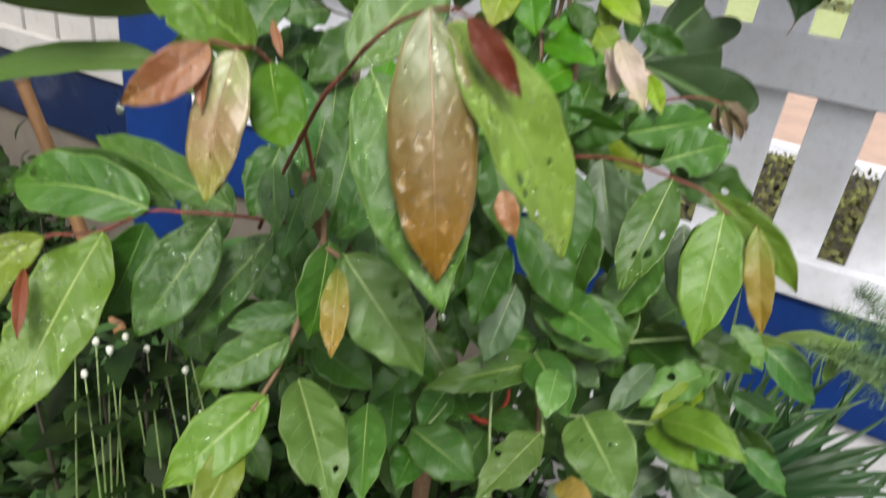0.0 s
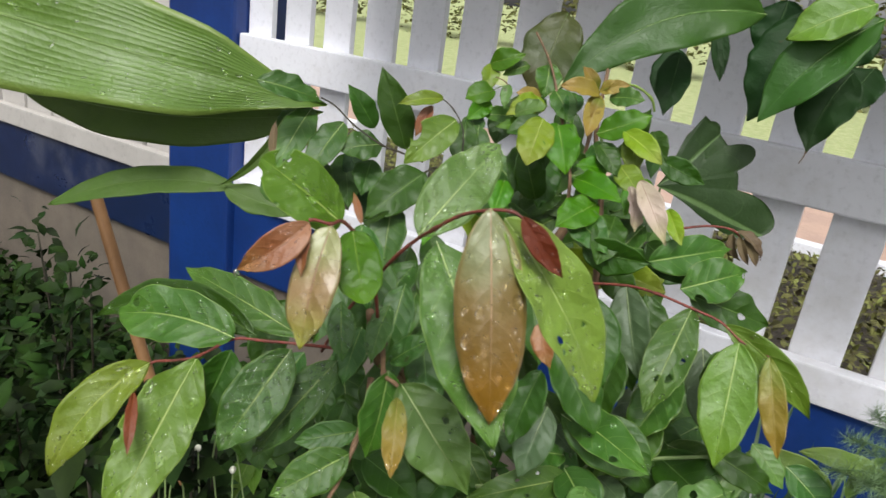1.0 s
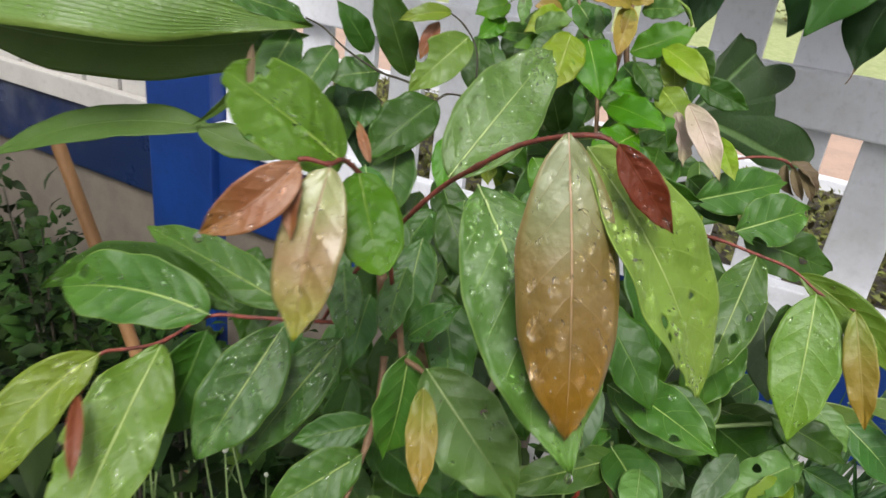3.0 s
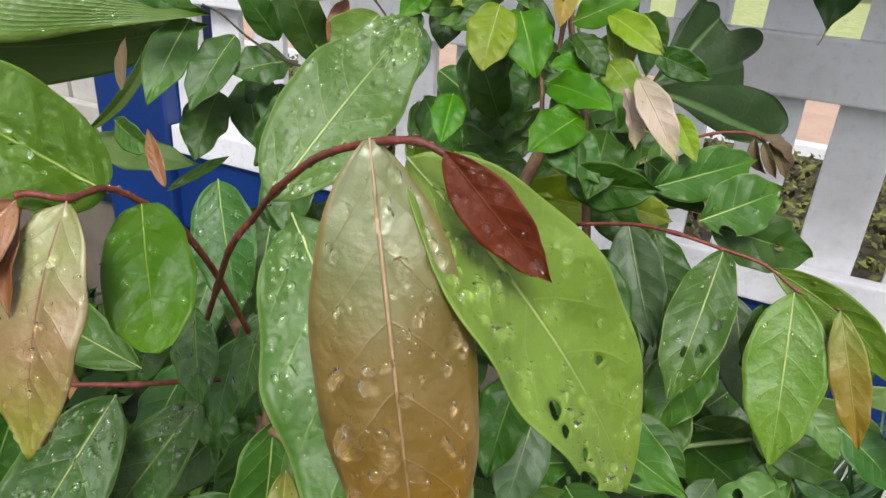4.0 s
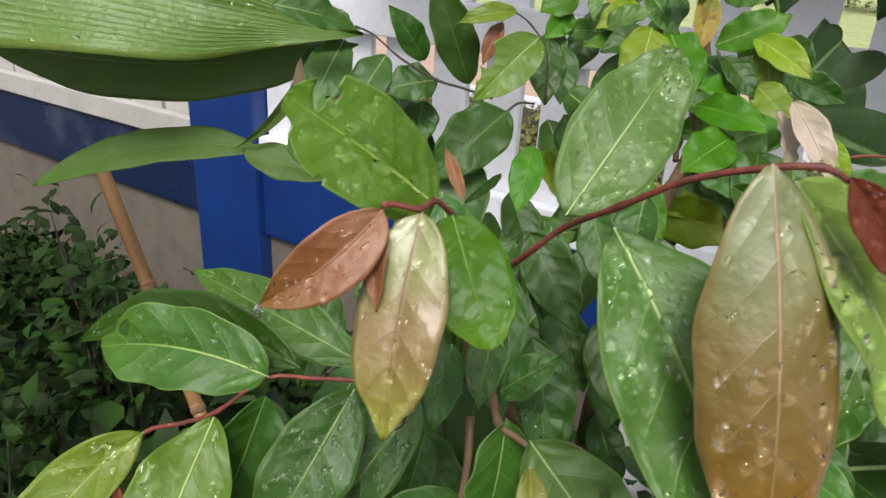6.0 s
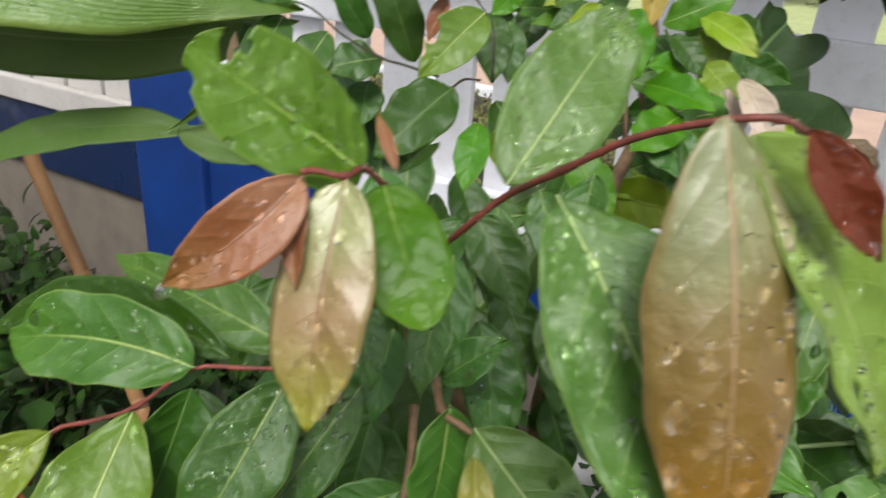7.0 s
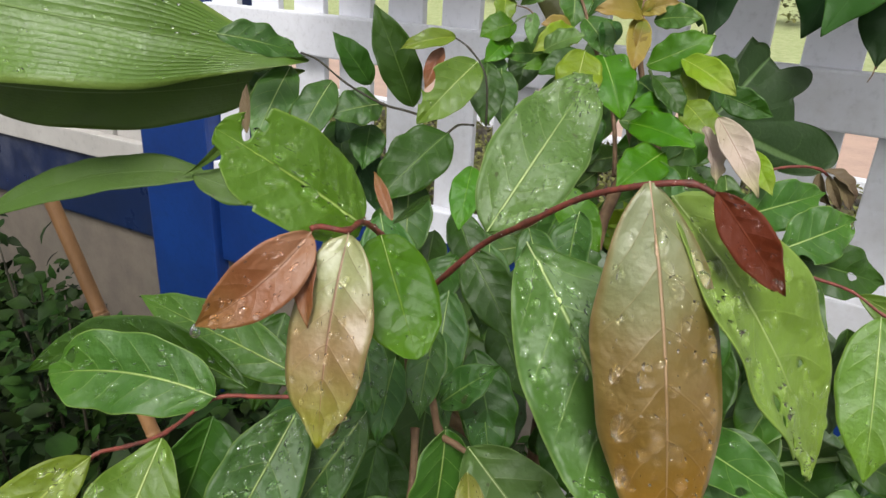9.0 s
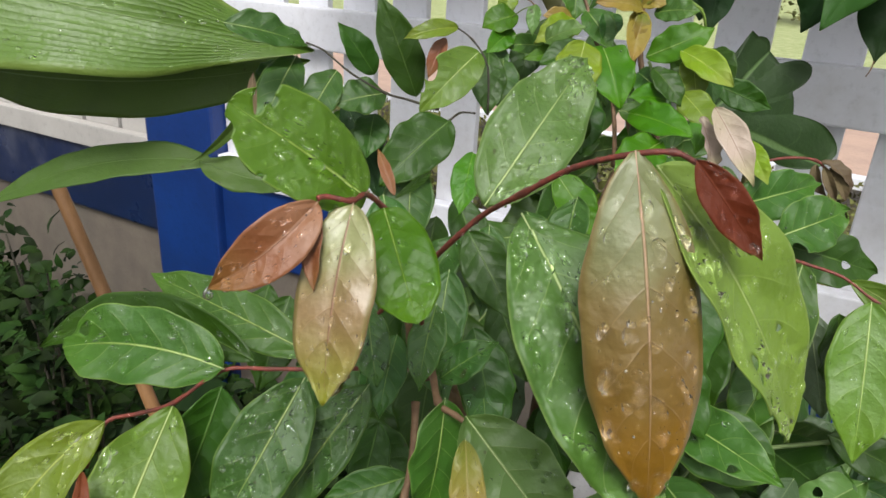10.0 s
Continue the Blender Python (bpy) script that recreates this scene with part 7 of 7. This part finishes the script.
leaf(sapling, (-0.321, 0.383, 0.987), (-0.313, 0.348, 0.946), (0.407, -0.670, 0.620), 0.027, LEAF_DARK, drops=8)
leaf(sapling, (-0.318, 0.458, 1.052), (-0.285, 0.440, 1.010), (0.479, -0.608, 0.633), 0.028, LEAF_DARK, drops=8)
leaf(sapling, (-0.214, 0.437, 1.021), (-0.177, 0.416, 0.972), (0.096, -0.891, 0.444), 0.038, LEAF_DARK, drops=8)
leaf(sapling, (-0.234, 0.489, 1.042), (-0.216, 0.453, 0.987), (0.673, -0.504, 0.541), 0.034, LEAF_DARK, drops=8)
leaf(sapling, (-0.316, 0.396, 1.091), (-0.298, 0.368, 1.047), (0.220, -0.783, 0.582), 0.032, LEAF_DEEP, drops=8)
leaf(sapling, (-0.349, 0.411, 1.061), (-0.310, 0.395, 1.016), (0.577, -0.457, 0.677), 0.032, LEAF_DARK, drops=8)
leaf(sapling, (-0.385, 0.354, 0.993), (-0.378, 0.314, 0.940), (0.477, -0.662, 0.579), 0.033, LEAF_DARK, drops=8)
leaf(sapling, (-0.219, 0.443, 0.989), (-0.207, 0.405, 0.938), (0.193, -0.770, 0.608), 0.033, LEAF_DEEP, drops=8)

# more young leaves of the top cluster
leaf(sapling, (-0.273, 0.638, 1.112), (-0.239, 0.645, 1.110), (0.198, -0.966, 0.165), 0.018, LEAF_DARK, bow=0.077)
leaf(sapling, (-0.249, 0.703, 1.117), (-0.222, 0.711, 1.127), (0.168, -0.939, 0.301), 0.017, LEAF_DARK, bow=0.050)
leaf(sapling, (-0.276, 0.579, 1.148), (-0.304, 0.547, 1.140), (0.459, -0.552, 0.696), 0.025, LEAF_DARK, bow=0.119)
leaf(sapling, (-0.266, 0.570, 1.148), (-0.258, 0.546, 1.114), (-0.113, -0.820, 0.561), 0.022, LEAF_DARK, bow=0.113)
leaf(sapling, (-0.228, 0.590, 1.142), (-0.200, 0.582, 1.118), (0.387, -0.639, 0.665), 0.022, LEAF_DARK, bow=0.091)
leaf(sapling, (-0.231, 0.575, 1.101), (-0.219, 0.560, 1.079), (0.493, -0.549, 0.675), 0.016, LEAF_MID, bow=0.071)
leaf(sapling, (-0.290, 0.663, 1.081), (-0.326, 0.634, 1.090), (0.563, -0.481, 0.672), 0.023, LEAF_DARK, bow=0.040)

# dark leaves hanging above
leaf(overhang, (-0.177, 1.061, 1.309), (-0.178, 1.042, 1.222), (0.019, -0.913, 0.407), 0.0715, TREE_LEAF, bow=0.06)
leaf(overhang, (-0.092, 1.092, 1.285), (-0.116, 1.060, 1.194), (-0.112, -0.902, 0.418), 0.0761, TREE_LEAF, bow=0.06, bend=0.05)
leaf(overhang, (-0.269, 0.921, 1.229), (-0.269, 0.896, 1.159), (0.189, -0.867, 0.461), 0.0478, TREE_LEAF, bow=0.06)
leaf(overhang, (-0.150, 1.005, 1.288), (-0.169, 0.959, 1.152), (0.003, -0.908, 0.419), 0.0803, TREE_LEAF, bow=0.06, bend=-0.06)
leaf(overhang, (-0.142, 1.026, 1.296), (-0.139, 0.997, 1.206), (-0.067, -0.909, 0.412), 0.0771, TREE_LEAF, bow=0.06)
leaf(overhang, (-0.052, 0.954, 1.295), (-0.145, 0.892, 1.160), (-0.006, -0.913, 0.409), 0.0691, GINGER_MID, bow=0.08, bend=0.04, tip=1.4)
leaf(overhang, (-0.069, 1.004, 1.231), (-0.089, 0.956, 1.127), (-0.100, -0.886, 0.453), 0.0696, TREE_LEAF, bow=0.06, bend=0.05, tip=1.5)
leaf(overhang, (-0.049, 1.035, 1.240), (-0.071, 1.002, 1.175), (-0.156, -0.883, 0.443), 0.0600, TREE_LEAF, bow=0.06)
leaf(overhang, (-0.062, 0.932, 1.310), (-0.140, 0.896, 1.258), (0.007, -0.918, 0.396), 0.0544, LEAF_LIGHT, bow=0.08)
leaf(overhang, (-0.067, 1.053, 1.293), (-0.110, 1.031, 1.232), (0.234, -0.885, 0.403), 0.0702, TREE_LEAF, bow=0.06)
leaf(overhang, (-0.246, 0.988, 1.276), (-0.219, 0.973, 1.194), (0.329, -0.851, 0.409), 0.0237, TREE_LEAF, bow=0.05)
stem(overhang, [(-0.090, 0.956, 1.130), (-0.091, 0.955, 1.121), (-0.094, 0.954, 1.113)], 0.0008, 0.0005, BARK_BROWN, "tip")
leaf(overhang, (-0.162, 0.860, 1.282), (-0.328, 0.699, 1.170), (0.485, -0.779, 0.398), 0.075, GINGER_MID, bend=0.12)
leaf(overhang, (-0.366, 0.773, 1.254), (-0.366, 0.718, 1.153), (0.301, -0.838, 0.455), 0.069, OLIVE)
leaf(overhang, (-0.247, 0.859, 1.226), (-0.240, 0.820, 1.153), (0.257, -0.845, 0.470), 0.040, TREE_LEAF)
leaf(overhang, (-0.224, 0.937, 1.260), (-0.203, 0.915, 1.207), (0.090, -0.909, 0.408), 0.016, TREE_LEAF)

# lobed leaf
lobed_leaf(lobed, (-0.241, 0.872, 1.057), (0.768, 0.632, 0.108), (0.591, -0.763, 0.263), ((43, 0.120, 15), (19, 0.146, 11), (-18, 0.178, 15)), 0.114, (37, -24), LOBED)
stem(lobed, [(-0.252, 0.741, 0.942), (-0.242, 0.824, 0.970), (-0.240, 0.878, 1.030), (-0.240, 0.889, 1.055)], 0.002, 0.0014, BARK_GREEN, "branch")
leaf(sapling, (-0.107, 0.699, 1.066), (-0.093, 0.696, 1.041), (-0.452, -0.883, -0.122), 0.012, DRY, bow=0.15, fold=0.6)
leaf(sapling, (-0.101, 0.702, 1.065), (-0.085, 0.700, 1.038), (0.008, -0.996, 0.087), 0.009, DRY, bow=0.15, fold=0.6)
leaf(sapling, (-0.097, 0.704, 1.064), (-0.078, 0.704, 1.038), (0.444, -0.835, 0.325), 0.010, DRY, bow=0.15, fold=0.6)
leaf(sapling, (-0.104, 0.702, 1.069), (-0.076, 0.708, 1.044), (0.656, -0.417, 0.629), 0.014, DRY, bow=0.15, fold=0.6)
stem(sapling, [(-0.152, 0.670, 1.064), (-0.130, 0.686, 1.070), (-0.108, 0.700, 1.069), (-0.095, 0.703, 1.058)], 0.0013, 0.001, BARK_RED, "branch")

# feathery fern
frond(fern, (0.149, 0.660, 0.843), (0.044, 0.627, 0.931))
frond(fern, (0.149, 0.660, 0.843), (0.066, 0.601, 0.909))
frond(fern, (0.149, 0.660, 0.843), (0.061, 0.689, 0.934))
frond(fern, (0.149, 0.660, 0.843), (0.084, 0.622, 0.929))
frond(fern, (0.149, 0.660, 0.843), (0.038, 0.628, 0.893))

leaf(strap_plant, (0.008, 0.756, 0.585), (0.167, 0.847, 0.705), (-0.084, -0.472, 0.877), 0.0191, STRAP_DARK, bow=0.06, strap=True)
leaf(strap_plant, (-0.000, 0.750, 0.594), (0.103, 0.846, 0.725), (-0.120, -0.472, 0.873), 0.0173, STRAP_DARK, bow=0.07, strap=True)
leaf(strap_plant, (0.031, 0.746, 0.605), (0.172, 0.780, 0.694), (-0.051, -0.478, 0.877), 0.0200, STRAP_DARK, bow=0.08, strap=True)
leaf(strap_plant, (-0.012, 0.751, 0.596), (0.056, 0.903, 0.738), (-0.097, -0.474, 0.875), 0.0144, STRAP, bow=0.06, strap=True)
leaf(strap_plant, (0.029, 0.759, 0.606), (0.121, 0.817, 0.720), (-0.149, -0.478, 0.866), 0.0171, STRAP_DARK, bow=0.1, strap=True)
leaf(strap_plant, (0.059, 0.746, 0.623), (0.112, 0.768, 0.696), (-0.067, -0.485, 0.872), 0.0197, STRAP_DARK, bow=0.1, strap=True)
leaf(strap_plant, (-0.027, 0.746, 0.590), (-0.034, 0.899, 0.728), (0.145, -0.468, 0.872), 0.0120, STRAP, bow=0.05, strap=True)
leaf(strap_plant, (-0.019, 0.749, 0.593), (-0.007, 0.901, 0.732), (0.105, -0.472, 0.875), 0.0136, STRAP, bow=0.05, strap=True)
leaf(strap_plant, (-0.011, 0.746, 0.605), (0.025, 0.877, 0.729), (0.089, -0.477, 0.874), 0.0142, STRAP_DARK, bow=0.06, strap=True)
leaf(strap_plant, (0.014, 0.740, 0.598), (0.053, 0.846, 0.717), (-0.093, -0.472, 0.877), 0.0156, STRAP_DARK, bow=0.07, strap=True)
leaf(strap_plant, (0.036, 0.732, 0.620), (0.145, 0.775, 0.715), (-0.011, -0.480, 0.877), 0.0181, STRAP_DARK, bow=0.1, strap=True)
leaf(strap_plant, (-0.038, 0.748, 0.577), (-0.065, 0.886, 0.708), (-0.044, -0.468, 0.883), 0.0113, STRAP, bow=0.05, strap=True)
leaf(strap_plant, (0.070, 0.756, 0.622), (0.171, 0.805, 0.696), (-0.144, -0.483, 0.864), 0.0171, STRAP_DARK, bow=0.08, strap=True)

# more blades of the strappy clump
rngs = random.Random(77)
for k in range(84):
    w = rngs.uniform(-2.6, 1.9)
    reach, high = rngs.uniform(0.12, 0.5), rngs.uniform(0.15, 0.72)
    b = Vector((0.02 + rngs.uniform(-0.07, 0.07), 0.84 + rngs.uniform(-0.06, 0.08), -0.28))
    e = b + Vector((math.cos(w) * reach, math.sin(w) * reach, high + 0.28))
    leaf(strap_plant, b, e, (math.cos(w) * 0.3, math.sin(w) * 0.3, 1.0), rngs.uniform(0.018, 0.03), STRAP_DARK if k % 3 else STRAP, bow=rngs.uniform(0.04, 0.14), strap=True)

# ---- shrub, weeds and far planting ----
def leaf_cloud(count, spot, size, seed, droop=0.2):
    """Many small pointed leaves; spot(rng) gives each one's place and outward way."""
    rng = random.Random(seed)
    verts, faces = [], []
    for _ in range(count):
        p, out = spot(rng)
        out = (out + Vector((rng.uniform(-1, 1), rng.uniform(-1, 1), rng.uniform(-1, 1))) * 0.7).normalized()
        out.z -= droop
        out.normalize()
        up = Vector((rng.uniform(-0.7, 0.7), rng.uniform(-0.9, 0.3), 1.0))
        s = out.cross(up)
        if s.length < 0.01:
            continue
        s.normalize()
        n = s.cross(out)
        ln = size * rng.uniform(0.6, 1.3)
        w = ln * rng.uniform(0.22, 0.34)
        o = len(verts)
        for u, k, z in ((0, 0.06, 0), (0.3, 0.9, 0.05), (0.6, 0.85, 0.03), (1.0, 0.03, -0.12)):
            c = p + out * u * ln + n * z * ln
            verts += [c - s * w * k + n * 0.15 * w * k, c - n * 0.05 * w, c + s * w * k + n * 0.15 * w * k]
        for r in range(3):
            for q in range(2):
                i = o + r * 3 + q
                faces.append((i, i + 1, i + 4, i + 3))
    return verts, faces


def shrub(name, base, radius, height, count, size, material, label, seed, category="shrub"):
    top = thing(name, base, label, category)
    base = Vector(base)
    rng = random.Random(seed)
    ends = []
    for k in range(9):
        w = k * 2.4
        e = base + Vector((math.cos(w) * radius * rng.uniform(0.3, 0.9), math.sin(w) * radius * rng.uniform(0.3, 0.9), height * rng.uniform(0.5, 1.0)))
        mid = base.lerp(e, 0.5) + Vector((rng.uniform(-1, 1), rng.uniform(-1, 1), 0)) * radius * 0.12
        v, f = tube([base, mid, e], 0.006, 0.0015, 6, 3)
        under(top, new("stem", mesh_from("stem", v, f, BARK_DARK)))
        ends.append((base, mid, e))

    def spot(r):
        a_, m_, e_ = ends[r.randrange(9)]
        t = r.uniform(0.25, 1.05)
        p = a_.lerp(m_, t * 2) if t < 0.5 else m_.lerp(e_, t * 2 - 1)
        o = Vector((r.uniform(-1, 1), r.uniform(-1, 1), r.uniform(-0.2, 0.9)))
        return p + o * radius * 0.2, o

    v, f = leaf_cloud(count, spot, size, seed)
    crown = under(top, new("crown", mesh_from("crown", v, f, material)))
    tagged(crown, "", "", "", "stuff")
    return top


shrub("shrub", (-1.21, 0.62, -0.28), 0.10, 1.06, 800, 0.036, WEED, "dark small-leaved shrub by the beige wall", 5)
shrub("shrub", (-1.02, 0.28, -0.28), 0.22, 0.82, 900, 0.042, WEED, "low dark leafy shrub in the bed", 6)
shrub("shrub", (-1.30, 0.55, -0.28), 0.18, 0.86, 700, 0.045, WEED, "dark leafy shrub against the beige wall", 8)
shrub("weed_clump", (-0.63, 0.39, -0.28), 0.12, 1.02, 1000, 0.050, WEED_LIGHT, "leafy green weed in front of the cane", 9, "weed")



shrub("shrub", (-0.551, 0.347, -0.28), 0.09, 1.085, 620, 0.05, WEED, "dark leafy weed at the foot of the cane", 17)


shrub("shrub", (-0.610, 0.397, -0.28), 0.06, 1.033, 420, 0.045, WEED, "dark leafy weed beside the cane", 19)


# unseen leaves and limb overhead, added to shade the top of the fence
def shade_canopy(r):
    return Vector((r.triangular(-1.5, 0.7, 0.35), r.uniform(0.95, 1.40), r.uniform(1.50, 2.0))), Vector((r.uniform(-1, 1), r.uniform(-1, 0.3), -0.3))

v, f = leaf_cloud(400, shade_canopy, 0.17, 51, 0.5)
tagged(under(overhang, new("crown", mesh_from("crown", v, f, WEED))), "", "", "", "stuff")
stem(overhang, [(0.40, 0.93, 1.35), (0.35, 1.1, 1.6), (0.0, 1.22, 1.78), (-0.7, 1.20, 1.86), (-1.4, 1.18, 1.82)], 0.010, 0.003, BARK_BROWN, "limb")


def corner(r):
    x, y = r.uniform(-3.3, -0.72), r.uniform(0.35, 1.42)
    y = max(y, 0.35 + 0.25 * noise.noise(Vector((x * 2.2, 3.0, 0.0))) + 0.18 * (-1.2 - x))
    top = (0.58 - 0.72 * (y - 0.45)) * (0.85 + 0.3 * noise.noise(Vector((x * 4, y * 4, 1.0))))
    return Vector((x, y, -0.27 + (top + 0.27) * r.random() ** 0.9)), Vector((r.uniform(-1, 1), r.uniform(-1, 1), 0.6))

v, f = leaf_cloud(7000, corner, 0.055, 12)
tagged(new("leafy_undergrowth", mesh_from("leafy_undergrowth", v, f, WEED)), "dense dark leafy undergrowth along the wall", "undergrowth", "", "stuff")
def bed(r):
    x, y = r.gauss(-0.6, 0.55), r.uniform(0.15, 1.40)
    return Vector((x, y, -0.27 + 0.42 * r.random() ** 1.4)), Vector((r.uniform(-1, 1), r.uniform(-1, 1), 0.6))

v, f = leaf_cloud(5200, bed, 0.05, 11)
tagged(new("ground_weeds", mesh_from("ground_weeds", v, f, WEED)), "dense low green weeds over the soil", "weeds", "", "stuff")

rngw = random.Random(21)
BUDS = [(-0.49, 0.31, 0.81), (-0.48, 0.34, 0.80), (-0.44, 0.35, 0.79), (-0.51, 0.34, 0.80), (-0.51, 0.31, 0.81), (-0.51, 0.29, 0.81), (-0.51, 0.32, 0.79), (-0.50, 0.29, 0.79), (-0.50, 0.38, 0.79), (-0.46, 0.37, 0.80), (-0.47, 0.35, 0.78), (-0.49, 0.32, 0.79)]
for k in range(22):
    if k < len(BUDS):
        e = Vector(BUDS[k])
    else:
        e = Vector((-0.80 + rngw.uniform(-0.2, 0.2), 0.58 + rngw.uniform(-0.14, 0.14), rngw.uniform(0.30, 0.46)))
    x, y, h = e.x + rngw.uniform(-0.06, 0.06), e.y + rngw.uniform(-0.05, 0.05), e.z
    w = thing("flowering_weed", (x, y, -0.28), "thin weed stalk with a small white bud", "weed", "weeds with white buds")
    v, f = tube([(x, y, -0.29), (x + 0.01, y, h * 0.4), e], 0.0018, 0.0009, 6, 3)
    under(w, new("stalk", mesh_from("stalk", v, f, STALK)))
    bm = bmesh.new()
    bmesh.ops.create_icosphere(bm, subdivisions=2, radius=0.0033)
    for q in bm.verts:
        q.co *= 1 + 0.25 * noise.noise(q.co * 400 + Vector((k, 0, 0)))
        q.co.z *= 1.3
        q.co += e
    part("bud", bm, BUD, w, "", True)

def strip(r):
    x, y = r.uniform(-5, 4), 1.75 + 3.1 * r.random()
    top = max(0.06, 1.0 - 0.22 * y) * (0.75 + 0.9 * noise.noise(Vector((x * 4.5, y * 3.0, 2.0))))
    return Vector((x, y, top * r.random() ** 0.8)), Vector((r.uniform(-1, 1), -0.3, 0.7))

v, f = leaf_cloud(24000, strip, 0.042, 31)
tagged(new("planting_strip", mesh_from("planting_strip", v, f, HEDGE)), "leafy planting behind the fence", "plants", "", "stuff")

def far_hedge(r):
    x = r.uniform(-30, 22)
    return Vector((x, 20 + 3 * r.random(), 3.2 * r.random() ** 0.8 + 0.5 * math.sin(x))), Vector((r.uniform(-1, 1), -1, 0.4))

v, f = leaf_cloud(16000, far_hedge, 0.24, 37)
tagged(new("far_hedge", mesh_from("far_hedge", v, f, HEDGE)), "distant hedge and trees beyond the lawn", "hedge", "", "stuff")

# broad-leaved weed under the low branch
broad_weed = thing("broadleaf_weed", (-0.63, 0.42, -0.28), "yellow-green broad-leaved weed in the dark bed", "weed")
leaf(broad_weed, (-0.628, 0.415, 0.582), (-0.566, 0.352, 0.561), (0.388, -0.323, 0.864), 0.0400, LEAF_LIGHT, bow=0.08)
leaf(broad_weed, (-0.621, 0.406, 0.570), (-0.608, 0.326, 0.572), (0.337, -0.320, 0.886), 0.0355, LEAF_MID, bow=0.08)
leaf(broad_weed, (-0.625, 0.416, 0.579), (-0.577, 0.402, 0.571), (0.434, -0.315, 0.844), 0.0264, LEAF_MID, bow=0.08)
leaf(broad_weed, (-0.572, 0.498, 0.655), (-0.541, 0.442, 0.642), (0.340, -0.413, 0.845), 0.0267, LEAF_LIGHT, bow=0.08)
leaf(broad_weed, (-0.569, 0.498, 0.652), (-0.526, 0.461, 0.644), (0.307, -0.416, 0.856), 0.0237, LEAF_LIGHT, bow=0.08)
leaf(broad_weed, (-0.567, 0.498, 0.650), (-0.533, 0.506, 0.657), (0.416, -0.397, 0.818), 0.0180, LEAF_MID, bow=0.08)
leaf(broad_weed, (-0.585, 0.508, 0.643), (-0.572, 0.456, 0.636), (0.561, -0.363, 0.744), 0.0198, LEAF_MID, bow=0.08)
leaf(broad_weed, (-0.642, 0.360, 0.563), (-0.584, 0.330, 0.551), (0.553, -0.253, 0.794), 0.0386, LEAF_DEEP, bow=0.08)
stem(broad_weed, [(-0.595, 0.402, 0.485), (-0.618, 0.411, 0.540), (-0.628, 0.415, 0.582)], 0.0022, 0.0012, STALK, "stalk")
stem(broad_weed, [(-0.618, 0.411, 0.540), (-0.580, 0.459, 0.567), (-0.572, 0.498, 0.655)], 0.0018, 0.0010, STALK, "stalk")

# red ribbon tied round a low stem
rib = thing("red_ribbon", (-0.16, 0.41, 0.83), "small red plastic ribbon tied round a stem", "ribbon")
c0 = Vector((-0.162, 0.408, 0.852))
for name, pts, wd in (("loop", [(-0.028, 0, -0.012), (-0.012, -0.004, -0.006), (0.004, -0.004, -0.004), (0.012, 0.002, 0.004)], 0.004), ("tail", [(0.010, 0, 0.0), (0.014, -0.003, 0.014), (0.019, 0, 0.028), (0.017, 0.003, 0.038)], 0.0035)):
    v, f = tube([c0 + Vector(p) * 0.8 for p in pts], wd * 0.5, wd * 0.35, 6, 4, 0.4)
    under(rib, new(name, mesh_from(name, v, f, RIBBON)))
